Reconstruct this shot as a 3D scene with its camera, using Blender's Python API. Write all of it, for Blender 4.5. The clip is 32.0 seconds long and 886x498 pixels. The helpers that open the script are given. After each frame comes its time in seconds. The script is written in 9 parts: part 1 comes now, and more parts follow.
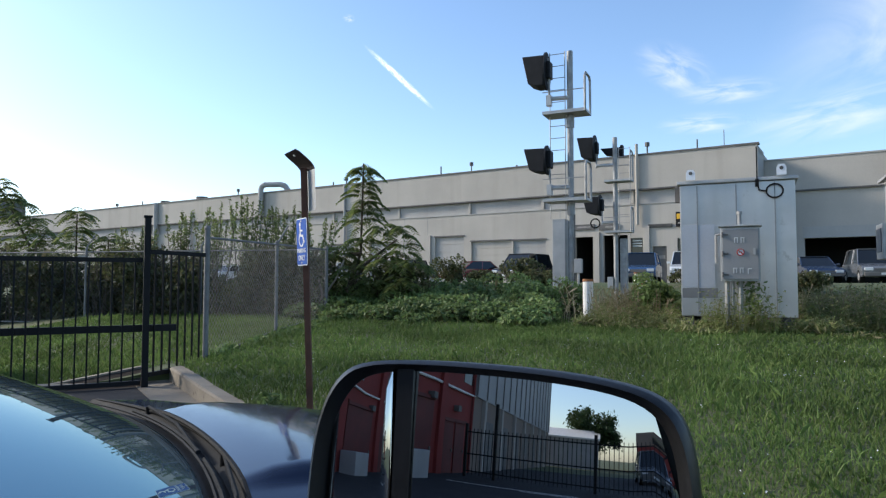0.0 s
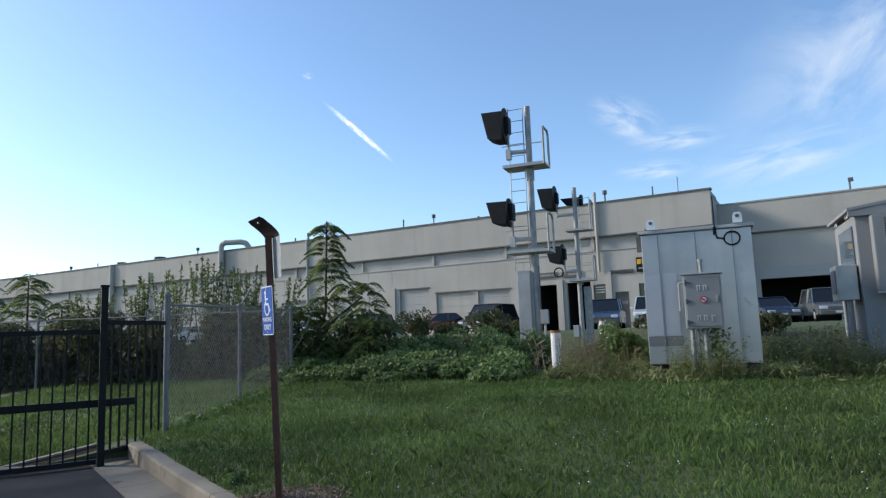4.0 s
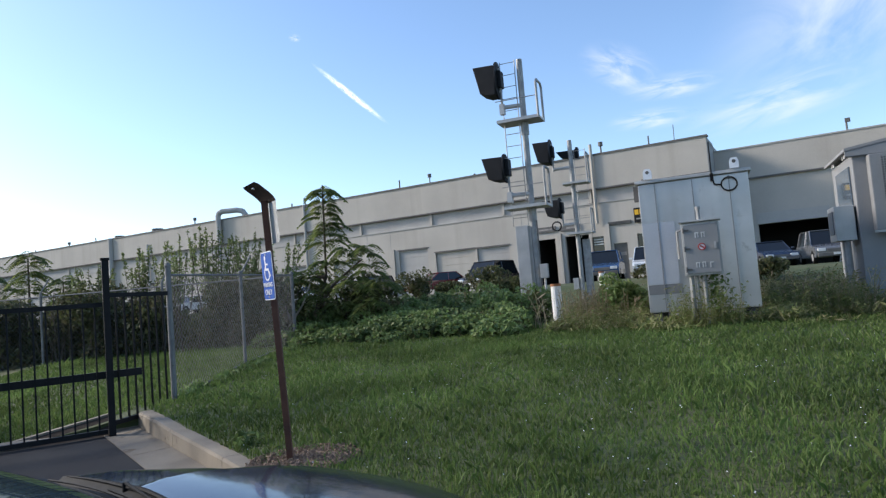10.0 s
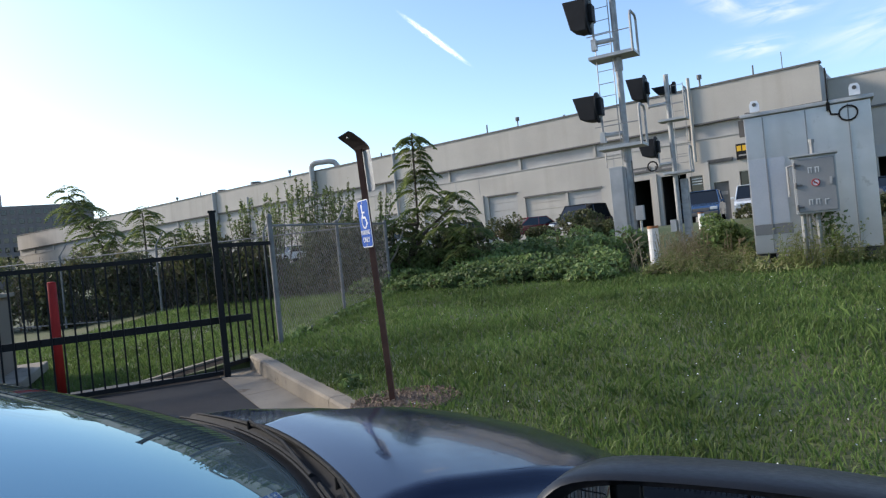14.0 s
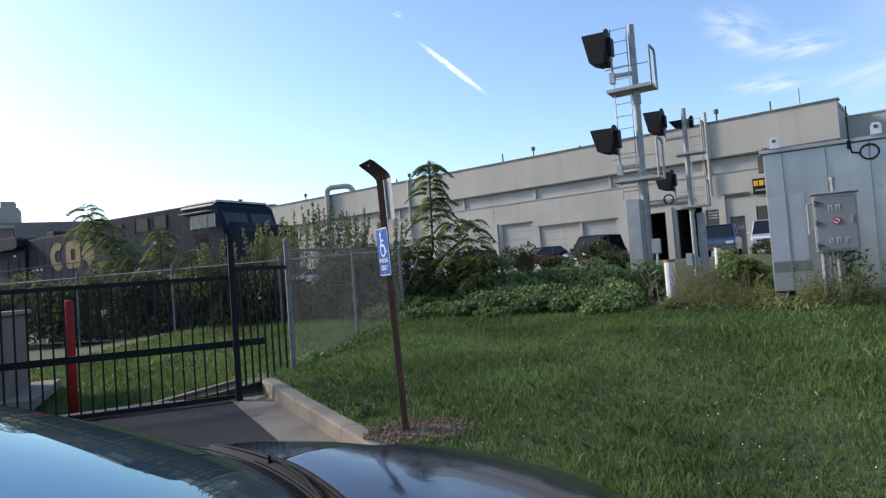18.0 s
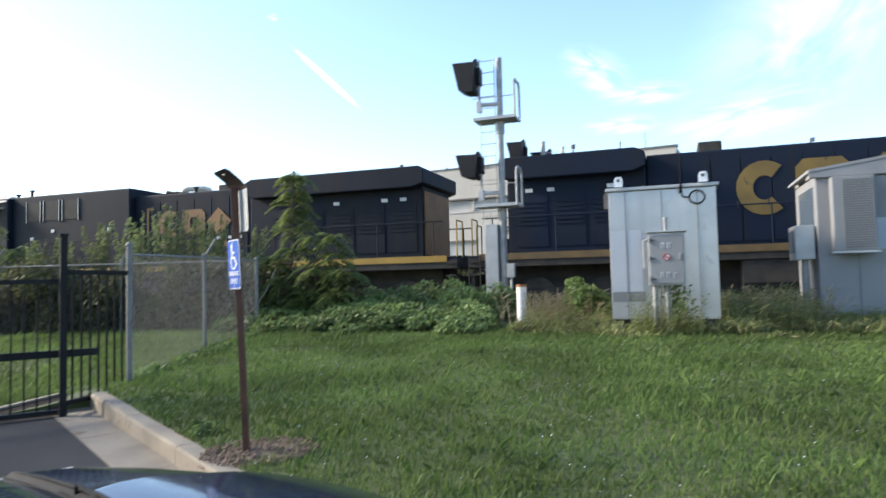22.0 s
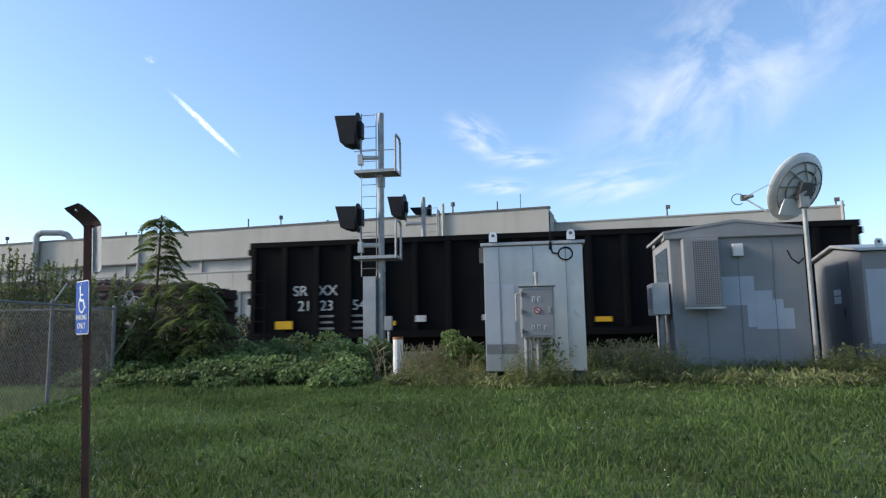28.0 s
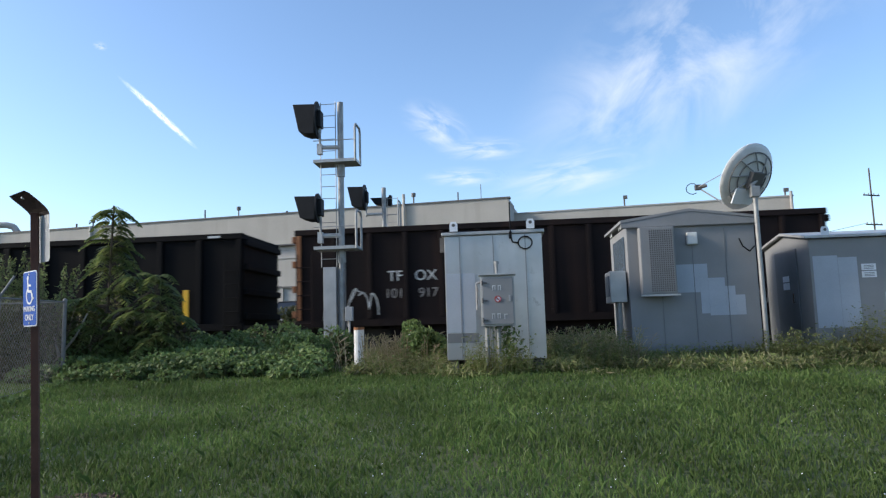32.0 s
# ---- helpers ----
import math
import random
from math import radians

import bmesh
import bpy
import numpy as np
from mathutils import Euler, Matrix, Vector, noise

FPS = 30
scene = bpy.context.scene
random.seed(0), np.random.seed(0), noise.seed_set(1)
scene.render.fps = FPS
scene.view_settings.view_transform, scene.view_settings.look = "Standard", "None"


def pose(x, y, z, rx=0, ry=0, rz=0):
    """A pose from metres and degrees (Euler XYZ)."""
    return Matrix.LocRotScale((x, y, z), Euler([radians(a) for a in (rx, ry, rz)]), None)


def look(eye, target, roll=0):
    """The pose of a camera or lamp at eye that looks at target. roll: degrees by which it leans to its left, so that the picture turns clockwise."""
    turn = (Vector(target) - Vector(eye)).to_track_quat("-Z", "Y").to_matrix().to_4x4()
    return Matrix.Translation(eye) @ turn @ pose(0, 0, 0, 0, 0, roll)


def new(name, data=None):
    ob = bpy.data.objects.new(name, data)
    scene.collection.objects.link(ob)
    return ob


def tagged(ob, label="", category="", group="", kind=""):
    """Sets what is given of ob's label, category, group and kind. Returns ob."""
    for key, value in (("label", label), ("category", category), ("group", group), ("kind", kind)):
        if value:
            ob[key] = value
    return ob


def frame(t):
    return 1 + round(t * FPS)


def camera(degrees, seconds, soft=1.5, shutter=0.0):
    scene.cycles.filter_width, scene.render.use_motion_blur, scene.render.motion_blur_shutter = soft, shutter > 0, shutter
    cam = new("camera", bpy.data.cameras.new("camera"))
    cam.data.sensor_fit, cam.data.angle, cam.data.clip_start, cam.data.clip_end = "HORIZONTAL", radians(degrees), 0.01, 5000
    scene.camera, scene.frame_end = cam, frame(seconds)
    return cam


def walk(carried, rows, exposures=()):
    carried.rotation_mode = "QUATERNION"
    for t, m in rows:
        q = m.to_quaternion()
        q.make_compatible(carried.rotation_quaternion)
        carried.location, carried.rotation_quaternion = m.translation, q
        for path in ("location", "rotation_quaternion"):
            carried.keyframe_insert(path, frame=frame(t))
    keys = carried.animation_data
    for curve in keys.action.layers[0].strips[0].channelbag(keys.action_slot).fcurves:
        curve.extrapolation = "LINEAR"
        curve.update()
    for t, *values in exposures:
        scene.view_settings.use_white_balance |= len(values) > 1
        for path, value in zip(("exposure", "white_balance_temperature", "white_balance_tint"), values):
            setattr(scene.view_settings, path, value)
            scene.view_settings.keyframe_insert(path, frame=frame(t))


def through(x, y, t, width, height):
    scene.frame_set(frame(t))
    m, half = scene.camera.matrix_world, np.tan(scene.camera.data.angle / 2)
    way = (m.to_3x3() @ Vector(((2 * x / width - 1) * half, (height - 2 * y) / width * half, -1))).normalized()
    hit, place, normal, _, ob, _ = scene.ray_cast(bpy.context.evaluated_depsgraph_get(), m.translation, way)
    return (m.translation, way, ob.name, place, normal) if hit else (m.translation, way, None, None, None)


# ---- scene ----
cam = camera(67.27, 32.0, soft=1.25, shutter=0.3)
# t, x, y, z, yaw, pitch, roll
PATH = [
    (0.0, 0.002, -0.002, 1.445, 0.00, 2.89, -0.07),
    (0.5, 0.006, -0.013, 1.438, -0.41, 2.89, 0.13),
    (1.0, 0.006, -0.007, 1.442, -0.80, 2.82, 0.14),
    (1.5, 0.000, 0.000, 1.446, -1.19, 2.95, -0.34),
    (2.0, -0.000, -0.001, 1.450, -1.58, 3.09, -0.87),
    (2.5, -0.011, -0.006, 1.460, -1.38, 3.33, -1.34),
    (3.0, -0.022, 0.017, 1.489, -0.72, 3.50, 1.34),
    (3.5, -0.031, 0.031, 1.551, -1.46, 4.30, 1.62),
    (4.0, -0.034, 0.039, 1.541, -3.21, 7.22, 2.11),
    (4.5, -0.024, 0.035, 1.526, -4.13, 6.33, 3.07),
    (6.5, -0.021, 0.037, 1.518, -5.50, 4.63, 4.51),
    (7.0, -0.019, 0.041, 1.518, -5.55, 4.43, 4.69),
    (7.5, -0.019, 0.043, 1.517, -5.48, 4.29, 4.72),
    (8.0, -0.012, 0.040, 1.511, -5.45, 4.16, 5.02),
    (8.5, -0.010, 0.034, 1.513, -5.34, 4.13, 5.26),
    (9.0, -0.015, 0.049, 1.517, -5.14, 3.95, 5.10),
    (9.5, -0.021, 0.049, 1.516, -4.86, 3.69, 5.09),
    (10.0, -0.033, 0.043, 1.528, -3.16, 3.72, 4.63),
    (10.5, -0.045, 0.068, 1.534, -2.49, 3.47, 3.29),
    (11.0, -0.053, 0.061, 1.541, -1.30, 2.85, 2.96),
    (11.5, -0.060, 0.079, 1.549, 2.58, 3.28, 1.48),
    (12.0, -0.069, 0.093, 1.542, 3.97, 3.12, 0.73),
    (12.5, -0.064, 0.105, 1.539, 4.95, 2.87, 0.84),
    (13.0, -0.071, 0.100, 1.535, 5.60, 2.71, 2.22),
    (13.5, -0.078, 0.085, 1.533, 5.32, 0.64, 4.22),
    (14.0, -0.079, 0.082, 1.525, 4.88, -0.21, 5.70),
    (14.5, -0.088, 0.079, 1.537, 5.55, -0.34, 6.31),
    (15.0, -0.116, 0.089, 1.555, 6.29, 0.52, 6.27),
    (15.5, -0.121, 0.099, 1.558, 6.73, 1.62, 5.51),
    (17.5, -0.126, 0.097, 1.550, 6.03, 2.27, 3.94),
    (18.0, -0.122, 0.096, 1.553, 5.76, 2.18, 4.17),
    (18.5, -0.138, 0.120, 1.577, 6.02, 1.93, 4.03),
    (19.0, -0.183, 0.122, 1.710, 7.72, 4.12, 3.47),
    (19.5, -0.192, 0.104, 1.760, 11.64, 10.64, 1.60),
    (19.6, -0.196, 0.113, 1.742, 11.82, 11.61, 1.05),
    (20.0, -0.173, 0.127, 1.709, 12.49, 12.82, 1.11),
    (20.2, -0.172, 0.138, 1.650, 11.73, 10.67, 1.39),
    (20.5, -0.115, 0.138, 1.580, 7.41, 3.18, 2.34),
    (21.0, -0.122, 0.127, 1.556, 3.00, -0.15, 1.72),
    (21.5, -0.107, 0.101, 1.553, 1.42, -0.03, 1.54),
    (22.0, -0.054, 0.059, 1.588, -5.93, 2.91, 1.32),
    (22.5, -0.048, 0.049, 1.602, -12.65, 8.13, 3.87),
    (23.0, -0.048, 0.054, 1.591, -14.13, 9.01, 4.70),
    (23.5, -0.039, 0.037, 1.589, -16.39, 9.61, 6.12),
    (24.0, -0.058, 0.051, 1.602, -16.48, 10.46, 6.25),
    (24.5, -0.065, 0.054, 1.596, -15.82, 11.12, 5.86),
    (25.0, -0.036, 0.026, 1.590, -15.40, 11.43, 5.71),
    (25.5, -0.039, 0.027, 1.591, -15.30, 11.44, 5.47),
    (27.5, 0.017, 0.066, 1.536, -15.31, 7.72, 1.39),
    (28.0, 0.004, 0.075, 1.526, -16.29, 7.43, 0.97),
    (28.5, 0.016, 0.071, 1.515, -17.03, 7.28, 0.69),
    (29.0, 0.020, 0.065, 1.507, -17.80, 7.20, 0.94),
    (29.5, 0.024, 0.059, 1.514, -18.36, 7.17, 1.16),
    (30.0, 0.012, 0.076, 1.509, -18.80, 7.13, 1.30),
    (30.5, 0.023, 0.060, 1.502, -18.95, 7.08, 1.49),
    (31.0, 0.019, 0.060, 1.500, -19.10, 7.00, 1.68),
    (31.5, 0.019, 0.057, 1.503, -19.29, 6.80, 1.46),
    (32.0, 0.011, 0.074, 1.501, -19.64, 6.58, 1.68),
]
EXPOSURES = [(0, 0.85, 6200, 10), (3.3, 0.85, 6200, 10), (4.0, 0.62, 6000, 8), (4.6, 0.65, 6050, 8), (6.8, 0.8, 6150, 10), (13.5, 0.85, 6250, 12), (14.6, 1.05, 6350, 12), (15.6, 1.05, 6350, 12), (17.5, 0.8, 6200, 12), (19.0, 0.85, 6250, 12), (19.6, -0.05, 5500, 10), (20.2, -0.05, 5500, 10), (20.8, 1.1, 6350, 10), (21.1, 1.15, 6350, 10), (21.5, 1.5, 6450, 10), (22.3, 1.6, 6450, 10), (22.9, 0.8, 6100, 10), (24.2, 0.7, 6050, 10), (25.5, 0.48, 5950, 10), (28, 0.8, 6150, 10), (32, 0.8, 6150, 10)]
walk(cam, [(t, pose(x, y, z, 90 + pitch, 0, yaw) @ pose(0, 0, 0, 0, 0, -roll)) for t, x, y, z, yaw, pitch, roll in PATH], EXPOSURES)
# ---- light ----
SUN_AZ, SUN_EL = 74.0, 27.0          # degrees left of +y, degrees up
sun_dir = Vector((-math.sin(radians(SUN_AZ)) * math.cos(radians(SUN_EL)),
                  math.cos(radians(SUN_AZ)) * math.cos(radians(SUN_EL)), math.sin(radians(SUN_EL))))
world = bpy.data.worlds.new("sky")
scene.world = world
world.use_nodes = True
wn, wl = world.node_tree.nodes, world.node_tree.links
sky = wn.new("ShaderNodeTexSky")
sky.sky_type = "NISHITA"
sky.sun_disc = False
sky.sun_elevation = radians(SUN_EL)
sky.sun_rotation = radians(-SUN_AZ)
sky.air_density, sky.dust_density, sky.ozone_density = 1.0, 0.8, 2.6
wn["Background"].inputs["Strength"].default_value = 0.14
wl.new(sky.outputs["Color"], wn["Background"].inputs["Color"])
sun = new("sun", bpy.data.lights.new("sun", "SUN"))
sun.data.energy, sun.data.angle, sun.data.color = 2.6, radians(11.0), (1.0, 0.91, 0.78)
sun.matrix_world = look(sun_dir * 50, (0, 0, 0))
# ---- building helpers ----
TRACK_TURN = -25.0
TU = Vector((math.cos(radians(TRACK_TURN)), math.sin(radians(TRACK_TURN)), 0))
TN = Vector((-math.sin(radians(TRACK_TURN)), math.cos(radians(TRACK_TURN)), 0))
RAIL_Z, TRACK_Q = 0.62, 19.32


def track(s, q, z=0.0):
    return TU * s + TN * q + Vector((0, 0, z))


def part(name, bm, material, parent=None, label="", smooth=False, kind=""):
    me = bpy.data.meshes.new(name)
    bmesh.ops.recalc_face_normals(bm, faces=bm.faces[:])
    bm.to_mesh(me)
    bm.free()
    if material is not None:
        me.materials.append(material)
    if smooth:
        me.polygons.foreach_set("use_smooth", [True] * len(me.polygons))
        me.update()
    ob = new(name, me)
    if parent is not None:
        ob.parent = parent
    if label or kind:
        tagged(ob, label, kind=kind)
    return ob


def soup(name, verts, faces, material, parent=None, kind="stuff", label=""):
    me = bpy.data.meshes.new(name)
    me.from_pydata(verts, [], faces)
    me.materials.append(material)
    me.update()
    ob = new(name, me)
    ob.parent = parent
    return tagged(ob, label, kind=kind)


def thing(name, m, label, category, group=""):
    ob = new(name)
    ob.empty_display_size = 0.2
    ob.matrix_world = m if isinstance(m, Matrix) else Matrix.Translation(m)
    return tagged(ob, label, category, group)


def B():
    return bmesh.new()


def box(bm, c, s, rot=None, bevel=0.0):
    m = Matrix.Translation(c) @ (rot.to_4x4() if rot is not None else Matrix.Identity(4)) @ Matrix.Diagonal((s[0], s[1], s[2], 1))
    vs = bmesh.ops.create_cube(bm, size=1.0, matrix=m)["verts"]
    if bevel:
        es = {e for v in vs for e in v.link_edges}
        bmesh.ops.bevel(bm, geom=list(es), offset=bevel, segments=2, affect="EDGES", profile=0.6)
    return bm


def span(bm, lo, hi, bevel=0.0):
    c = [(a + b) / 2 for a, b in zip(lo, hi)]
    return box(bm, c, [abs(b - a) for a, b in zip(lo, hi)], bevel=bevel)


def rod(bm, p, q, r, n=8, r2=None):
    p, q = Vector(p), Vector(q)
    d = q - p
    m = Matrix.Translation((p + q) / 2) @ d.to_track_quat("Z", "Y").to_matrix().to_4x4()
    bmesh.ops.create_cone(bm, cap_ends=True, segments=n, radius1=r, radius2=r if r2 is None else r2, depth=d.length, matrix=m)
    return bm


def pipe(bm, pts, r, n=8):
    for a, b in zip(pts, pts[1:]):
        rod(bm, a, b, r, n)
    for a in pts[1:-1]:
        bmesh.ops.create_icosphere(bm, subdivisions=1, radius=r * 1.03, matrix=Matrix.Translation(a))
    return bm


def prism(bm, pts, lo, hi, axis="y", bevel=0.0):
    """A closed outline in two axes, drawn out along the third."""
    def at(a, b, c):
        return {"x": (c, a, b), "y": (a, c, b), "z": (a, b, c)}[axis]
    v0 = [bm.verts.new(at(a, b, lo)) for a, b in pts]
    v1 = [bm.verts.new(at(a, b, hi)) for a, b in pts]
    n = len(pts)
    fs = [bm.faces.new(v0), bm.faces.new(v1[::-1])]
    for i in range(n):
        fs.append(bm.faces.new((v0[i], v1[i], v1[(i + 1) % n], v0[(i + 1) % n])))
    if bevel:
        bmesh.ops.bevel(bm, geom=list({e for f in fs for e in f.edges}), offset=bevel, segments=2, affect="EDGES", profile=0.6)
    return bm


def loft(bm, rings, closed=True, caps=True):
    rs = [[bm.verts.new(p) for p in ring] for ring in rings]
    for a, b in zip(rs, rs[1:]):
        n = len(a)
        for i in range(n if closed else n - 1):
            bm.faces.new((a[i], a[(i + 1) % n], b[(i + 1) % n], b[i]))
    if caps and closed:
        bm.faces.new(rs[0][::-1])
        bm.faces.new(rs[-1])
    return bm


def letters(text, size, material, m, parent=None, name="lettering", depth=0.004, align="CENTER"):
    cu = bpy.data.curves.new(name, "FONT")
    cu.body, cu.size, cu.extrude, cu.align_x, cu.align_y = text, size, depth, align, "CENTER"
    ob = bpy.data.objects.new(name, cu)
    scene.collection.objects.link(ob)
    bpy.context.view_layer.update()
    me = bpy.data.meshes.new_from_object(ob.evaluated_get(bpy.context.evaluated_depsgraph_get()))
    bpy.data.objects.remove(ob)
    bpy.data.curves.remove(cu)
    me.materials.clear()
    me.materials.append(material)
    o = new(name, me)
    if parent is not None:
        o.parent = parent
    o.matrix_basis = m
    return o


# ---- materials ----
def material(name, col, col2=None, rough=0.6, metal=0.0, scale=4.0, fine=60.0, bump=0.15, mix=0.5, wear=None, wear_at=0.62, streak=None, rand=0.0, spec=0.5):
    """Two colours over two sizes of noise, an optional third in blots, optional upright streaks, and fine relief."""
    mt = bpy.data.materials.new(name)
    mt.use_nodes = True
    nt = mt.node_tree
    n, l = nt.nodes, nt.links
    bs = n["Principled BSDF"]
    tc = n.new("ShaderNodeTexCoord")
    big = n.new("ShaderNodeTexNoise")
    big.inputs["Scale"].default_value, big.inputs["Detail"].default_value = scale, 5
    small = n.new("ShaderNodeTexNoise")
    small.inputs["Scale"].default_value, small.inputs["Detail"].default_value = fine, 4
    for t in (big, small):
        l.new(tc.outputs["Object"], t.inputs["Vector"])
    ramp = n.new("ShaderNodeMapRange")
    ramp.inputs["From Min"].default_value, ramp.inputs["From Max"].default_value = 0.35, 0.65
    l.new(big.outputs["Fac"], ramp.inputs["Value"])
    m1 = n.new("ShaderNodeMix")
    m1.data_type = "RGBA"
    c2 = col2 or tuple(c * 0.75 for c in col)
    m1.inputs["A"].default_value, m1.inputs["B"].default_value = (*col, 1), (*c2, 1)
    l.new(ramp.outputs["Result"], m1.inputs["Factor"])
    out = m1.outputs["Result"]
    if streak:
        mp = n.new("ShaderNodeMapping")
        mp.inputs["Scale"].default_value = (streak[1], streak[1], streak[1] * 0.06)
        l.new(tc.outputs["Object"], mp.inputs["Vector"])
        st = n.new("ShaderNodeTexNoise")
        st.inputs["Scale"].default_value, st.inputs["Detail"].default_value = 1.0, 5
        l.new(mp.outputs["Vector"], st.inputs["Vector"])
        sr = n.new("ShaderNodeMapRange")
        sr.inputs["From Min"].default_value, sr.inputs["From Max"].default_value = 0.5, 0.75
        sr.inputs["To Max"].default_value = streak[2]
        l.new(st.outputs["Fac"], sr.inputs["Value"])
        m2 = n.new("ShaderNodeMix")
        m2.data_type = "RGBA"
        m2.inputs["B"].default_value = (*streak[0], 1)
        l.new(out, m2.inputs["A"])
        l.new(sr.outputs["Result"], m2.inputs["Factor"])
        out = m2.outputs["Result"]
    if wear:
        wt = n.new("ShaderNodeTexNoise")
        wt.inputs["Scale"].default_value, wt.inputs["Detail"].default_value = scale * 2.3, 8
        wt.inputs["Roughness"].default_value = 0.65
        l.new(tc.outputs["Object"], wt.inputs["Vector"])
        wr = n.new("ShaderNodeMapRange")
        wr.inputs["From Min"].default_value, wr.inputs["From Max"].default_value = wear_at, wear_at + 0.06
        l.new(wt.outputs["Fac"], wr.inputs["Value"])
        m3 = n.new("ShaderNodeMix")
        m3.data_type = "RGBA"
        m3.inputs["B"].default_value = (*wear, 1)
        l.new(out, m3.inputs["A"])
        l.new(wr.outputs["Result"], m3.inputs["Factor"])
        out = m3.outputs["Result"]
    hs = n.new("ShaderNodeHueSaturation")
    l.new(out, hs.inputs["Color"])
    vr = n.new("ShaderNodeMapRange")
    vr.inputs["To Min"].default_value, vr.inputs["To Max"].default_value = 1 - 0.18 * mix, 1 + 0.18 * mix
    l.new(small.outputs["Fac"], vr.inputs["Value"])
    val = vr.outputs["Result"]
    if rand:
        oi = n.new("ShaderNodeNewGeometry") if rand < 0 else n.new("ShaderNodeObjectInfo")
        rr = n.new("ShaderNodeMapRange")
        rr.inputs["To Min"].default_value, rr.inputs["To Max"].default_value = 1 - abs(rand), 1 + abs(rand)
        l.new(oi.outputs["Random Per Island" if rand < 0 else "Random"], rr.inputs["Value"])
        mu = n.new("ShaderNodeMath")
        mu.operation = "MULTIPLY"
        l.new(val, mu.inputs[0])
        l.new(rr.outputs["Result"], mu.inputs[1])
        val = mu.outputs["Value"]
    l.new(val, hs.inputs["Value"])
    l.new(hs.outputs["Color"], bs.inputs["Base Color"])
    bs.inputs["Roughness"].default_value, bs.inputs["Metallic"].default_value = rough, metal
    bs.inputs["Specular IOR Level"].default_value = spec
    rm = n.new("ShaderNodeMapRange")
    rm.inputs["To Min"].default_value, rm.inputs["To Max"].default_value = max(0.02, rough - 0.12), min(1, rough + 0.12)
    l.new(small.outputs["Fac"], rm.inputs["Value"])
    l.new(rm.outputs["Result"], bs.inputs["Roughness"])
    if bump:
        bp = n.new("ShaderNodeBump")
        bp.inputs["Strength"].default_value, bp.inputs["Distance"].default_value = bump, 0.02
        l.new(small.outputs["Fac"], bp.inputs["Height"])
        l.new(bp.outputs["Normal"], bs.inputs["Normal"])
    return mt


def leafy(name, cols, rough=0.55, through=0.35):
    """Leaves: colours spread per leaf, some light let through."""
    mt = bpy.data.materials.new(name)
    mt.use_nodes = True
    n, l = mt.node_tree.nodes, mt.node_tree.links
    bs = n["Principled BSDF"]
    geo = n.new("ShaderNodeNewGeometry")
    cr = n.new("ShaderNodeValToRGB")
    while len(cr.color_ramp.elements) < len(cols):
        cr.color_ramp.elements.new(0.5)
    for i, c in enumerate(cols):
        cr.color_ramp.elements[i].position = i / (len(cols) - 1)
        cr.color_ramp.elements[i].color = (*c, 1)
    l.new(geo.outputs["Random Per Island"], cr.inputs["Fac"])
    tc = n.new("ShaderNodeTexCoord")
    nz = n.new("ShaderNodeTexNoise")
    nz.inputs["Scale"].default_value = 0.7
    l.new(tc.outputs["Object"], nz.inputs["Vector"])
    mr = n.new("ShaderNodeMapRange")
    mr.inputs["From Min"].default_value, mr.inputs["From Max"].default_value = 0.3, 0.7
    mr.inputs["To Min"].default_value, mr.inputs["To Max"].default_value = 0.65, 1.35
    l.new(nz.outputs["Fac"], mr.inputs["Value"])
    hs = n.new("ShaderNodeHueSaturation")
    l.new(cr.outputs["Color"], hs.inputs["Color"])
    l.new(mr.outputs["Result"], hs.inputs["Value"])
    l.new(hs.outputs["Color"], bs.inputs["Base Color"])
    bs.inputs["Roughness"].default_value = rough
    bs.inputs["Specular IOR Level"].default_value = 0.2
    tr = n.new("ShaderNodeBsdfTranslucent")
    l.new(hs.outputs["Color"], tr.inputs["Color"])
    mx = n.new("ShaderNodeMixShader")
    mx.inputs["Fac"].default_value = through
    l.new(bs.outputs["BSDF"], mx.inputs[1])
    l.new(tr.outputs["BSDF"], mx.inputs[2])
    l.new(mx.outputs["Shader"], n["Material Output"].inputs["Surface"])
    return mt


def plain_glass(name, tint, rough=0.03):
    mt = bpy.data.materials.new(name)
    mt.use_nodes = True
    bs = mt.node_tree.nodes["Principled BSDF"]
    bs.inputs["Base Color"].default_value = (*tint, 1)
    bs.inputs["Roughness"].default_value = rough
    bs.inputs["Specular IOR Level"].default_value = 0.5
    bs.inputs["Coat Weight"].default_value = 0.15
    return mt


M = {}
M["asphalt"] = material("asphalt", (0.026, 0.026, 0.028), (0.036, 0.035, 0.035), spec=0.22, rough=0.92, scale=1.2, fine=140, bump=0.5)
M["concrete"] = material("concrete", (0.265, 0.228, 0.175), (0.19, 0.163, 0.128), spec=0.3, rough=0.92, scale=2, fine=70, bump=0.5, wear=(0.13, 0.1, 0.07), wear_at=0.6, rand=0.07)
M["lawn"] = material("lawn_soil", (0.052, 0.072, 0.02), (0.075, 0.08, 0.027), rough=0.95, scale=0.6, fine=30, bump=0.4)
M["mulch"] = material("mulch", (0.24, 0.165, 0.11), (0.15, 0.105, 0.075), rough=0.95, scale=8, fine=90, bump=0.8)
M["earth"] = material("dark_damp_earth", (0.055, 0.04, 0.03), (0.035, 0.027, 0.02), spec=0.2, rough=0.97, scale=6, fine=70, bump=0.8)
M["ballast"] = material("ballast", (0.16, 0.15, 0.13), (0.08, 0.075, 0.07), rough=0.95, scale=9, fine=60, bump=0.8)
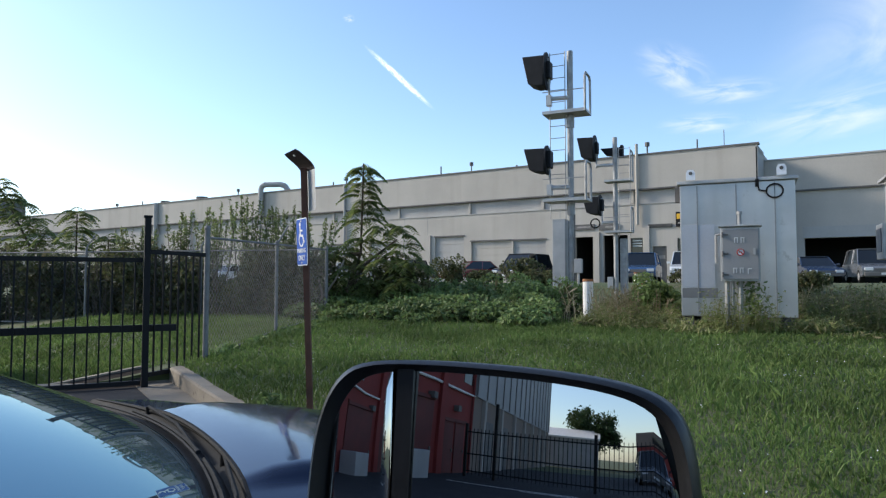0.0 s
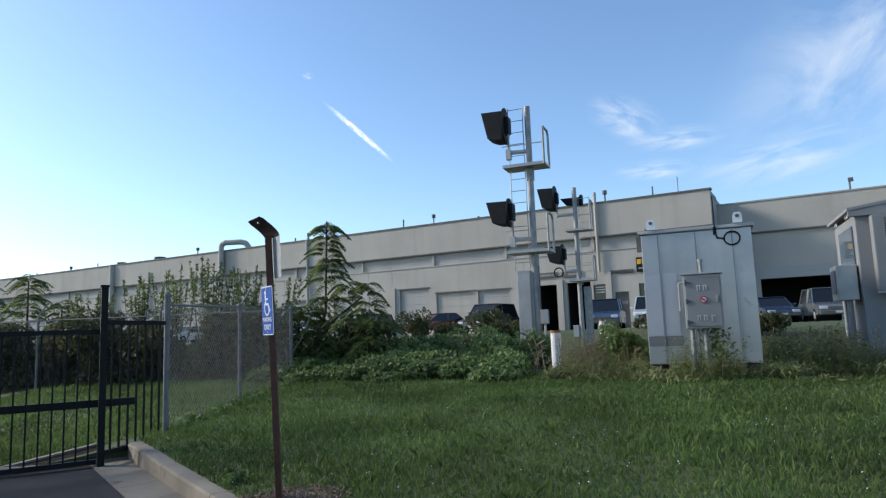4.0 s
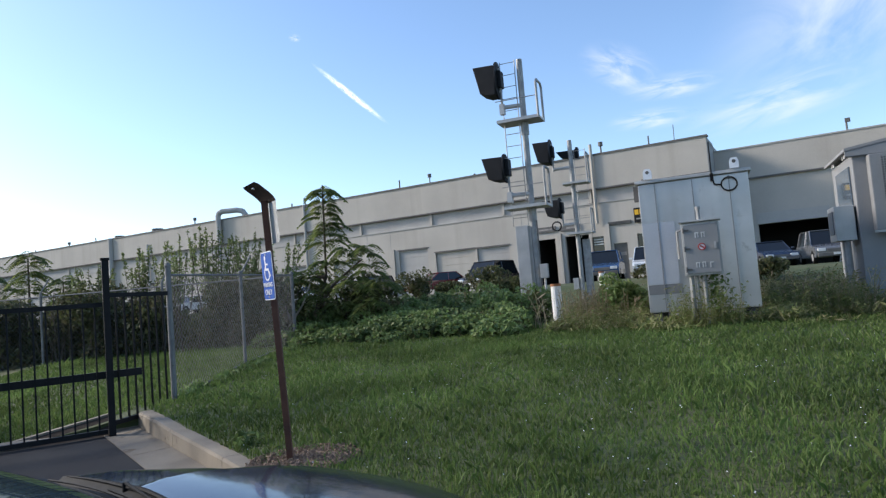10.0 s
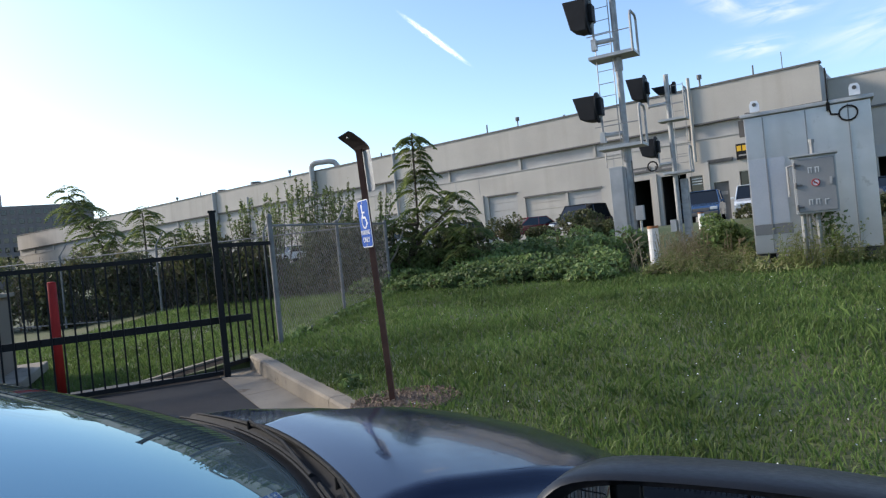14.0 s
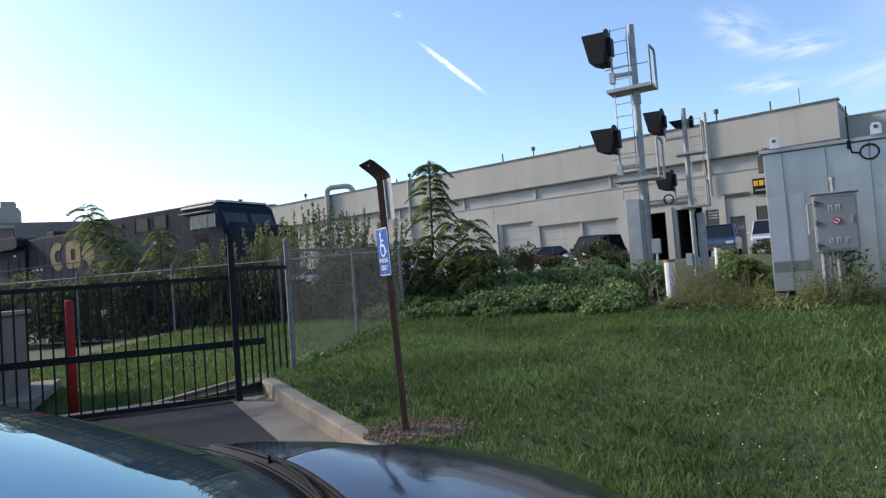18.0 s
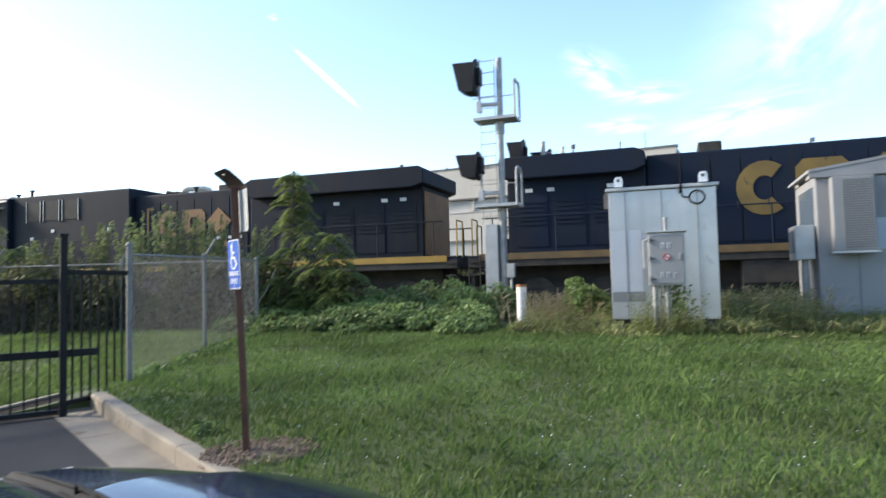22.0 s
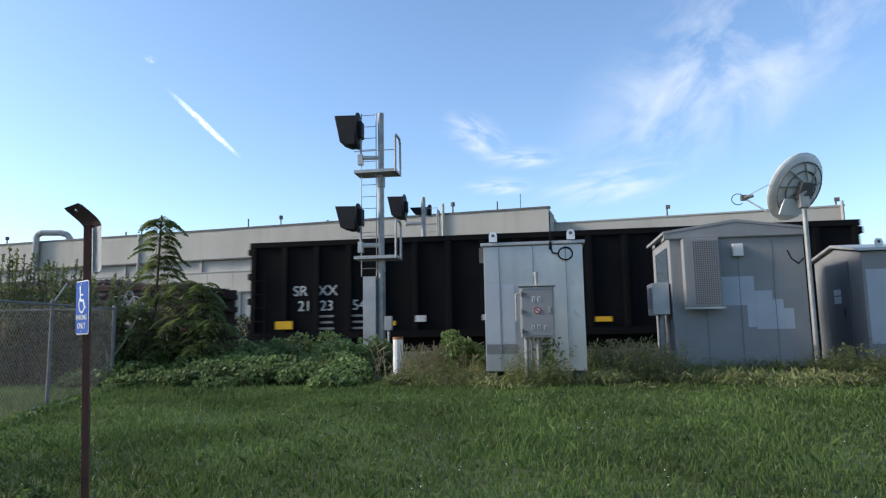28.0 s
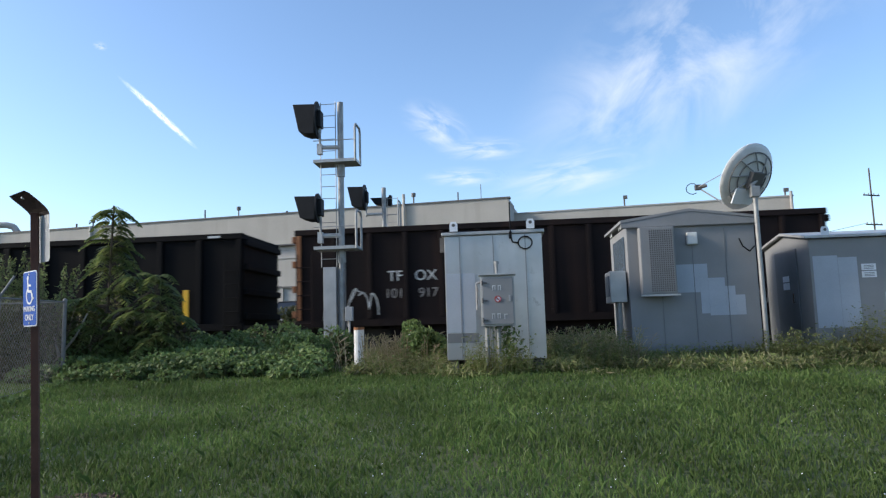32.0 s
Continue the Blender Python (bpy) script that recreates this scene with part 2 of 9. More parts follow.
M["facade"] = material("painted_wall", (0.455, 0.415, 0.36), (0.4, 0.363, 0.315), rough=0.88, scale=0.35, fine=14, bump=0.1, streak=((0.33, 0.29, 0.24), 1.2, 0.45))
M["facade_band"] = material("painted_panel", (0.4, 0.38, 0.35), (0.355, 0.335, 0.31), rough=0.8, scale=0.5, fine=12, bump=0.1, streak=((0.3, 0.28, 0.25), 1.5, 0.3))
M["dark_trim"] = material("dark_trim", (0.09, 0.085, 0.08), (0.13, 0.12, 0.11), rough=0.7, scale=2, fine=20)
# near-black for the bay linings: the shade inside is put into the colour
M["dark_in"] = material("bay_shade_black", (0.02, 0.02, 0.02), (0.03, 0.028, 0.025), rough=0.9, scale=1, fine=8)
M["galv"] = material("galvanised_steel", (0.47, 0.46, 0.44), (0.38, 0.375, 0.36), rough=0.45, metal=0.35, scale=3, fine=50, bump=0.05, streak=((0.3, 0.29, 0.27), 3.0, 0.35))
M["galv_post"] = material("galvanised_post", (0.34, 0.335, 0.32), (0.25, 0.245, 0.235), rough=0.55, metal=0.4, scale=6, fine=70, bump=0.05, wear=(0.2, 0.17, 0.14), wear_at=0.68)
M["fence_steel"] = material("weathered_fence_steel", (0.2, 0.195, 0.185), (0.14, 0.135, 0.13), rough=0.65, metal=0.2, scale=6, fine=70, bump=0.05, wear=(0.1, 0.08, 0.065), wear_at=0.64)
M["loco_faded"] = material("nearly_gone_yellow_paint", (0.15, 0.09, 0.03), (0.09, 0.06, 0.025), rough=0.7, scale=2, fine=30, bump=0)
M["wire"] = material("weathered_wire", (0.2, 0.196, 0.188), (0.13, 0.127, 0.122), rough=0.7, metal=0.2, scale=6, fine=40, bump=0)
M["grey_paint"] = material("grey_paint", (0.245, 0.243, 0.24), (0.218, 0.216, 0.213), rough=0.6, scale=1.5, fine=40, bump=0.06, streak=((0.22, 0.22, 0.215), 2.5, 0.4))
M["patch_paint"] = material("pale_patch_paint", (0.4, 0.425, 0.46), (0.36, 0.385, 0.42), rough=0.6, scale=2, fine=40, bump=0.05)
M["patch_dark"] = material("dark_patch_paint", (0.17, 0.172, 0.172), (0.145, 0.148, 0.148), rough=0.6, scale=2, fine=40, bump=0.05)
M["black_paint"] = material("black_paint", (0.007, 0.007, 0.008), (0.011, 0.011, 0.011), spec=0.2, rough=0.6, scale=4, fine=60, bump=0.08, wear=(0.03, 0.022, 0.016), wear_at=0.7)
M["signal_black"] = material("signal_black", (0.008, 0.008, 0.009), (0.013, 0.013, 0.014), spec=0.25, rough=0.65, scale=4, fine=40)
M["rust_post"] = material("rusty_brown_post", (0.07, 0.03, 0.018), (0.12, 0.05, 0.028), rough=0.8, scale=5, fine=70, bump=0.3, wear=(0.03, 0.018, 0.013), wear_at=0.6)
M["sign_back"] = material("sign_back_metal", (0.42, 0.42, 0.41), (0.33, 0.33, 0.33), rough=0.45, metal=0.7, scale=5, fine=40, bump=0.03)
M["sign_bare"] = material("bare_sign_metal", (0.62, 0.62, 0.61), (0.52, 0.52, 0.51), rough=0.5, metal=0.2, scale=5, fine=40, bump=0.03)
M["sign_brown"] = material("weathered_sign_back", (0.045, 0.032, 0.026), (0.075, 0.05, 0.04), rough=0.7, scale=6, fine=40)
M["sign_blue"] = material("sign_blue", (0.022, 0.085, 0.34), (0.02, 0.075, 0.31), spec=0.15, rough=0.7, scale=3, fine=30, bump=0.02)
M["sign_white"] = material("sign_white", (0.75, 0.76, 0.78), (0.68, 0.69, 0.7), rough=0.4, scale=3, fine=30, bump=0.02)
M["red_post"] = material("red_painted_post", (0.36, 0.022, 0.016), (0.27, 0.018, 0.014), spec=0.25, rough=0.75, scale=3, fine=40, bump=0.06)
M["white_paint"] = material("white_paint", (0.72, 0.70, 0.66), (0.6, 0.58, 0.54), rough=0.6, scale=4, fine=60, bump=0.1, wear=(0.3, 0.22, 0.15), wear_at=0.66)
M["tan_wall"] = material("tan_wall", (0.21, 0.165, 0.12), (0.17, 0.135, 0.1), rough=0.9, scale=1, fine=30)
M["loco_blue"] = material("dark_blue_loco_paint", (0.009, 0.016, 0.032), (0.012, 0.017, 0.028), spec=0.15, rough=0.75, scale=0.8, fine=25, bump=0.05, streak=((0.024, 0.019, 0.015), 2.0, 0.5), wear=(0.032, 0.023, 0.016), wear_at=0.66)
M["loco_navy"] = material("sooty_navy_loco_paint", (0.005, 0.009, 0.017), (0.009, 0.012, 0.019), spec=0.18, rough=0.65, scale=0.8, fine=25, bump=0.05, streak=((0.022, 0.017, 0.013), 2.0, 0.5), wear=(0.03, 0.02, 0.013), wear_at=0.66)
M["galv_sheet"] = material("weathered_galvanised_sheet", (0.56, 0.54, 0.52), (0.46, 0.445, 0.43), rough=0.33, metal=0.72, scale=1.6, fine=2.6, bump=0.14, streak=((0.38, 0.36, 0.335), 3.0, 0.5), wear=(0.42, 0.4, 0.375), wear_at=0.6)
M["loco_yellow"] = material("faded_yellow_paint", (0.36, 0.215, 0.028), (0.27, 0.155, 0.024), rough=0.55, scale=1.5, fine=30, bump=0.05, wear=(0.1, 0.07, 0.04), wear_at=0.64)
M["loco_emblem"] = material("faded_yellow_emblem_paint", (0.2, 0.125, 0.025), (0.14, 0.088, 0.02), rough=0.65, scale=1.5, fine=30, bump=0.05, wear=(0.07, 0.05, 0.03), wear_at=0.62)
M["loco_orange"] = material("faded_orange_paint", (0.19, 0.085, 0.02), (0.14, 0.06, 0.017), rough=0.6, scale=1.5, fine=30, bump=0.05, wear=(0.07, 0.045, 0.03), wear_at=0.62)
M["loco_roof"] = material("pale_cab_roof", (0.55, 0.5, 0.44), (0.42, 0.38, 0.33), rough=0.6, scale=1.5, fine=30)
M["under"] = material("grimy_underframe", (0.022, 0.02, 0.018), (0.045, 0.037, 0.03), rough=0.85, scale=3, fine=40, bump=0.2)
M["steel_wheel"] = material("wheel_steel", (0.09, 0.075, 0.06), (0.06, 0.05, 0.04), rough=0.6, metal=0.6, scale=4, fine=40)
M["rail"] = material("rail_steel", (0.28, 0.2, 0.15), (0.2, 0.14, 0.1), rough=0.5, metal=0.7, scale=4, fine=40)
M["tie"] = material("timber_tie", (0.07, 0.055, 0.045), (0.04, 0.033, 0.028), rough=0.9, scale=6, fine=50, bump=0.4)
M["gon_black"] = material("black_gondola_paint", (0.0035, 0.0035, 0.0045), (0.006, 0.0055, 0.0055), spec=0.12, rough=0.8, scale=0.9, fine=30, bump=0.1, streak=((0.014, 0.012, 0.011), 2.2, 0.45))
M["gon_brown"] = material("brown_gondola_paint", (0.015, 0.0095, 0.009), (0.010, 0.007, 0.0068), spec=0.15, rough=0.75, scale=0.8, fine=30, bump=0.12, streak=((0.038, 0.02, 0.014), 2.0, 0.5))
M["gon_rust"] = material("rusted_gondola_steel", (0.052, 0.031, 0.025), (0.028, 0.018, 0.015), spec=0.2, rough=0.88, scale=1.1, fine=30, bump=0.25, streak=((0.12, 0.072, 0.05), 2.6, 0.7), wear=(0.13, 0.1, 0.085), wear_at=0.63)
M["gon_dull"] = material("sooty_gondola_steel", (0.034, 0.026, 0.022), (0.019, 0.016, 0.014), spec=0.2, rough=0.85, scale=0.9, fine=30, bump=0.2, streak=((0.1, 0.075, 0.058), 2.0, 0.6))
M["rust_orange"] = material("bright_rust", (0.3, 0.13, 0.055), (0.2, 0.08, 0.035), rough=0.9, scale=2, fine=40, bump=0.25)
M["scrap"] = material("scrap_load", (0.17, 0.125, 0.1), (0.08, 0.06, 0.052), rough=0.9, scale=6, fine=50, bump=0.6, rand=-0.65)
M["letter"] = material("stencil_white", (0.62, 0.62, 0.6), (0.5, 0.5, 0.48), rough=0.7, scale=3, fine=50, bump=0)
M["letter_dim"] = material("dirty_stencil", (0.3, 0.28, 0.26), (0.22, 0.2, 0.18), rough=0.8, scale=5, fine=50, bump=0)
M["reflector"] = material("yellow_reflector", (0.75, 0.42, 0.01), (0.65, 0.36, 0.01), rough=0.4, scale=3, fine=40, bump=0)
M["graffiti_pale"] = material("pale_spray_paint", (0.28, 0.28, 0.28), (0.16, 0.155, 0.15), rough=0.7, scale=6, fine=40, bump=0)
M["graffiti_dim"] = material("faded_spray_paint", (0.13, 0.115, 0.1), (0.06, 0.05, 0.045), rough=0.8, scale=6, fine=40, bump=0, wear=(0.04, 0.03, 0.025), wear_at=0.5)
M["graffiti_teal"] = material("teal_spray_paint", (0.13, 0.24, 0.23), (0.2, 0.22, 0.2), rough=0.7, scale=3, fine=30, bump=0, wear=(0.07, 0.045, 0.035), wear_at=0.55)
M["graffiti_red"] = material("red_spray_paint", (0.2, 0.05, 0.04), (0.14, 0.04, 0.04), rough=0.7, scale=3, fine=30, bump=0, wear=(0.09, 0.05, 0.04), wear_at=0.55)
M["loco_smudge"] = material("sooted_over_paint", (0.055, 0.036, 0.018), (0.03, 0.022, 0.014), spec=0.15, rough=0.8, scale=2, fine=30, bump=0, wear=(0.014, 0.013, 0.013), wear_at=0.52)
M["bark_pale"] = material("pale_grey_bark", (0.3, 0.26, 0.2), (0.2, 0.17, 0.13), rough=0.9, scale=8, fine=60, bump=0.4)


def mural(name, ground, paints, wear_at):
    """Sprayed colours in distorted bands over rust, worn through in blots."""
    mt = material(name, *ground, spec=0.2, rough=0.85, scale=1.1, fine=30, bump=0.25, streak=((0.12, 0.072, 0.05), 2.6, 0.6))
    n, l = mt.node_tree.nodes, mt.node_tree.links
    hs = n["Hue/Saturation/Value"]
    under = hs.inputs["Color"].links[0].from_socket
    tc = n["Texture Coordinate"]
    nz = n.new("ShaderNodeTexNoise")
    nz.inputs["Scale"].default_value, nz.inputs["Detail"].default_value, nz.inputs["Distortion"].default_value = 1.5, 1.5, 2.6
    l.new(tc.outputs["Object"], nz.inputs["Vector"])
    cr = n.new("ShaderNodeValToRGB")
    cr.color_ramp.interpolation = "CONSTANT"
    while len(cr.color_ramp.elements) < len(paints):
        cr.color_ramp.elements.new(0.5)
    for i, c in enumerate(paints):
        cr.color_ramp.elements[i].position = 0.0 if i == 0 else 0.3 + 0.4 * i / len(paints)
        cr.color_ramp.elements[i].color = (*c, 1)
    l.new(nz.outputs["Fac"], cr.inputs["Fac"])
    wt = n.new("ShaderNodeTexNoise")
    wt.inputs["Scale"].default_value, wt.inputs["Detail"].default_value, wt.inputs["Roughness"].default_value = 3.0, 8, 0.7
    l.new(tc.outputs["Object"], wt.inputs["Vector"])
    wr = n.new("ShaderNodeMapRange")
    wr.inputs["From Min"].default_value, wr.inputs["From Max"].default_value = wear_at - 0.05, wear_at + 0.07
    wr.inputs["To Max"].default_value = 0.85
    l.new(wt.outputs["Fac"], wr.inputs["Value"])
    mx = n.new("ShaderNodeMix")
    mx.data_type = "RGBA"
    l.new(under, mx.inputs["A"])
    l.new(cr.outputs["Color"], mx.inputs["B"])
    l.new(wr.outputs["Result"], mx.inputs["Factor"])
    l.new(mx.outputs["Result"], hs.inputs["Color"])
    return mt


M["mural"] = mural("faded_multicoloured_spray_paint", ((0.052, 0.031, 0.025), (0.028, 0.018, 0.015)), [(0.02, 0.018, 0.018), (0.2, 0.17, 0.15), (0.06, 0.03, 0.03), (0.1, 0.13, 0.12), (0.03, 0.03, 0.035), (0.24, 0.19, 0.17), (0.13, 0.07, 0.06), (0.05, 0.07, 0.06), (0.22, 0.2, 0.18)], 0.46)
M["window_dark"] = plain_glass("dark_window", (0.012, 0.014, 0.016))
M["window_blue"] = plain_glass("bluish_window", (0.1, 0.13, 0.16))
M["bark"] = material("bark", (0.12, 0.09, 0.065), (0.07, 0.055, 0.04), rough=0.9, scale=8, fine=60, bump=0.5)
M["chrome"] = material("chrome", (0.7, 0.7, 0.7), (0.6, 0.6, 0.6), rough=0.12, metal=1.0, scale=4, fine=40, bump=0)
M["rubber"] = material("black_rubber", (0.010, 0.010, 0.010), (0.015, 0.015, 0.015), spec=0.1, rough=0.75, scale=6, fine=60)
M["plastic"] = material("black_plastic", (0.009, 0.009, 0.010), (0.012, 0.012, 0.012), spec=0.3, rough=0.4, scale=10, fine=220, bump=0.02)
M["leaf"] = leafy("vine_leaves", [(0.115, 0.17, 0.052), (0.16, 0.23, 0.07), (0.13, 0.185, 0.075), (0.215, 0.26, 0.095)])
# dark bush green; inside the vine bank it stands in for shade
M["leaf_dark"] = leafy("dark_bush_and_shade_leaves", [(0.062, 0.074, 0.03), (0.092, 0.104, 0.04), (0.115, 0.118, 0.05), (0.15, 0.128, 0.072)])
M["leaf_tree"] = leafy("tree_of_heaven_leaves", [(0.09, 0.125, 0.038), (0.14, 0.18, 0.055), (0.2, 0.22, 0.078), (0.105, 0.145, 0.046)], through=0.5)
M["leaf_sapling"] = leafy("pale_sapling_leaves", [(0.12, 0.16, 0.06), (0.165, 0.205, 0.08), (0.21, 0.235, 0.1), (0.14, 0.175, 0.075)], through=0.5)
M["weed"] = leafy("tall_green_weeds", [(0.14, 0.18, 0.06), (0.19, 0.225, 0.078), (0.235, 0.24, 0.1), (0.28, 0.255, 0.14)], through=0.5)
M["dry"] = leafy("dry_weeds", [(0.36, 0.28, 0.18), (0.23, 0.22, 0.1), (0.29, 0.24, 0.14), (0.44, 0.35, 0.24)], through=0.4)
M["grass"] = leafy("grass_blades", [(0.09, 0.145, 0.038), (0.12, 0.178, 0.047), (0.102, 0.153, 0.041), (0.15, 0.185, 0.065)], through=0.4)
M["far_tree"] = leafy("distant_tree_leaves", [(0.035, 0.06, 0.02), (0.055, 0.085, 0.025), (0.05, 0.075, 0.03)])
# ---- ground ----
K0, KD, KN = Vector((-3.21, 8.01)), Vector((0.55, -0.835)), Vector((0.835, 0.55))
Q_LEVELS = [(-60, 0.1), (0, 0.16), (4.3, 0.33), (11, 0.68), (13.5, 0.74), (16.2, 0.45), (22.5, 0.45), (27, 1.38), (34, 1.45), (3000, 1.6)]


def base_z(x, y):
    q = TN.x * x + TN.y * y
    return float(np.interp(q, [a for a, _ in Q_LEVELS], [b for _, b in Q_LEVELS]))


def asphalt_z(k):
    return max(0.06, 0.24 - 0.018 * k)


def kerb_xy(k, d):
    return K0 + KD * k + KN * d


def ground_z(x, y):
    p = Vector((x, y)) - K0
    k, d = p.dot(KD), p.dot(KN)
    if d < -0.001 and k > -0.11:
        return asphalt_z(k) - 0.04
    drop = min(0.25, -d * 0.12) if d < 0 else 0.0
    return base_z(x, y) - drop + 0.02 * noise.noise((x * 0.6, y * 0.6, 0))


def build_ground():
    ks = [-2500, -800, -300, -120, -80, -60, -50, -45, -40, -36, -32] + [-30 + 0.75 * i for i in range(39)] + [-0.9, -0.5, -0.12, -0.1] + [0.5 * i for i in range(1, 40)] + [25, 35, 60, 200, 800, 2500]
    ds = [-2500, -800, -300, -120, -60, -40] + [-32 + 1.0 * i for i in range(31)] + [-0.5, -0.02, 0.0] + [0.5 * i for i in range(1, 44)] + [24, 27, 30, 34, 40, 50, 70, 120, 300, 800, 2500]
    verts, faces = [], []
    for k in ks:
        for d in ds:
            p = kerb_xy(k, d)
            verts.append((p.x, p.y, ground_z(p.x, p.y)))
    n = len(ds)
    for i in range(len(ks) - 1):
        for j in range(n - 1):
            faces.append((i * n + j, i * n + j + 1, (i + 1) * n + j + 1, (i + 1) * n + j))
    soup("ground", verts, faces, M["lawn"], None, "structure", "grassy ground with a gentle rise to the railway")
    # driveway and car park
    bm = B()
    ks2 = [-0.1 + 0.5 * i for i in range(60)]
    for a, b in zip(ks2, ks2[1:]):
        q = [(a, -0.42), (a, -34), (b, -34), (b, -0.42)]
        vs = [bm.verts.new((*kerb_xy(k, d), asphalt_z(k))) for k, d in q]
        bm.faces.new(vs)
    bmesh.ops.remove_doubles(bm, verts=bm.verts[:], dist=0.001)
    part("driveway", bm, M["asphalt"], None, "dark smooth asphalt driveway and car park", kind="structure")
    pan = tagged(new("gutter_pan"), "pale concrete gutter strip along the kerb", "gutter", kind="structure")
    kerb = tagged(new("kerb"), "worn pale concrete kerb edging the lawn", "kerb", kind="structure")
    k = -0.1
    while k < 24:
        e = k + 1.5
        bm = B()
        for lo, hi, up in ((-0.42, -0.036, 0.008),):
            ring = []
            for kk in (k + 0.006, e - 0.006):
                z = asphalt_z(kk)
                ring.append([(*kerb_xy(kk, d), z + h) for d, h in ((lo, up), (hi, up + 0.012), (hi, -0.1), (lo, -0.1))])
            loft(bm, ring)
        part("gutter_slab", bm, M["concrete"], pan)
        bm = B()
        ring = []
        for kk in (k + 0.005, (k + e) / 2, e - 0.005):
            z0, z1 = asphalt_z(kk) - 0.1, base_z(*kerb_xy(kk, 0.0)) + 0.015 + 0.006 * math.sin(kk * 3)
            prof = [(-0.034, z0), (-0.028, z1 - 0.025), (-0.012, z1 - 0.003), (0.04, z1), (0.125, z1 - 0.004), (0.135, z0)]
            ring.append([(*kerb_xy(kk, d), z) for d, z in prof])
        loft(bm, ring)
        part("kerb_stone", bm, M["concrete"], kerb)
        k = e
    # painted bay line
    bm = B()
    for a, b in ((2.35, 2.47), (5.1, 5.22)):
        vs = [bm.verts.new((*kerb_xy(kk, d), asphalt_z(kk) + 0.004)) for kk, d in ((a, -0.65), (a, -5.4), (b, -5.4), (b, -0.65))]
        bm.faces.new(vs)
    part("bay_line", bm, M["white_paint"], None, "white painted parking bay lines", kind="structure")
    # strip of concrete under the gate
    bm = B()
    loft(bm, [[(*kerb_xy(kk, d), z) for kk, z in ((-0.45, 0.2), (-0.45, 0.285), (-0.1, 0.275), (-0.1, 0.2))] for d in (-9.0, 0.0)])
    part("gate_sill", bm, M["concrete"], None, "narrow concrete strip beneath the gate", kind="structure")
    # earth strip and low edging just behind the gate
    def behind_gate(a, o, z):
        x, y = -3.42 - 0.881 * a - 0.473 * o, 7.70 - 0.473 * a + 0.881 * o
        return (x, y, ground_z(x, y) + z)
    along = [0.75 * e for e in range(13)]
    bm = B()
    loft(bm, [[behind_gate(a, o, z) for o, z in ((0.46, -0.1), (0.46, 0.06), (0.54, 0.06), (0.56, -0.1))] for a in along])
    part("edging", bm, M["concrete"], None, "weathered pale edging behind the gate", kind="structure")
    bm = B()
    loft(bm, [[behind_gate(a, o, z) for o, z in ((0.02, -0.1), (0.02, 0.03), (0.455, 0.04), (0.455, -0.1))] for a in along])
    part("earth_strip", bm, M["earth"], None, "brown earth strip behind the gate", kind="structure")


def build_track():
    bm = B()
    s0, s1 = -220, 140
    loft(bm, [[track(s, TRACK_Q + q, z) for q, z in ((-2.6, 0.40), (-1.6, 0.50), (1.6, 0.50), (2.6, 0.40), (2.6, 0.2), (-2.6, 0.2))] for s in (s0, s1)])
    part("ballast_bed", bm, M["ballast"], None, "grey crushed-stone railway ballast", kind="structure")
    rails = thing("railway_track", (0, 0, 0), "steel rails on dark timber ties", "track")
    for q in (-0.76, 0.76):
        bm = B()
        prof = [(-0.07, 0.49), (-0.07, 0.505), (-0.012, 0.52), (-0.012, 0.59), (-0.035, 0.60), (-0.035, 0.62), (0.035, 0.62), (0.035, 0.60), (0.012, 0.59), (0.012, 0.52), (0.07, 0.505), (0.07, 0.49)]
        loft(bm, [[track(s, TRACK_Q + q + a, z) for a, z in prof] for s in (s0, s1)])
        part("rail", bm, M["rail"], rails)
    me = None
    for i in range(120):
        s = -42 + i * 0.55
        if me is None:
            bm = B()
            box(bm, (0, 0, 0), (0.23, 2.55, 0.14))
            t = part("tie", bm, M["tie"], rails)
            me = t.data
        else:
            t = new("tie", me)
            t.parent = rails
        t.matrix_basis = Matrix.Translation(track(s, TRACK_Q, 0.445)) @ pose(0, 0, 0, 0, 0, TRACK_TURN)


build_ground()
build_track()
# ---- the long industrial building ----
FX = Matrix.Translation((19.93, 41.86, 1.45)) @ pose(0, 0, 0, 0, 0, -32.3)


def wall_with_holes(bm, x0, x1, z0, z1, y, thick, holes):
    """An upright wall in x and z with openings (x0, x1, z0, z1) that go through it."""
    xs = sorted({x0, x1, *[h[0] for h in holes], *[h[1] for h in holes]})
    for a, b in zip(xs, xs[1:]):
        cut = sorted((h[2], h[3]) for h in holes if h[0] <= a + 1e-6 and h[1] >= b - 1e-6)
        z = z0
        for c, d in cut:
            if c > z + 1e-6:
                span(bm, (a, y, z), (b, y + thick, c))
            z = d
        if z < z1 - 1e-6:
            span(bm, (a, y, z), (b, y + thick, z1))


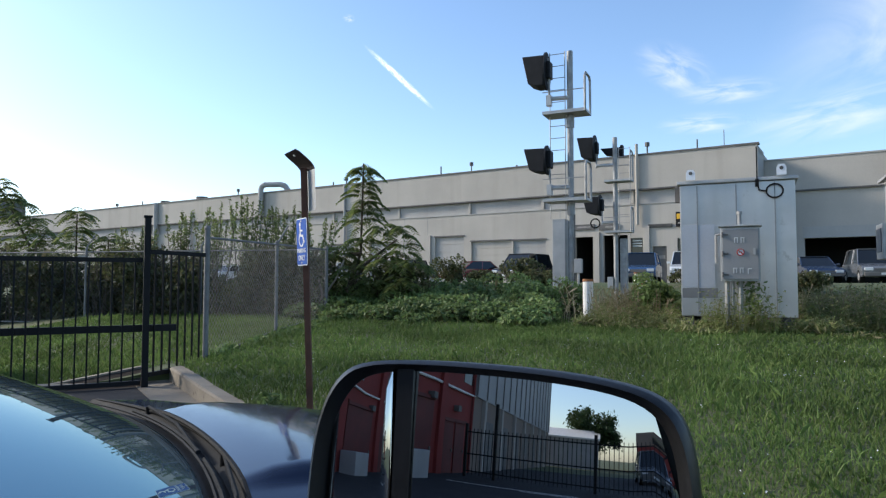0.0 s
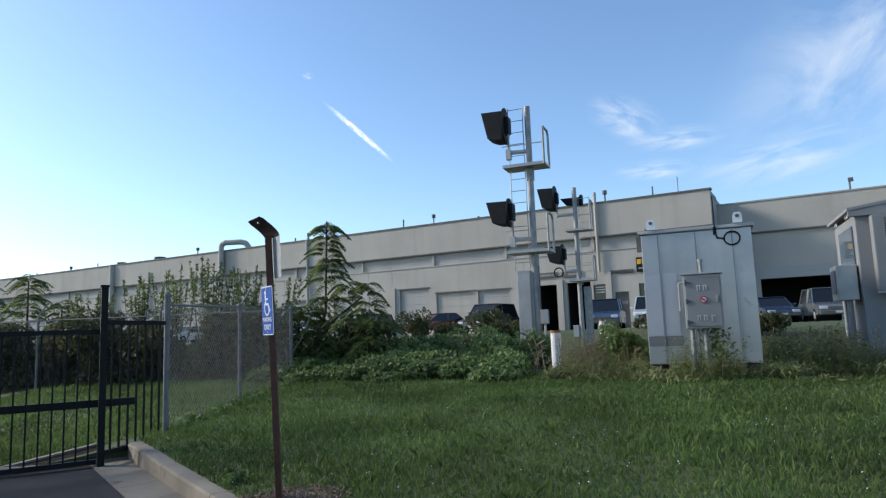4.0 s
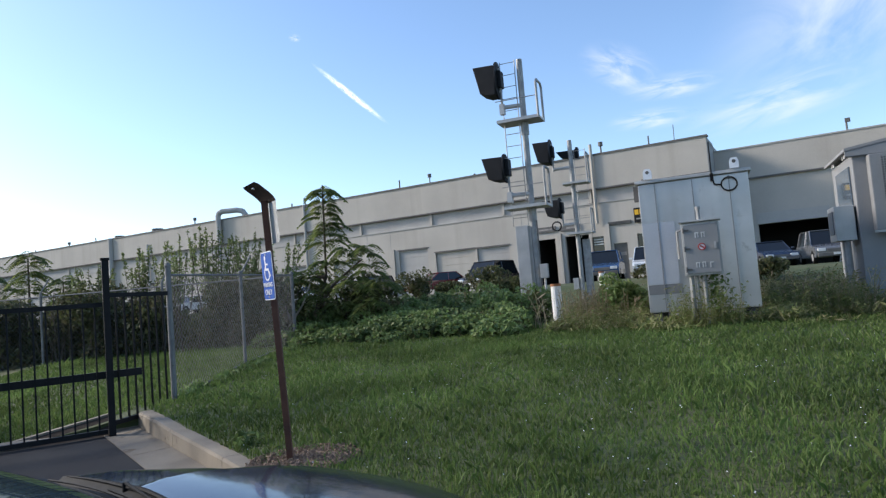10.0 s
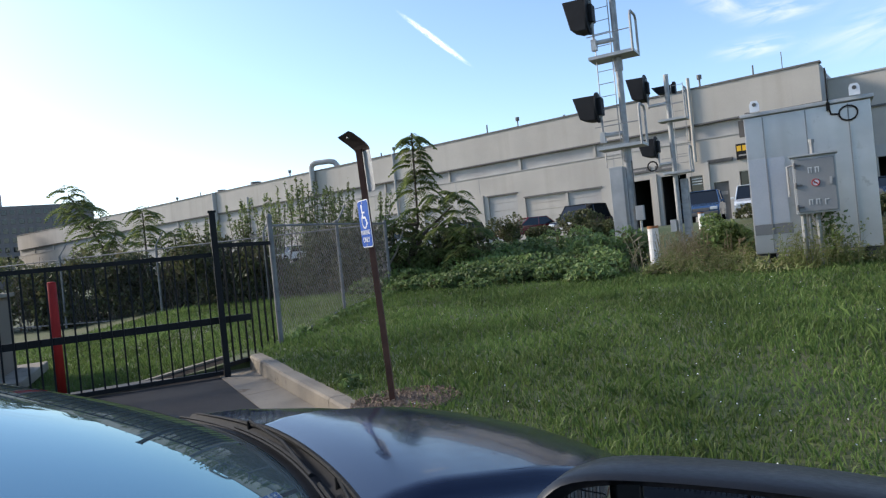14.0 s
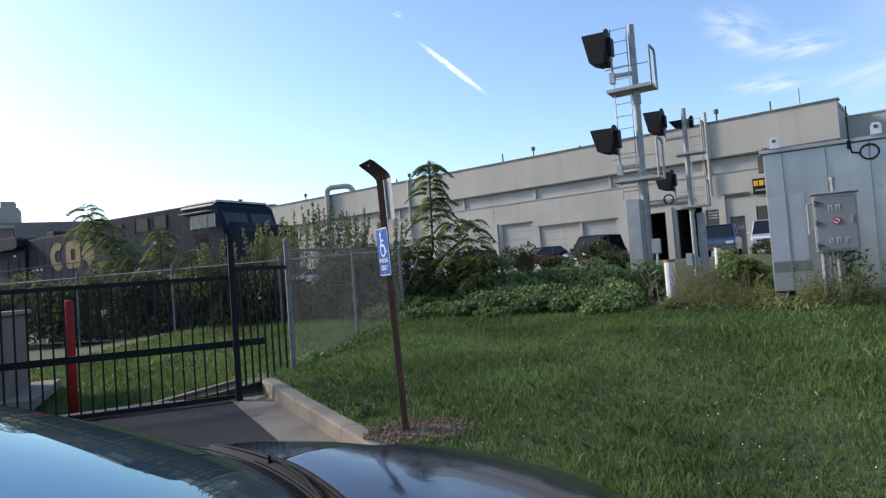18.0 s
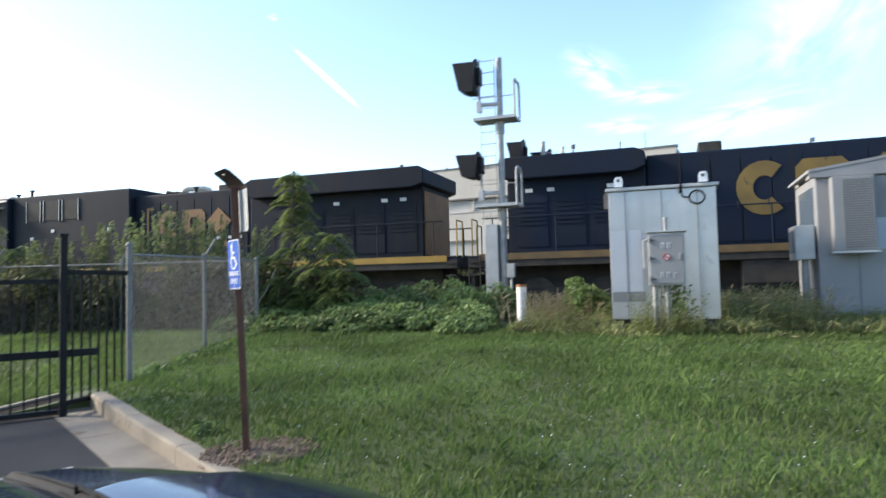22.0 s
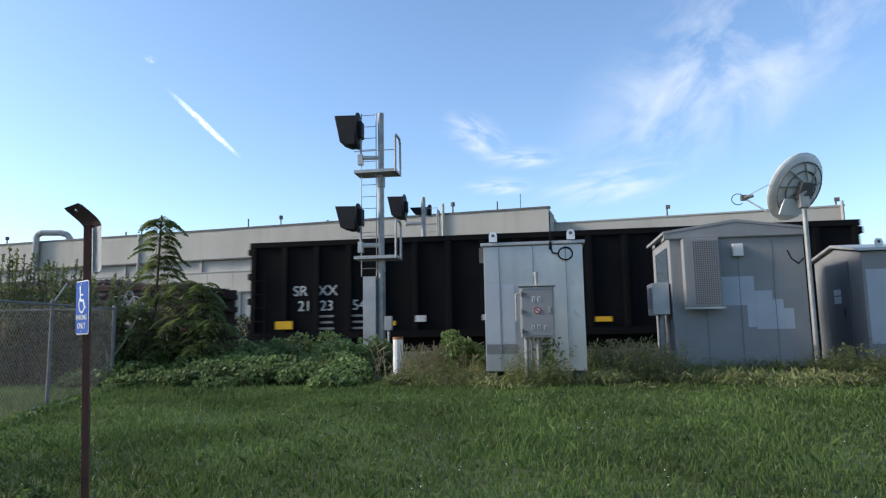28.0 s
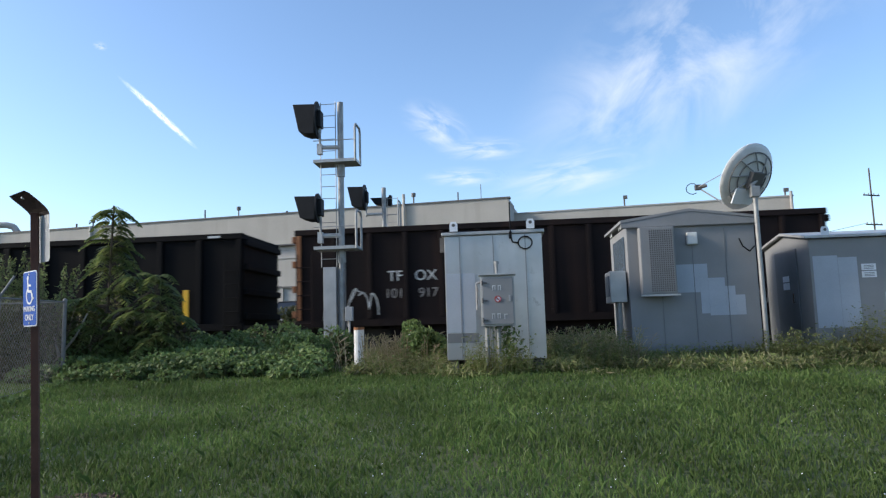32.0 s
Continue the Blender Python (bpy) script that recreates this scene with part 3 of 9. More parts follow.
def build_factory():
    f = thing("factory_building", FX, "long low beige industrial building with a flat roof and loading bays", "building")
    H, LEDGE, PB = 8.8, 6.5, 5.47
    LEFT = -118.0
    doors = [(-24.35, -21.6, 0, 3.72), (-20.9, -17.4, 0, 3.25), (-17.2, -14.5, 0, 3.22), (-12.2, -10.85, 0, 3.3), (-10.1, -8.35, 0, 3.35), (-6.65, -5.7, 0, 2.5), (-8.15, -7.3, 1.2, 3.1), (-5.0, -4.0, 1.4, 3.0)]
    x = -28.5
    while x > -100:
        doors.append((x - 2.7, x, 0, 3.4))
        x -= 5.2
    bm = B()
    wall_with_holes(bm, LEFT, 0, -0.8, PB, 0, 0.3, doors)
    part("lower_wall", bm, M["facade"], f)
    bm = B()
    span(bm, (LEFT, -0.06, LEDGE), (0, 0.3, H))
    part("parapet_wall", bm, M["facade"], f)
    bm = B()
    span(bm, (LEFT, -0.16, LEDGE - 0.1), (0.02, 0.1, LEDGE - 0.002))
    part("ledge", bm, M["dark_trim"], f)
    bm = B()
    span(bm, (LEFT, -0.12, H + 0.002), (0.1, 0.45, H + 0.12))
    part("coping", bm, M["dark_trim"], f)
    bm = B()
    span(bm, (LEFT, 0.16, PB + 0.002), (0, 0.3, LEDGE - 0.102))
    part("window_band", bm, M["facade_band"], f)
    xs = [-14.75, -21.1, -28.1, -35.5, -42.6, -49.5, -56.2, -63, -70, -77, -84, -91, -98, -105, -112, -8, -1.0]
    for x in xs:
        bm = B()
        box(bm, (x, 0.09, (PB + LEDGE) / 2), (0.22, 0.16, LEDGE - PB - 0.11))
        part("mullion", bm, M["facade"], f)
    # wall behind, roof, right return
    bm = B()
    span(bm, (LEFT, 0.31, H - 0.4), (0, 40, H - 0.15))
    span(bm, (-0.3, 0.31, -0.8), (0, 3.2, H - 0.002))
    span(bm, (LEFT, 0.31, -0.8), (LEFT + 0.3, 40, H - 0.41))
    part("roof", bm, M["facade_band"], f)
    # bays
    for i, (a, b, c, d) in enumerate(doors):
        open_bay = i in (3, 4, 6)
        if i == 5:
            bm = B()
            box(bm, ((a + b) / 2, 0.2, (c + d) / 2), (b - a - 0.02, 0.06, d - c - 0.02))
            dr = part("door", bm, M["dark_trim"], f, "dark entrance door")
            bm = B()
            box(bm, ((a + b) / 2, 0.165, 1.75), (b - a - 0.3, 0.012, 0.22))
            part("door_notice", bm, M["letter_dim"], dr)
            continue
        if i == 7 or i == 6:
            bm = B()
            box(bm, ((a + b) / 2, 0.2, (c + d) / 2), (b - a - 0.02, 0.03, d - c - 0.02))
            part("window", bm, M["window_dark"], f)
            if i == 6:
                for k in range(3):
                    bm = B()
                    box(bm, ((a + b) / 2, 0.175, 2.55 + 0.18 * k), (b - a - 0.2, 0.012, 0.07))
                    part("window_lettering", bm, M["letter"], f)
            continue
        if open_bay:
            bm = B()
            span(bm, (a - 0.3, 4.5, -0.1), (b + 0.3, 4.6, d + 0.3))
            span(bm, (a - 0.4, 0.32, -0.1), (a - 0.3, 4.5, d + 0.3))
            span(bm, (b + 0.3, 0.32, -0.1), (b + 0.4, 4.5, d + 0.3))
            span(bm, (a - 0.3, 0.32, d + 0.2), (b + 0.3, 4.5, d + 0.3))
            # lining coloured near-black in place of the shade within the bay
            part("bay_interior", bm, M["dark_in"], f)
            continue
        bm = B()
        n = 6
        mt = M["facade"] if i == 1 else M["facade_band"]
        span(bm, (a + 0.01, 0.2, 0.01), (b - 0.01, 0.23, d - 0.01))
        sd = part("shutter_door", bm, mt, f)
        for k in range(n):
            bm = B()
            z0 = (d - c) / n * k
            span(bm, (a + 0.01, 0.14, z0 + 0.01), (b - 0.01, 0.198, z0 + (d - c) / n - 0.012))
            part("door_section", bm, mt, sd)
        bm = B()
        span(bm, (a - 0.1, -0.05, d), (b + 0.1, 0.02, d + 0.1))
        part("lintel", bm, M["dark_trim"], f)
    # joints between the wall panels, stained sills
    x = -1.6
    while x > -60:
        if not any(a - 0.15 < x < b + 0.15 for a, b, c, d in doors):
            bm = B()
            span(bm, (x - 0.025, -0.012, 0.1), (x + 0.025, -0.001, PB - 0.05))
            part("panel_joint", bm, M["facade_band"], f)
        bm = B()
        span(bm, (x - 0.014, -0.064, LEDGE + 0.05), (x + 0.014, -0.0605, H - 0.05))
        part("panel_joint", bm, M["facade"], f)
        x -= 2.35
    bm = B()
    span(bm, (LEFT, -0.05, PB - 0.06), (0, 0.02, PB - 0.002))
    part("sill", bm, M["facade_band"], f)
    # pilasters, downpipe, signs
    for x, w, h in ((-12.9, 0.5, 4.2), (-25.0, 0.5, 3.9), (-7.0, 0.35, 3.9), (-10.5, 0.3, 3.6)):
        bm = B()
        box(bm, (x, -0.08, h / 2), (w, 0.14, h))
        part("pilaster", bm, M["facade"], f)
    bm = B()
    pipe(bm, [(-7.6, -0.2, 9.6), (-7.6, -0.2, 4.0)], 0.11)
    part("downpipe", bm, M["facade"], f)
    for x in (-61.7, -55.6, -44.9, -34.0):
        bm = B()
        pipe(bm, [(x, -0.15, 8.9 if x != -55.6 else 7.6), (x, -0.15, 3.0)], 0.12 if x != -61.7 else 0.28)
        part("downpipe", bm, M["facade_band"], f)
    for a, b, z in ((-12.5, -10.7, 4.0), (-10.4, -8.9, 3.95)):
        bm = B()
        span(bm, (a, -0.09, z - 0.2), (b, -0.02, z + 0.2), bevel=0.01)
        s = part("fascia_sign", bm, M["dark_trim"], f, "dark fascia sign with worn pale lettering")
        bm = B()
        span(bm, (a + 0.5, -0.1, z - 0.06), (b - 0.3, -0.092, z + 0.06))
        part("sign_lettering", bm, M["letter_dim"], s)
    bm = B()
    span(bm, (-6.9, -0.07, 3.75), (-5.3, -0.02, 4.0))
    for k in range(4):
        span(bm, (-6.85, -0.1, 3.78 + 0.055 * k), (-5.35, -0.07, 3.8 + 0.055 * k))
    part("louvre", bm, M["dark_trim"], f)
    bm = B()
    span(bm, (-5.05, -0.15, 3.75), (-3.6, -0.03, 4.75), bevel=0.02)
    s = part("shop_sign", bm, M["black_paint"], f, "black sign panel with yellow shapes")
    for k in range(4):
        bm = B()
        box(bm, (-4.85 + 0.33 * k, -0.165, 4.45), (0.26, 0.02, 0.34))
        part("sign_shape", bm, M["reflector"], s)
    bm = B()
    span(bm, (-4.9, -0.17, 3.95), (-3.8, -0.155, 4.05))
    part("sign_shape", bm, M["letter_dim"], s)
    bm = B()
    span(bm, (-4.3, -0.3, 5.7), (-4.05, -0.02, 6.6), bevel=0.02)
    part("wall_lamp", bm, M["dark_trim"], f)
    # roof vents and pipes
    for x, z, r, head in ((-24.35, 9.75, 0.06, 0), (-21.4, 9.7, 0.05, 1), (-17.3, 9.2, 0.09, 0), (-7.15, 9.75, 0.06, 1), (-3.8, 9.7, 0.05, 0), (-2.1, 10.15, 0.025, 0),
                          (-49.4, 9.6, 0.06, 1), (-34.7, 9.55, 0.06, 1), (-36.3, 9.4, 0.07, 0), (-55.2, 9.15, 0.35, 1), (-61.6, 9.1, 0.3, 1), (-65.9, 9.5, 0.06, 0), (-71, 9.4, 0.07, 1), (-78, 9.3, 0.07, 0)):
        bm = B()
        rod(bm, (x, 0.9, H - 0.3), (x, 0.9, z), r)
        if head:
            rod(bm, (x, 0.9, z - 0.16), (x, 0.9, z + 0.12), max(r * 1.7, 0.16), 10)
        part("roof_vent", bm, M["dark_trim"], f)
    bm = B()
    pipe(bm, [(-44.6, -0.4, 6.6), (-44.6, -0.4, 9.2), (-44.45, -0.38, 9.48), (-44.1, -0.3, 9.6), (-42.7, 0.3, 9.6), (-42.2, 0.5, 9.45), (-41.9, 0.6, 9.0)], 0.26, 14)
    part("roof_duct", bm, M["facade_band"], f, "large pale bent ventilation duct", smooth=False)
    # set-back right wing
    w = thing("factory_wing", FX, "set-back wing of the beige industrial building with open bays", "building")
    Y = 3.2
    hs = [(2.3, 6.4, 0, 2.9), (11, 14, 0, 3.0)]
    bm = B()
    wall_with_holes(bm, 0.01, 19.05, -0.8, 6.1, Y, 0.3, hs)
    part("lower_wall", bm, M["facade"], w)
    bm = B()
    span(bm, (0.01, Y - 0.1, 6.102), (19.05, Y + 0.3, 8.15))
    part("parapet_wall", bm, M["facade"], w)
    bm = B()
    span(bm, (0.01, Y - 0.18, 6.0), (6.6, Y - 0.01, 6.1))
    part("ledge", bm, M["dark_trim"], w)
    bm = B()
    span(bm, (0.01, Y - 0.15, 8.152), (19.12, Y + 0.4, 8.25))
    part("coping", bm, M["facade_band"], w)
    bm = B()
    span(bm, (0.01, Y + 0.31, 7.6), (19.05, 36, 7.85))
    span(bm, (18.75, Y + 0.31, -0.8), (19.05, 36, 7.59))
    part("roof", bm, M["facade_band"], w)
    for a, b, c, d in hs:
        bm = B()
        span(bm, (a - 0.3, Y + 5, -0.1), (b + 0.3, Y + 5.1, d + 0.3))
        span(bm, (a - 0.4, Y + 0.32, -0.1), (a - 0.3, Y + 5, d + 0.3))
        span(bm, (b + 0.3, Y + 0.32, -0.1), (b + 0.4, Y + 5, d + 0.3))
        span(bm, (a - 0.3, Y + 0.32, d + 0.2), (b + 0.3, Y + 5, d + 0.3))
        # near-black lining again, the wing bay's inner shade as colour
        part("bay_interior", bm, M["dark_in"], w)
        bm = B()
        span(bm, (a - 0.1, Y - 0.07, d + 0.02), (b + 0.1, Y - 0.02, d + 0.75))
        part("bay_header", bm, M["facade_band"], w)
    for x, z in ((8.0, 9.0), (18.8, 8.75)):
        bm = B()
        rod(bm, (x, Y + 0.6, 7.6), (x, Y + 0.6, z), 0.06)
        box(bm, (x + 0.08, Y + 0.6, z), (0.3, 0.2, 0.25))
        part("roof_vent", bm, M["dark_trim"], w)
    bm = B()
    pipe(bm, [(18.95, Y - 0.2, 8.5), (18.95, Y - 0.2, 0)], 0.1)
    part("downpipe", bm, M["facade_band"], w)


build_factory()
# ---- far buildings, sky, buildings beside the car park ----
M["brick_far"] = material("distant_brown_brick", (0.2, 0.15, 0.12), (0.17, 0.13, 0.105), rough=0.9, scale=0.05, fine=1.0, bump=0)
M["concrete_far"] = material("distant_concrete", (0.36, 0.32, 0.28), (0.31, 0.28, 0.25), rough=0.9, scale=0.05, fine=1.0, bump=0, streak=((0.25, 0.22, 0.2), 0.15, 0.4))
M["block_far"] = material("distant_brown_block", (0.2, 0.17, 0.155), (0.17, 0.145, 0.135), rough=0.9, scale=0.05, fine=1.0, bump=0)
M["red_brick"] = material("red_painted_brick", (0.2, 0.022, 0.018), (0.16, 0.02, 0.016), rough=0.8, scale=0.7, fine=14, bump=0.2, streak=((0.15, 0.03, 0.025), 1.5, 0.4))
M["red_door"] = material("dark_red_door_paint", (0.11, 0.016, 0.014), (0.085, 0.014, 0.012), rough=0.7, scale=1.5, fine=20, bump=0.1)
M["grey_sheet"] = material("grey_sheet_metal", (0.3, 0.29, 0.285), (0.25, 0.24, 0.235), rough=0.6, scale=0.8, fine=16, bump=0.05, streak=((0.24, 0.24, 0.25), 1.5, 0.4))


def sky_puff(name, colour, strength, amount, scale, lo, hi, stretch=(1, 1, 1), edge=1.0):
    """White vapour: a soft-edged veil broken by noise."""
    mt = bpy.data.materials.new(name)
    mt.use_nodes = True
    n, l = mt.node_tree.nodes, mt.node_tree.links
    n.remove(n["Principled BSDF"])
    em = n.new("ShaderNodeEmission")
    em.inputs["Color"].default_value, em.inputs["Strength"].default_value = (*colour, 1), strength
    tr = n.new("ShaderNodeBsdfTransparent")
    mx = n.new("ShaderNodeMixShader")
    tc = n.new("ShaderNodeTexCoord")
    mp = n.new("ShaderNodeMapping")
    mp.inputs["Scale"].default_value = stretch
    l.new(tc.outputs["Object"], mp.inputs["Vector"])
    nz = n.new("ShaderNodeTexNoise")
    nz.inputs["Scale"].default_value, nz.inputs["Detail"].default_value = scale, 8
    nz.inputs["Roughness"].default_value, nz.inputs["Distortion"].default_value = 0.58, 0.6
    l.new(mp.outputs["Vector"], nz.inputs["Vector"])
    mr = n.new("ShaderNodeMapRange")
    mr.inputs["From Min"].default_value, mr.inputs["From Max"].default_value = lo, hi
    mr.inputs["To Max"].default_value = amount
    l.new(nz.outputs["Fac"], mr.inputs["Value"])
    gr = n.new("ShaderNodeTexGradient")
    gr.gradient_type = "SPHERICAL"
    l.new(tc.outputs["Object"], gr.inputs["Vector"])
    g2 = n.new("ShaderNodeMapRange")
    g2.interpolation_type = "SMOOTHSTEP"
    g2.inputs["From Max"].default_value = edge
    l.new(gr.outputs["Fac"], g2.inputs["Value"])
    mu = n.new("ShaderNodeMath")
    mu.operation = "MULTIPLY"
    l.new(mr.outputs["Result"], mu.inputs[0])
    l.new(g2.outputs["Result"], mu.inputs[1])
    l.new(mu.outputs["Value"], mx.inputs["Fac"])
    l.new(tr.outputs["BSDF"], mx.inputs[1])
    l.new(em.outputs["Emission"], mx.inputs[2])
    l.new(mx.outputs["Shader"], n["Material Output"].inputs["Surface"])
    return mt


def sky_sheet(name, label, az, el, w, h, tilt, mat, dist=2800.0):
    """A veil of vapour far up: a unit disc scaled to w by h degrees, in the direction az (left of +y), el."""
    d = Vector((-math.sin(radians(az)) * math.cos(radians(el)), math.cos(radians(az)) * math.cos(radians(el)), math.sin(radians(el))))
    m = Matrix.Translation(d * dist) @ d.to_track_quat("-Z", "Y").to_matrix().to_4x4() @ pose(0, 0, 0, 0, 0, tilt) @ Matrix.Diagonal((dist * math.tan(radians(w / 2)), dist * math.tan(radians(h / 2)), 1, 1))
    bm = B()
    bmesh.ops.create_circle(bm, cap_ends=True, segments=48, radius=1.0)
    ob = part(name, bm, mat)
    ob.matrix_world = m
    ob.visible_shadow = False
    return tagged(ob, label, "cloud", kind="structure")


def build_sky():
    veil = sky_puff("thin_cloud", (0.93, 0.96, 1.0), 0.66, 0.9, 2.3, 0.42, 0.74, (1.0, 0.6, 1))
    wisp = sky_puff("cloud_wisp", (0.95, 0.97, 1.0), 0.66, 0.8, 1.7, 0.4, 0.7, (0.7, 1.0, 1))
    trail = sky_puff("vapour_trail", (1, 1, 1), 0.92, 1.0, 3.2, 0.3, 0.62, (2.6, 0.5, 1), 0.8)
    sky_sheet("cloud_backdrop", "broad thin white cloud veil in the blue sky", -41, 21, 36, 17, 28, veil)
    sky_sheet("cloud_backdrop", "broad thin white cloud veil in the blue sky", -52, 30, 30, 14, 20, veil)
    sky_sheet("cloud_backdrop", "small white cloud wisp", -19.5, 17.0, 8, 4.5, -30, wisp)
    sky_sheet("cloud_backdrop", "small white cloud wisp", -23.5, 15.0, 9, 2.6, 0, wisp)
    sky_sheet("cloud_backdrop", "low white cloud wisp", -31, 12.5, 16, 5, 8, wisp)
    sky_sheet("cloud_backdrop", "low white cloud wisp", -21.5, 12.7, 8, 2.2, 0, wisp)
    sky_sheet("cloud_backdrop", "low bright cloud near the horizon", 37, 8.5, 26, 7.5, -12, wisp)
    sky_sheet("cloud_backdrop", "small faint cloud", 8.2, 21.8, 1.2, 0.8, 0, wisp)
    sky_sheet("vapour_trail", "short white vapour trail of an aircraft", 3.8, 17.3, 8.4, 0.62, -41, trail)


def windows_grid(parent, x0, x1, z0, z1, nx, nz, y, w, h, mat):
    me = None
    for i in range(nx):
        for j in range(nz):
            x, z = x0 + (x1 - x0) * (i + 0.5) / nx, z0 + (z1 - z0) * (j + 0.5) / nz
            if me is None:
                bm = B()
                box(bm, (0, 0, 0), (w, 0.2, h))
                o = part("window", bm, mat, parent)
                me = o.data
            else:
                o = new("window", me)
                o.parent = parent
            o.location = (x, y, z)


def build_far():
    c = thing("apartment_block", Matrix.Translation((-143, 184, 1.5)) @ pose(0, 0, 0, 0, 0, 34), "distant brown apartment block with stepped concrete towers", "building")
    bm = B()
    span(bm, (-13, 0, 0), (23, 16, 24.5))
    part("main_wall", bm, M["block_far"], c)
    bm = B()
    span(bm, (-13, 2, 24.5), (-1.5, 13, 29.2))
    span(bm, (-11, 3, 29.2), (-7.5, 10, 31.0))
    span(bm, (-6, 3, 29.2), (-2.5, 10, 31.2))
    part("tower", bm, M["concrete_far"], c)
    bm = B()
    span(bm, (-22, 1, 0), (-13, 14, 17.5))
    part("side_wing", bm, M["brick_far"], c)
    windows_grid(c, -12, 22, 2, 24, 16, 8, -0.02, 1.2, 1.4, M["window_dark"])
    windows_grid(c, -21, -14, 2, 17, 4, 5, 0.98, 1.2, 1.4, M["window_blue"])
    c = thing("brick_warehouse", Matrix.Translation((-78, 88, 1.5)) @ pose(0, 0, 0, 0, 0, 38), "distant low dark brown brick warehouse", "building")
    bm = B()
    span(bm, (-30, 0, 0), (6, 14, 11.5))
    part("wall", bm, M["brick_far"], c)
    bm = B()
    span(bm, (-30.3, -0.3, 11.5), (6.3, 14.3, 12.0))
    part("coping", bm, M["concrete_far"], c)
    windows_grid(c, -28, 4, 3, 10, 12, 3, -0.02, 1.2, 1.5, M["window_dark"])
    c = thing("far_tower", (-226, 220, 1.5), "distant slender bluish tower block", "building")
    bm = B()
    span(bm, (-4, 0, 0), (4, 10, 34))
    part("wall", bm, M["concrete_far"], c)
    windows_grid(c, -3.6, 3.6, 4, 33, 4, 12, -0.02, 1.3, 1.6, M["window_blue"])
    # tree belts
    g = np.random.default_rng(21)
    cs = [(-150 + g.normal() * 16, 150 + g.normal() * 5, 6 + g.uniform(0, 8)) for _ in range(50)]
    far_leaves("far_tree_belt", cs, 4.0, 5200, "distant belt of trees")
    cs = [(98 + g.normal() * 14, 62 + g.normal() * 8, 4 + g.uniform(0, 6)) for _ in range(40)]
    far_leaves("far_tree_belt", cs, 3.2, 4200, "distant belt of trees")
    # utility pole and wires to the right
    m = thing("utility_pole", (103.6, 78.6, 1.5), "distant timber utility pole with cross-arms and wires", "pole")
    H = 24.0
    bm = B()
    rod(bm, (0, 0, 0), (0, 0, H), 0.17, 10, 0.11)
    part("pole", bm, M["bark"], m)
    for z in (H - 4.6, H - 9.5):
        bm = B()
        box(bm, (0, 0, z), (3.6, 0.16, 0.2))
        arm = part("cross_arm", bm, M["bark"], m)
        for x in (-1.6, -0.6, 0.6, 1.6):
            bm = B()
            rod(bm, (x, 0, z + 0.1), (x, 0, z + 0.35), 0.07, 8)
            part("insulator", bm, M["galv_post"], arm)
    for k, z in enumerate((H - 9.3, H - 12.0)):
        bm = B()
        pipe(bm, [(-1.6 - 3.2 * e, 2.4 * e, z - 2.4 * math.sin(math.pi * e / 16) - 0.25 * e) for e in range(17)], 0.035, 4)
        part("wire", bm, M["rubber"], m)


def far_leaves(name, cs, rad, n, label):
    g = np.random.default_rng(len(cs))
    k = g.integers(0, len(cs), n)
    d = g.normal(size=(n, 3))
    d /= np.linalg.norm(d, axis=1)[:, None]
    p = np.asarray(cs)[k] + d * rad * (0.5 + 0.5 * g.random(n))[:, None]
    p[:, 2] = np.maximum(p[:, 2], 1.6)
    a = g.normal(size=(n, 3)) * 0.55
    b = g.normal(size=(n, 3)) * 0.4
    v = np.stack([p - a, p + b, p + a, p - b], 1).reshape(-1, 3)
    soup(name, v.tolist(), np.arange(n * 4).reshape(n, 4).tolist(), M["far_tree"], None, "stuff", label)


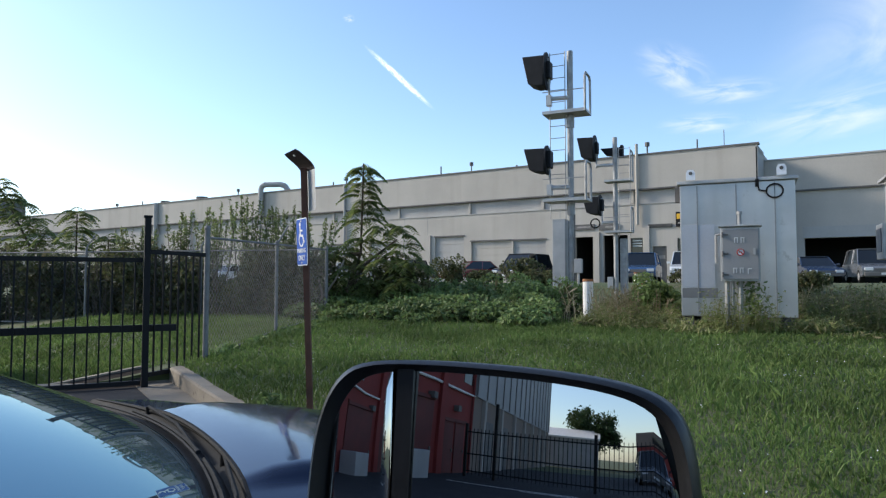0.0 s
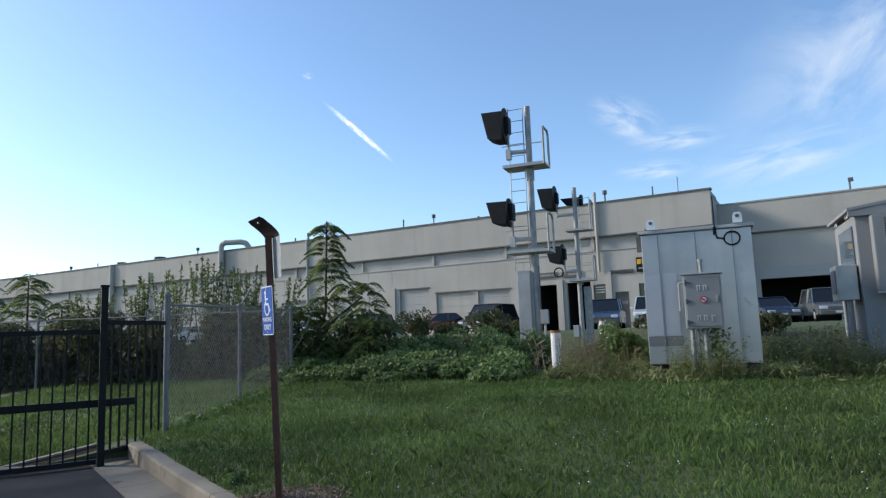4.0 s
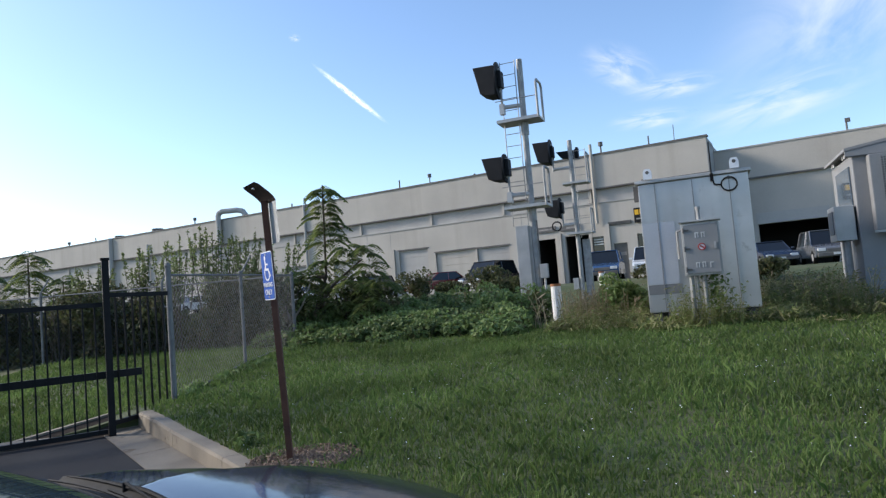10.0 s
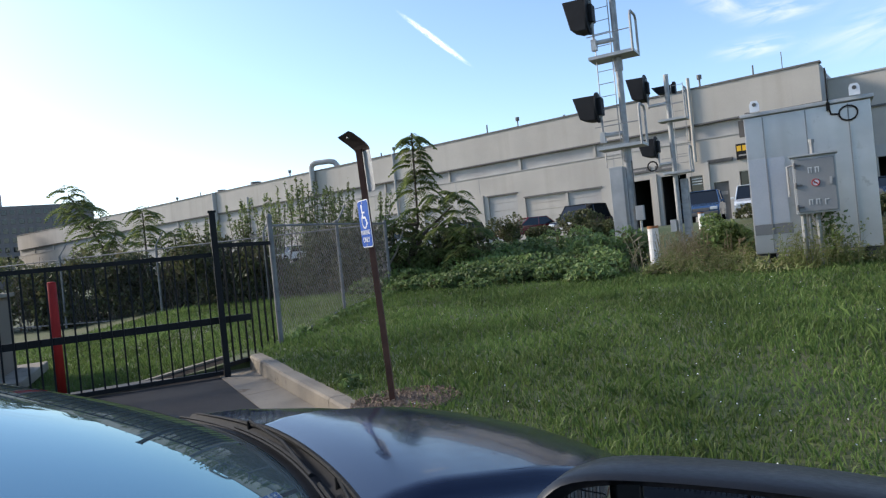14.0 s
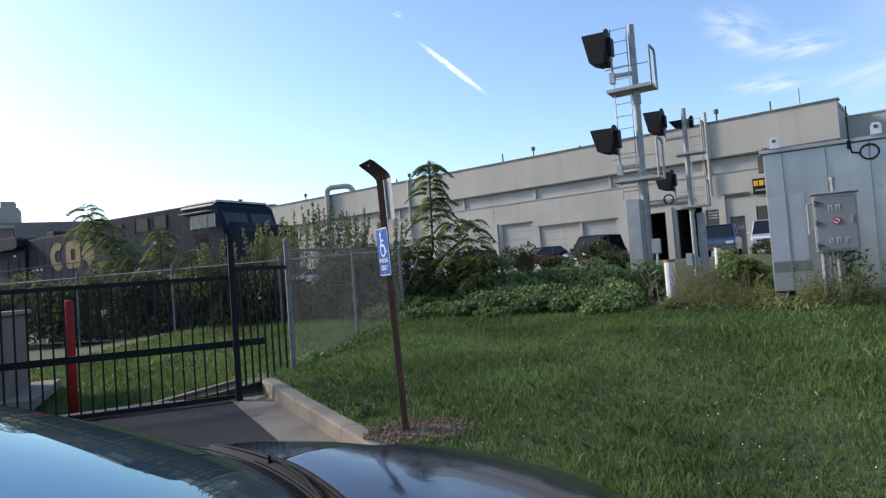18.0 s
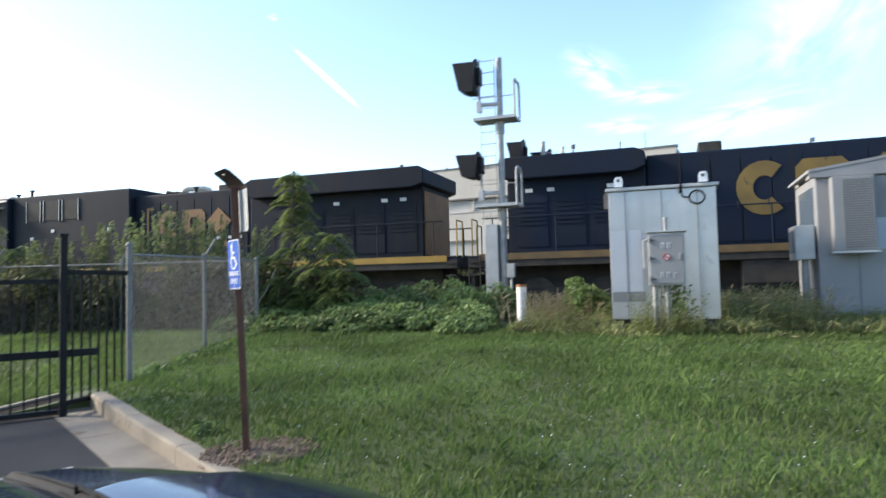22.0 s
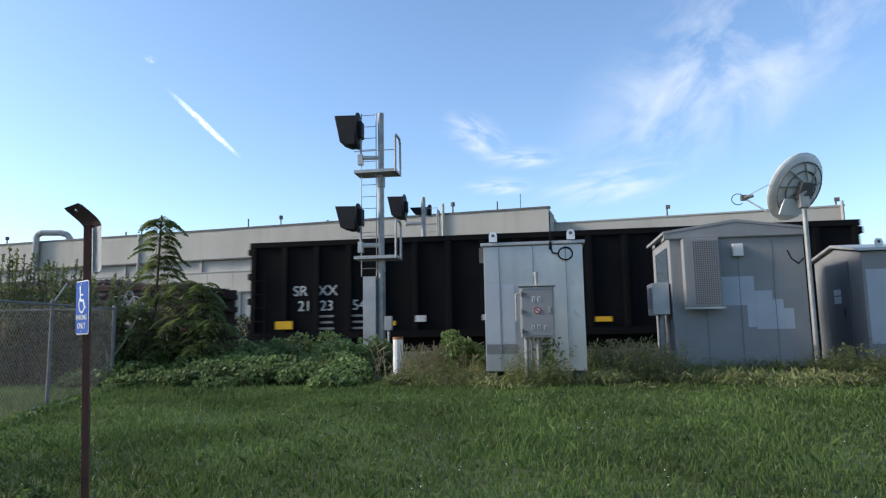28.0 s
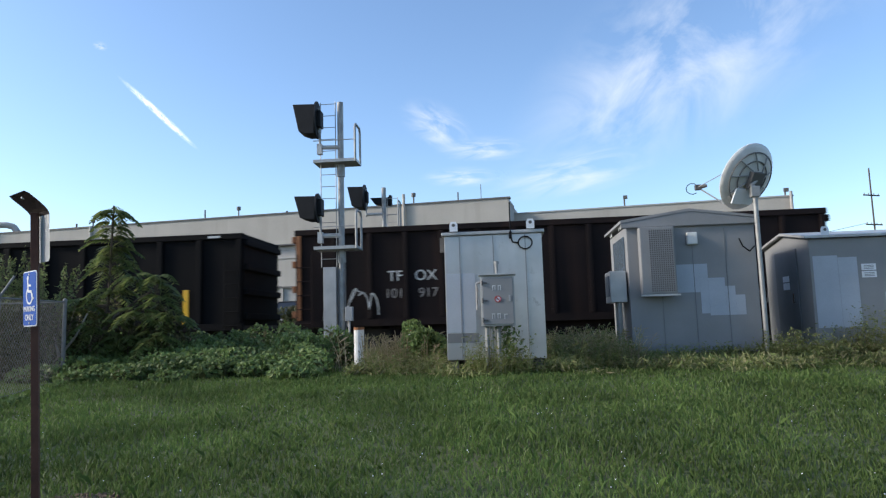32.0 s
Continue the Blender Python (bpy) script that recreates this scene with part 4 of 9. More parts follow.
def build_behind():
    """What stands beside and behind the car park."""
    C = Vector((-15.3, -15.1, 0))
    r = thing("red_building", Matrix.Translation(C) @ pose(0, 0, 0, 0, 0, -20.5), "red painted brick workshop beside the car park", "building")
    bm = B()
    span(bm, (-9, 0, -0.2), (0, 13, 7.0))
    part("wall", bm, M["red_brick"], r)
    for y in (3.6, 7.4, 11.2):
        bm = B()
        span(bm, (0.002, y - 0.25, -0.1), (0.16, y + 0.25, 6.9))
        part("pilaster", bm, M["red_brick"], r)
    bm = B()
    span(bm, (-9.1, -0.05, 7.002), (0.2, 13.1, 7.25))
    part("coping", bm, M["concrete"], r)
    for y, w, h in ((1.5, 1.0, 2.2), (2.7, 0.95, 2.2), (5.6, 2.6, 2.9), (9.3, 1.0, 2.1)):
        bm = B()
        span(bm, (0.002, y - w / 2, 0.05), (0.05, y + w / 2, 0.05 + h), bevel=0.01)
        d = part("door", bm, M["red_door"], r, "dark red steel door")
        bm = B()
        span(bm, (0.051, y - w / 2 + 0.06, 0.95), (0.1, y - w / 2 + 0.12, 1.1))
        part("door_handle", bm, M["dark_trim"], d)
        bm = B()
        span(bm, (0.002, y - w / 2 - 0.1, h + 0.06), (0.13, y + w / 2 + 0.1, h + 0.2))
        part("lintel", bm, M["red_door"], r)
    for y, z in ((2.1, 2.75), (4.6, 3.0), (8.2, 3.2)):
        bm = B()
        span(bm, (0.002, y - 0.16, z), (0.28, y + 0.16, z + 0.26), bevel=0.02)
        part("wall_lamp", bm, M["dark_trim"], r)
    for y, z in ((0.9, 4.7), (6.2, 4.7), (9.6, 4.7)):
        bm = B()
        span(bm, (-0.02, y - 0.5, z - 0.6), (0.02, y + 0.5, z + 0.6))
        part("window", bm, M["window_dark"], r)
    bm = B()
    pipe(bm, [(0.08, 0.1, 3.7), (0.08, 12.8, 3.7)], 0.05)
    part("cable_duct", bm, M["white_paint"], r)
    bm = B()
    pipe(bm, [(0.08, 0.25, 7.0), (0.08, 0.25, 0.1)], 0.06)
    part("downpipe", bm, M["red_brick"], r)
    bm = B()
    box(bm, (0.75, 6.9, 0.5), (0.9, 1.2, 1.0), bevel=0.03)
    part("bin", bm, M["grey_sheet"], r)
    # long shed beyond it
    E = Vector((-29.6, -42.7, 0))
    run = E - C
    L = run.length
    s = thing("grey_shed", Matrix.Translation(C + run * 0.004) @ pose(0, 0, 0, 0, 0, math.degrees(math.atan2(run.y, run.x))), "long shed with a dark brick base and grey ribbed cladding", "building")
    bm = B()
    span(bm, (0, -14, -0.2), (L, 0, 3.75))
    part("lower_wall", bm, M["brick_far"], s)
    bm = B()
    span(bm, (0, -14, 3.752), (L, 0.1, 9.2))
    up = part("cladding", bm, M["grey_sheet"], s)
    k = 0.0
    while k < L:
        bm = B()
        span(bm, (k, 0.102, 3.8), (k + 0.07, 0.16, 9.15))
        part("sheet_rib", bm, M["dark_trim"], up)
        k += 2.0
    k = 1.5
    while k < L - 2:
        bm = B()
        span(bm, (k, 0.002, -0.1), (k + 0.4, 0.22, 3.7))
        part("pilaster", bm, M["concrete_far"], s)
        bm = B()
        span(bm, (k + 1.1, 0.002, 0), (k + 2.6, 0.05, 2.7))
        part("shutter_door", bm, M["dark_trim"], s)
        k += 4.2
    # bar fence across the rear of the car park
    P = Vector((-12.2, -13.5, 0.05))
    f = thing("rear_bar_fence", Matrix.Translation(P) @ pose(0, 0, 0, 0, 0, -21.0), "black steel bar fence across the rear of the car park", "fence")
    me = None
    for k in range(74):
        if me is None:
            bm = B()
            span(bm, (-0.014, -0.014, 0.1), (0.014, 0.014, 2.0))
            o = part("bar", bm, M["black_paint"], f)
            me = o.data
        else:
            o = new("bar", me)
            o.parent = f
        o.location = (-1.4 + 0.18 * k, 0, 0)
    for z in (0.25, 0.95, 1.85):
        bm = B()
        span(bm, (-1.4, -0.025, z - 0.025), (12, 0.025, z + 0.025))
        part("rail", bm, M["black_paint"], f)
    for x, h in ((-1.4, 2.2), (0.0, 3.1), (4.2, 2.2), (8.4, 2.2), (12, 2.2)):
        bm = B()
        span(bm, (x - 0.06, -0.06, -0.1), (x + 0.06, 0.06, h))
        part("post", bm, M["black_paint"], f)
    bm = B()
    for a in (0.0, 2.6, 5.2):
        q = [P + Vector((0.5 + a, 3.2 - 0.4 * a, 0)), P + Vector((4.6 + a, 0.9 - 0.4 * a, 0))]
        n = Vector((-(q[1] - q[0]).y, (q[1] - q[0]).x, 0)).normalized() * 0.06
        bm.faces.new([bm.verts.new((v.x, v.y, asphalt_z((v.xy - K0).dot(KD)) + 0.004)) for v in (q[0] - n, q[1] - n, q[1] + n, q[0] + n)])
    part("rear_bay_line", bm, M["white_paint"], None, "worn white parking bay lines at the rear fence", kind="structure")
    w = thing("pale_shed", Matrix.Translation((-30.3, -46.5, 0)) @ pose(0, 0, 0, 0, 0, -28), "low white-roofed shed far behind the car park", "building")
    bm = B()
    span(bm, (-4, -8, 0), (4.6, 0, 3.6))
    part("wall", bm, M["grey_sheet"], w)
    bm = B()
    prism(bm, [(-8.3, 3.55), (0.3, 3.55), (0.3, 3.75), (-4, 4.9), (-8.3, 3.75)], -4.2, 4.8, "x")
    part("roof", bm, M["white_paint"], w)
    w = thing("rear_house", Matrix.Translation((-27.5, -64.5, 0)) @ pose(0, 0, 0, 0, 0, -22), "dark brick house with a grey upper storey behind the car park", "building")
    bm = B()
    span(bm, (-0.5, -8, 0), (14, 0, 3.6))
    part("wall", bm, M["red_brick"], w)
    bm = B()
    span(bm, (-0.6, -8, 3.602), (14, 0.1, 5.6))
    part("upper_wall", bm, M["brick_far"], w)
    bm = B()
    span(bm, (2.2, 0.11, 3.9), (4.4, 0.2, 5.1))
    part("window", bm, M["window_dark"], w)
    t = thing("rear_tree", (-29.0, -53.0, 0.1), "broad leafy tree behind the car park", "tree")
    bm = B()
    rod(bm, (0, 0, 0), (0.2, 0, 4), 0.35, 10, 0.2)
    rod(bm, (0.2, 0, 3.5), (1.9, 0.5, 6), 0.16, 8, 0.06)
    rod(bm, (0.2, 0, 3.5), (-1.7, 0.2, 6), 0.16, 8, 0.06)
    part("trunk", bm, M["bark"], t)
    g = np.random.default_rng(5)
    cs = [(sx + g.normal() * 0.8, g.normal() * 1.2, z0 + g.normal() * 1.25) for sx, z0, m in ((-1.7, 5.6, 20), (1.6, 5.3, 18), (0, 4.3, 10)) for _ in range(m)]
    n = 9000
    k = g.integers(0, len(cs), n)
    p = np.asarray(cs)[k] + g.normal(size=(n, 3)) * 0.42
    a, b = g.normal(size=(n, 3)) * 0.13, g.normal(size=(n, 3)) * 0.09
    v = np.stack([p - a, p + b, p + a, p - b], 1).reshape(-1, 3)
    soup("crown", v.tolist(), np.arange(n * 4).reshape(n, 4).tolist(), M["far_tree"], t, "", "")


build_sky()
build_far()
build_behind()
# ---- railway cabinets, signal masts, dish ----
def at_track(s, q, z):
    return Matrix.Translation(track(s, q, z)) @ pose(0, 0, 0, 0, 0, TRACK_TURN)


def lifting_lug(x, y, z, parent):
    bm = B()
    prism(bm, [(x - 0.07, z), (x + 0.07, z), (x + 0.07, z + 0.12), (x + 0.045, z + 0.17), (x - 0.045, z + 0.17), (x - 0.07, z + 0.12)], y - 0.012, y + 0.012)
    g = part("lifting_lug", bm, M["sign_white"], parent)
    bm = B()
    rod(bm, (x, y - 0.016, z + 0.11), (x, y + 0.016, z + 0.11), 0.03, 10)
    part("lug_hole", bm, M["dark_trim"], g)


def build_tall_cabinet():
    c = thing("signal_cabinet", at_track(-1.09, 11.7, 0.9), "tall galvanised steel signal cabinet with repainted patches", "cabinet")
    W, D, H = 1.71, 1.7, 2.17
    bm = B()
    span(bm, (0, 0, 0), (W, D, H), bevel=0.012)
    body = part("body", bm, M["galv_sheet"], c)
    bm = B()
    span(bm, (-0.045, -0.05, H + 0.002), (W + 0.045, D + 0.05, H + 0.06), bevel=0.012)
    part("roof_cap", bm, M["galv"], c)
    for x in (0.27, 0.86, 1.42):
        bm = B()
        span(bm, (x - 0.008, -0.012, 0.03), (x + 0.008, -0.001, H - 0.02))
        part("panel_seam", bm, M["grey_paint"], body)
    for lo, hi in (((0.02, 0.47), (0.27, 1.5)), ((0.275, 0.47), (0.53, 1.5))):
        bm = B()
        span(bm, (lo[0], -0.006, lo[1]), (hi[0] - 0.006, -0.002, hi[1]))
        part("paint_patch", bm, M["patch_paint"], body, "pale blue-grey repainted patch")
    bm = B()
    span(bm, (0.02, -0.005, 0.3), (0.56, -0.0015, 0.46))
    part("paint_patch", bm, M["patch_dark"], body, "darker repainted patch")
    lifting_lug(0.18, -0.07, H + 0.07, c)
    lifting_lug(1.52, -0.07, H + 0.07, c)
    bm = B()
    pts = [(1.17, -0.05, H + 0.55), (1.17, -0.05, H - 0.02), (1.2, -0.05, H - 0.15)]
    pts += [(1.42 + 0.12 * math.cos(a), -0.05, H - 0.17 + 0.11 * math.sin(a)) for a in [math.pi - 0.5 * k for k in range(14)]]
    pipe(bm, pts, 0.012, 6)
    box(bm, (1.17, -0.05, H - 0.03), (0.05, 0.05, 0.12))
    part("antenna_cable", bm, M["rubber"], c)
    bm = B()
    box(bm, (-0.06, 0.3, H - 0.12), (0.08, 0.12, 0.26))
    part("side_lamp", bm, M["dark_trim"], c)
    for x in (0.12, W - 0.12):
        for y in (0.12, D - 0.12):
            bm = B()
            span(bm, (x - 0.07, y - 0.07, -0.28), (x + 0.07, y + 0.07, -0.002))
            part("foot", bm, M["dark_trim"], c)


def build_meter_box():
    c = thing("meter_box", at_track(-0.45, 11.05, 0.75), "grey steel service box on pipe legs with a prohibition sticker", "electrical box")
    z0, z1 = 0.72, 1.55
    bm = B()
    span(bm, (0, 0, z0), (0.55, 0.25, z1), bevel=0.01)
    part("body", bm, M["galv"], c)
    bm = B()
    span(bm, (0.03, -0.025, z0 + 0.03), (0.53, -0.002, z1 - 0.04), bevel=0.006)
    d = part("door", bm, M["grey_paint"], c)
    bm = B()
    span(bm, (-0.03, -0.05, z1 + 0.002), (0.58, 0.27, z1 + 0.03), bevel=0.006)
    part("rain_cap", bm, M["galv"], c)
    for z in (z0 + 0.1, z0 + 0.42, z1 - 0.12):
        bm = B()
        rod(bm, (0.03, -0.035, z - 0.04), (0.03, -0.035, z + 0.04), 0.012)
        span(bm, (0.03, -0.036, z - 0.012), (0.11, -0.027, z + 0.012))
        part("hinge", bm, M["dark_trim"], d)
    bm = B()
    box(bm, (0.47, -0.045, z0 + 0.45), (0.03, 0.03, 0.1))
    part("latch", bm, M["galv"], d)
    bm = B()
    bmesh.ops.create_circle(bm, cap_ends=True, segments=24, radius=0.052, matrix=Matrix.Translation((0.28, -0.0285, z0 + 0.44)) @ pose(0, 0, 0, 90))
    st = part("warning_sticker", bm, M["sign_white"], d)
    bm = B()
    for k in range(24):
        a, b = k * math.pi / 12, (k + 1) * math.pi / 12
        rod(bm, (0.28 + 0.048 * math.cos(a), -0.031, z0 + 0.44 + 0.048 * math.sin(a)), (0.28 + 0.048 * math.cos(b), -0.031, z0 + 0.44 + 0.048 * math.sin(b)), 0.007, 4)
    rod(bm, (0.245, -0.031, z0 + 0.475), (0.315, -0.031, z0 + 0.405), 0.007, 4)
    part("prohibition_ring", bm, M["red_post"], st)
    bm = B()
    box(bm, (0.28, -0.03, z0 + 0.44), (0.05, 0.002, 0.012))
    part("sticker_mark", bm, M["dark_trim"], st)
    # faint chalky strokes
    for dx, dz in ((0.22, 0.66), (0.31, 0.66), (0.2, 0.2), (0.29, 0.2), (0.4, 0.19)):
        bm = B()
        box(bm, (dx, -0.029, z0 + dz), (0.055, 0.003, 0.012))
        box(bm, (dx - 0.02, -0.029, z0 + dz - 0.04), (0.012, 0.003, 0.075))
        if dx < 0.4:
            box(bm, (dx + 0.018, -0.029, z0 + dz - 0.04), (0.01, 0.003, 0.07))
        part("paint_stroke", bm, M["letter"], d)
    for x in (0.08, 0.27, 0.16):
        bm = B()
        rod(bm, (x, 0.12, -0.15), (x, 0.12, z0 - 0.002), 0.035 if x != 0.16 else 0.025)
        part("pipe_leg", bm, M["galv_post"], c)
    bm = B()
    pipe(bm, [(0.27, 0.18, z1 + 0.03), (0.27, 0.18, z1 + 0.2)], 0.028)
    rod(bm, (0.27, 0.18, z1 + 0.2), (0.27, 0.18, z1 + 0.25), 0.04)
    part("conduit_riser", bm, M["galv_post"], c)
    bm = B()
    pipe(bm, [(0.0, 0.1, z1 - 0.1), (-0.07, 0.1, z1 - 0.12), (-0.07, 0.1, z1 - 0.55)], 0.018)
    part("side_conduit", bm, M["galv_post"], c)


def hut(name, m, label, W, D, H, peak, mat_wall):
    c = thing(name, m, label, "equipment hut")
    bm = B()
    prism(bm, [(0, 0), (W, 0), (W, H), (W / 2, H + peak), (0, H)], 0, D, "y", bevel=0.015)
    body = part("body", bm, mat_wall, c)
    for x0, x1, s0, s1 in ((-0.11, W / 2, H + 0.06, H + peak), (W / 2, W + 0.08, H + peak, H + 0.06)):
        bm = B()
        prism(bm, [(x0, s0), (x1, s1), (x1, s1 + 0.05), (x0, s0 + 0.05)], -0.07, D + 0.07, "y")
        part("roof_panel", bm, mat_wall, c)
    bm = B()
    prism(bm, [(-0.1, H - 0.03), (W + 0.07, H - 0.03), (W + 0.07, H + 0.055), (W / 2, H + peak - 0.004), (-0.1, H + 0.055)], -0.06, -0.003, "y")
    part("fascia", bm, mat_wall, c)
    # dark strip under the fascia, its cast shadow line as colour
    bm = B()
    span(bm, (-0.08, -0.05, H - 0.045), (W + 0.05, -0.003, H - 0.031))
    part("drip_edge", bm, M["patch_dark"], c)
    for x in (0.2, W / 2, W - 0.2):
        for y in (0.2, D - 0.2):
            bm = B()
            span(bm, (x - 0.1, y - 0.1, -0.3), (x + 0.1, y + 0.1, -0.002))
            part("foot_block", bm, M["dark_trim"], c)
    return c, body


def build_hut_two():
    W, D, H = 2.36, 2.0, 2.42
    c, body = hut("equipment_hut", at_track(2.3, 13.0, 0.87), "grey metal railway equipment hut with pale repainted patches", W, D, H, 0.24, M["grey_paint"])
    for x in (0.6, 1.2, 1.8):
        bm = B()
        span(bm, (x - 0.006, -0.008, 0.02), (x + 0.006, -0.001, H - 0.1))
        part("panel_seam", bm, M["patch_dark"], body)
    # slatted air conditioner
    bm = B()
    span(bm, (0.2, -0.24, 1.1), (0.83, -0.001, 2.36), bevel=0.015)
    ac = part("air_conditioner", bm, M["grey_paint"], c, "wall-hung air conditioner with a perforated grille")
    for lo, hi in ((1.14, 2.31),):
        bm = B()
        span(bm, (0.36, -0.247, lo), (0.8, -0.2415, hi))
        g = part("grille", bm, M["dark_trim"], ac)
        bm = B()
        x = 0.36
        while x < 0.81:
            span(bm, (x - 0.006, -0.256, lo), (x + 0.006, -0.2475, hi))
            x += 0.039
        z = lo
        while z < hi:
            span(bm, (0.36, -0.2555, z - 0.006), (0.8, -0.248, z + 0.006))
            z += 0.04
        part("grille_mesh", bm, M["grey_paint"], g)
    bm = B()
    span(bm, (0.16, -0.27, 1.06), (0.87, -0.245, 1.098))
    part("bottom_lip", bm, M["galv"], ac)
    bm = B()
    span(bm, (1.1, -0.1, 2.02), (1.29, -0.001, 2.25), bevel=0.02)
    part("wall_lamp", bm, M["white_paint"], c)
    for k, (x0, zt, x1, zb) in enumerate([(0.88, 1.65, 1.3, 1.12), (1.302, 1.65, 1.45, 0.72), (1.452, 1.38, 1.75, 0.68), (1.752, 1.22, 1.93, 0.68), (1.932, 1.05, 2.1, 0.68)]):
        bm = B()
        span(bm, (x0, -0.006, zb), (x1, -0.002, zt))
        part("paint_patch", bm, M["patch_paint"], body, "pale repainted patch")
    # window and meter box on the left side
    bm = B()
    span(bm, (-0.03, 0.25, 1.55), (-0.002, 1.5, 2.25), bevel=0.006)
    part("side_window", bm, M["window_blue"], c)
    bm = B()
    span(bm, (-0.34, 0.1, 0.98), (-0.032, 0.75, 1.58), bevel=0.012)
    sb = part("side_box", bm, M["galv"], c)
    bm = B()
    span(bm, (-0.355, 0.2, 1.1), (-0.342, 0.65, 1.5))
    part("side_box_door", bm, M["patch_dark"], sb)
    for y in (0.2, 0.42):
        bm = B()
        rod(bm, (-0.17, y, -0.25), (-0.17, y, 0.978), 0.05)
        part("conduit", bm, M["galv_post"], c)
    for x, y in ((-0.05, 0.4), (-0.05, 1.5), (W + 0.05, 0.4)):
        bm = B()
        pts = [(x, y + 0.09 * math.cos(a), H - 0.02 + 0.13 * math.sin(a)) for a in [math.pi * k / 6 for k in range(7)]]
        pipe(bm, pts, 0.015, 6)
        part("lifting_eye", bm, M["galv"], c)
    bm = B()
    pipe(bm, [(2.05, -0.06, 2.1), (2.1, -0.08, 1.95), (2.22, -0.08, 1.85), (2.33, -0.03, 1.95)], 0.013, 6)
    part("cable", bm, M["rubber"], c)
    # third hut
    W3, D3, H3 = 2.6, 2.2, 2.05
    c3 = thing("equipment_hut_low", at_track(5.78, 13.4, 0.9), "low grey metal equipment hut with a side door and white notices", "equipment hut")
    bm = B()
    prism(bm, [(0, 0), (D3, 0), (D3, H3), (D3 / 2, H3 + 0.2), (0, H3)], 0, W3, "x", bevel=0.012)
    b3 = part("body", bm, M["grey_paint"], c3)
    for y0, y1, s0, s1 in ((-0.08, D3 / 2, H3, H3 + 0.2), (D3 / 2, D3 + 0.08, H3 + 0.2, H3)):
        bm = B()
        prism(bm, [(y0, s0 + 0.012), (y1, s1 + 0.012), (y1, s1 + 0.06), (y0, s0 + 0.06)], -0.09, W3 + 0.09, "x")
        part("roof_panel", bm, M["galv"], c3)
    bm = B()
    span(bm, (-0.03, 0.55, 0.05), (-0.002, 1.6, 1.93), bevel=0.006)
    dr = part("door", bm, M["patch_dark"], c3)
    bm = B()
    box(bm, (-0.05, 0.72, 0.95), (0.03, 0.06, 0.2))
    part("door_handle", bm, M["chrome"], dr)
    for z, h in ((1.35, 0.12), (1.2, 0.14)):
        bm = B()
        span(bm, (-0.042, 0.92, z - h / 2), (-0.032, 1.22, z + h / 2))
        part("notice", bm, M["sign_white"], dr)
    for lo, hi in (((0.05, 0.35), (0.5, 1.72)), ((0.505, 0.35), (0.85, 1.68)), ((1.3, 0.3), (2.2, 1.0))):
        bm = B()
        span(bm, (lo[0], -0.006, lo[1]), (hi[0], -0.002, hi[1]))
        part("paint_patch", bm, M["patch_paint"], b3, "pale repainted patch")
    for z in (1.48, 1.34):
        bm = B()
        span(bm, (0.92, -0.012, z - 0.06), (1.18, -0.003, z + 0.06))
        nt = part("notice", bm, M["sign_white"], c3)
        for k in range(3):
            bm = B()
            span(bm, (0.96, -0.0155, z - 0.035 + 0.028 * k), (1.14, -0.0125, z - 0.025 + 0.028 * k))
            part("notice_line", bm, M["dark_trim"], nt)
    lifting_lug(0.3, -0.05, H3 + 0.06, c3)
    for x in (0.2, W3 - 0.2):
        for y in (0.2, D3 - 0.2):
            bm = B()
            span(bm, (x - 0.1, y - 0.1, -0.3), (x + 0.1, y + 0.1, -0.002))
            part("foot_block", bm, M["dark_trim"], c3)


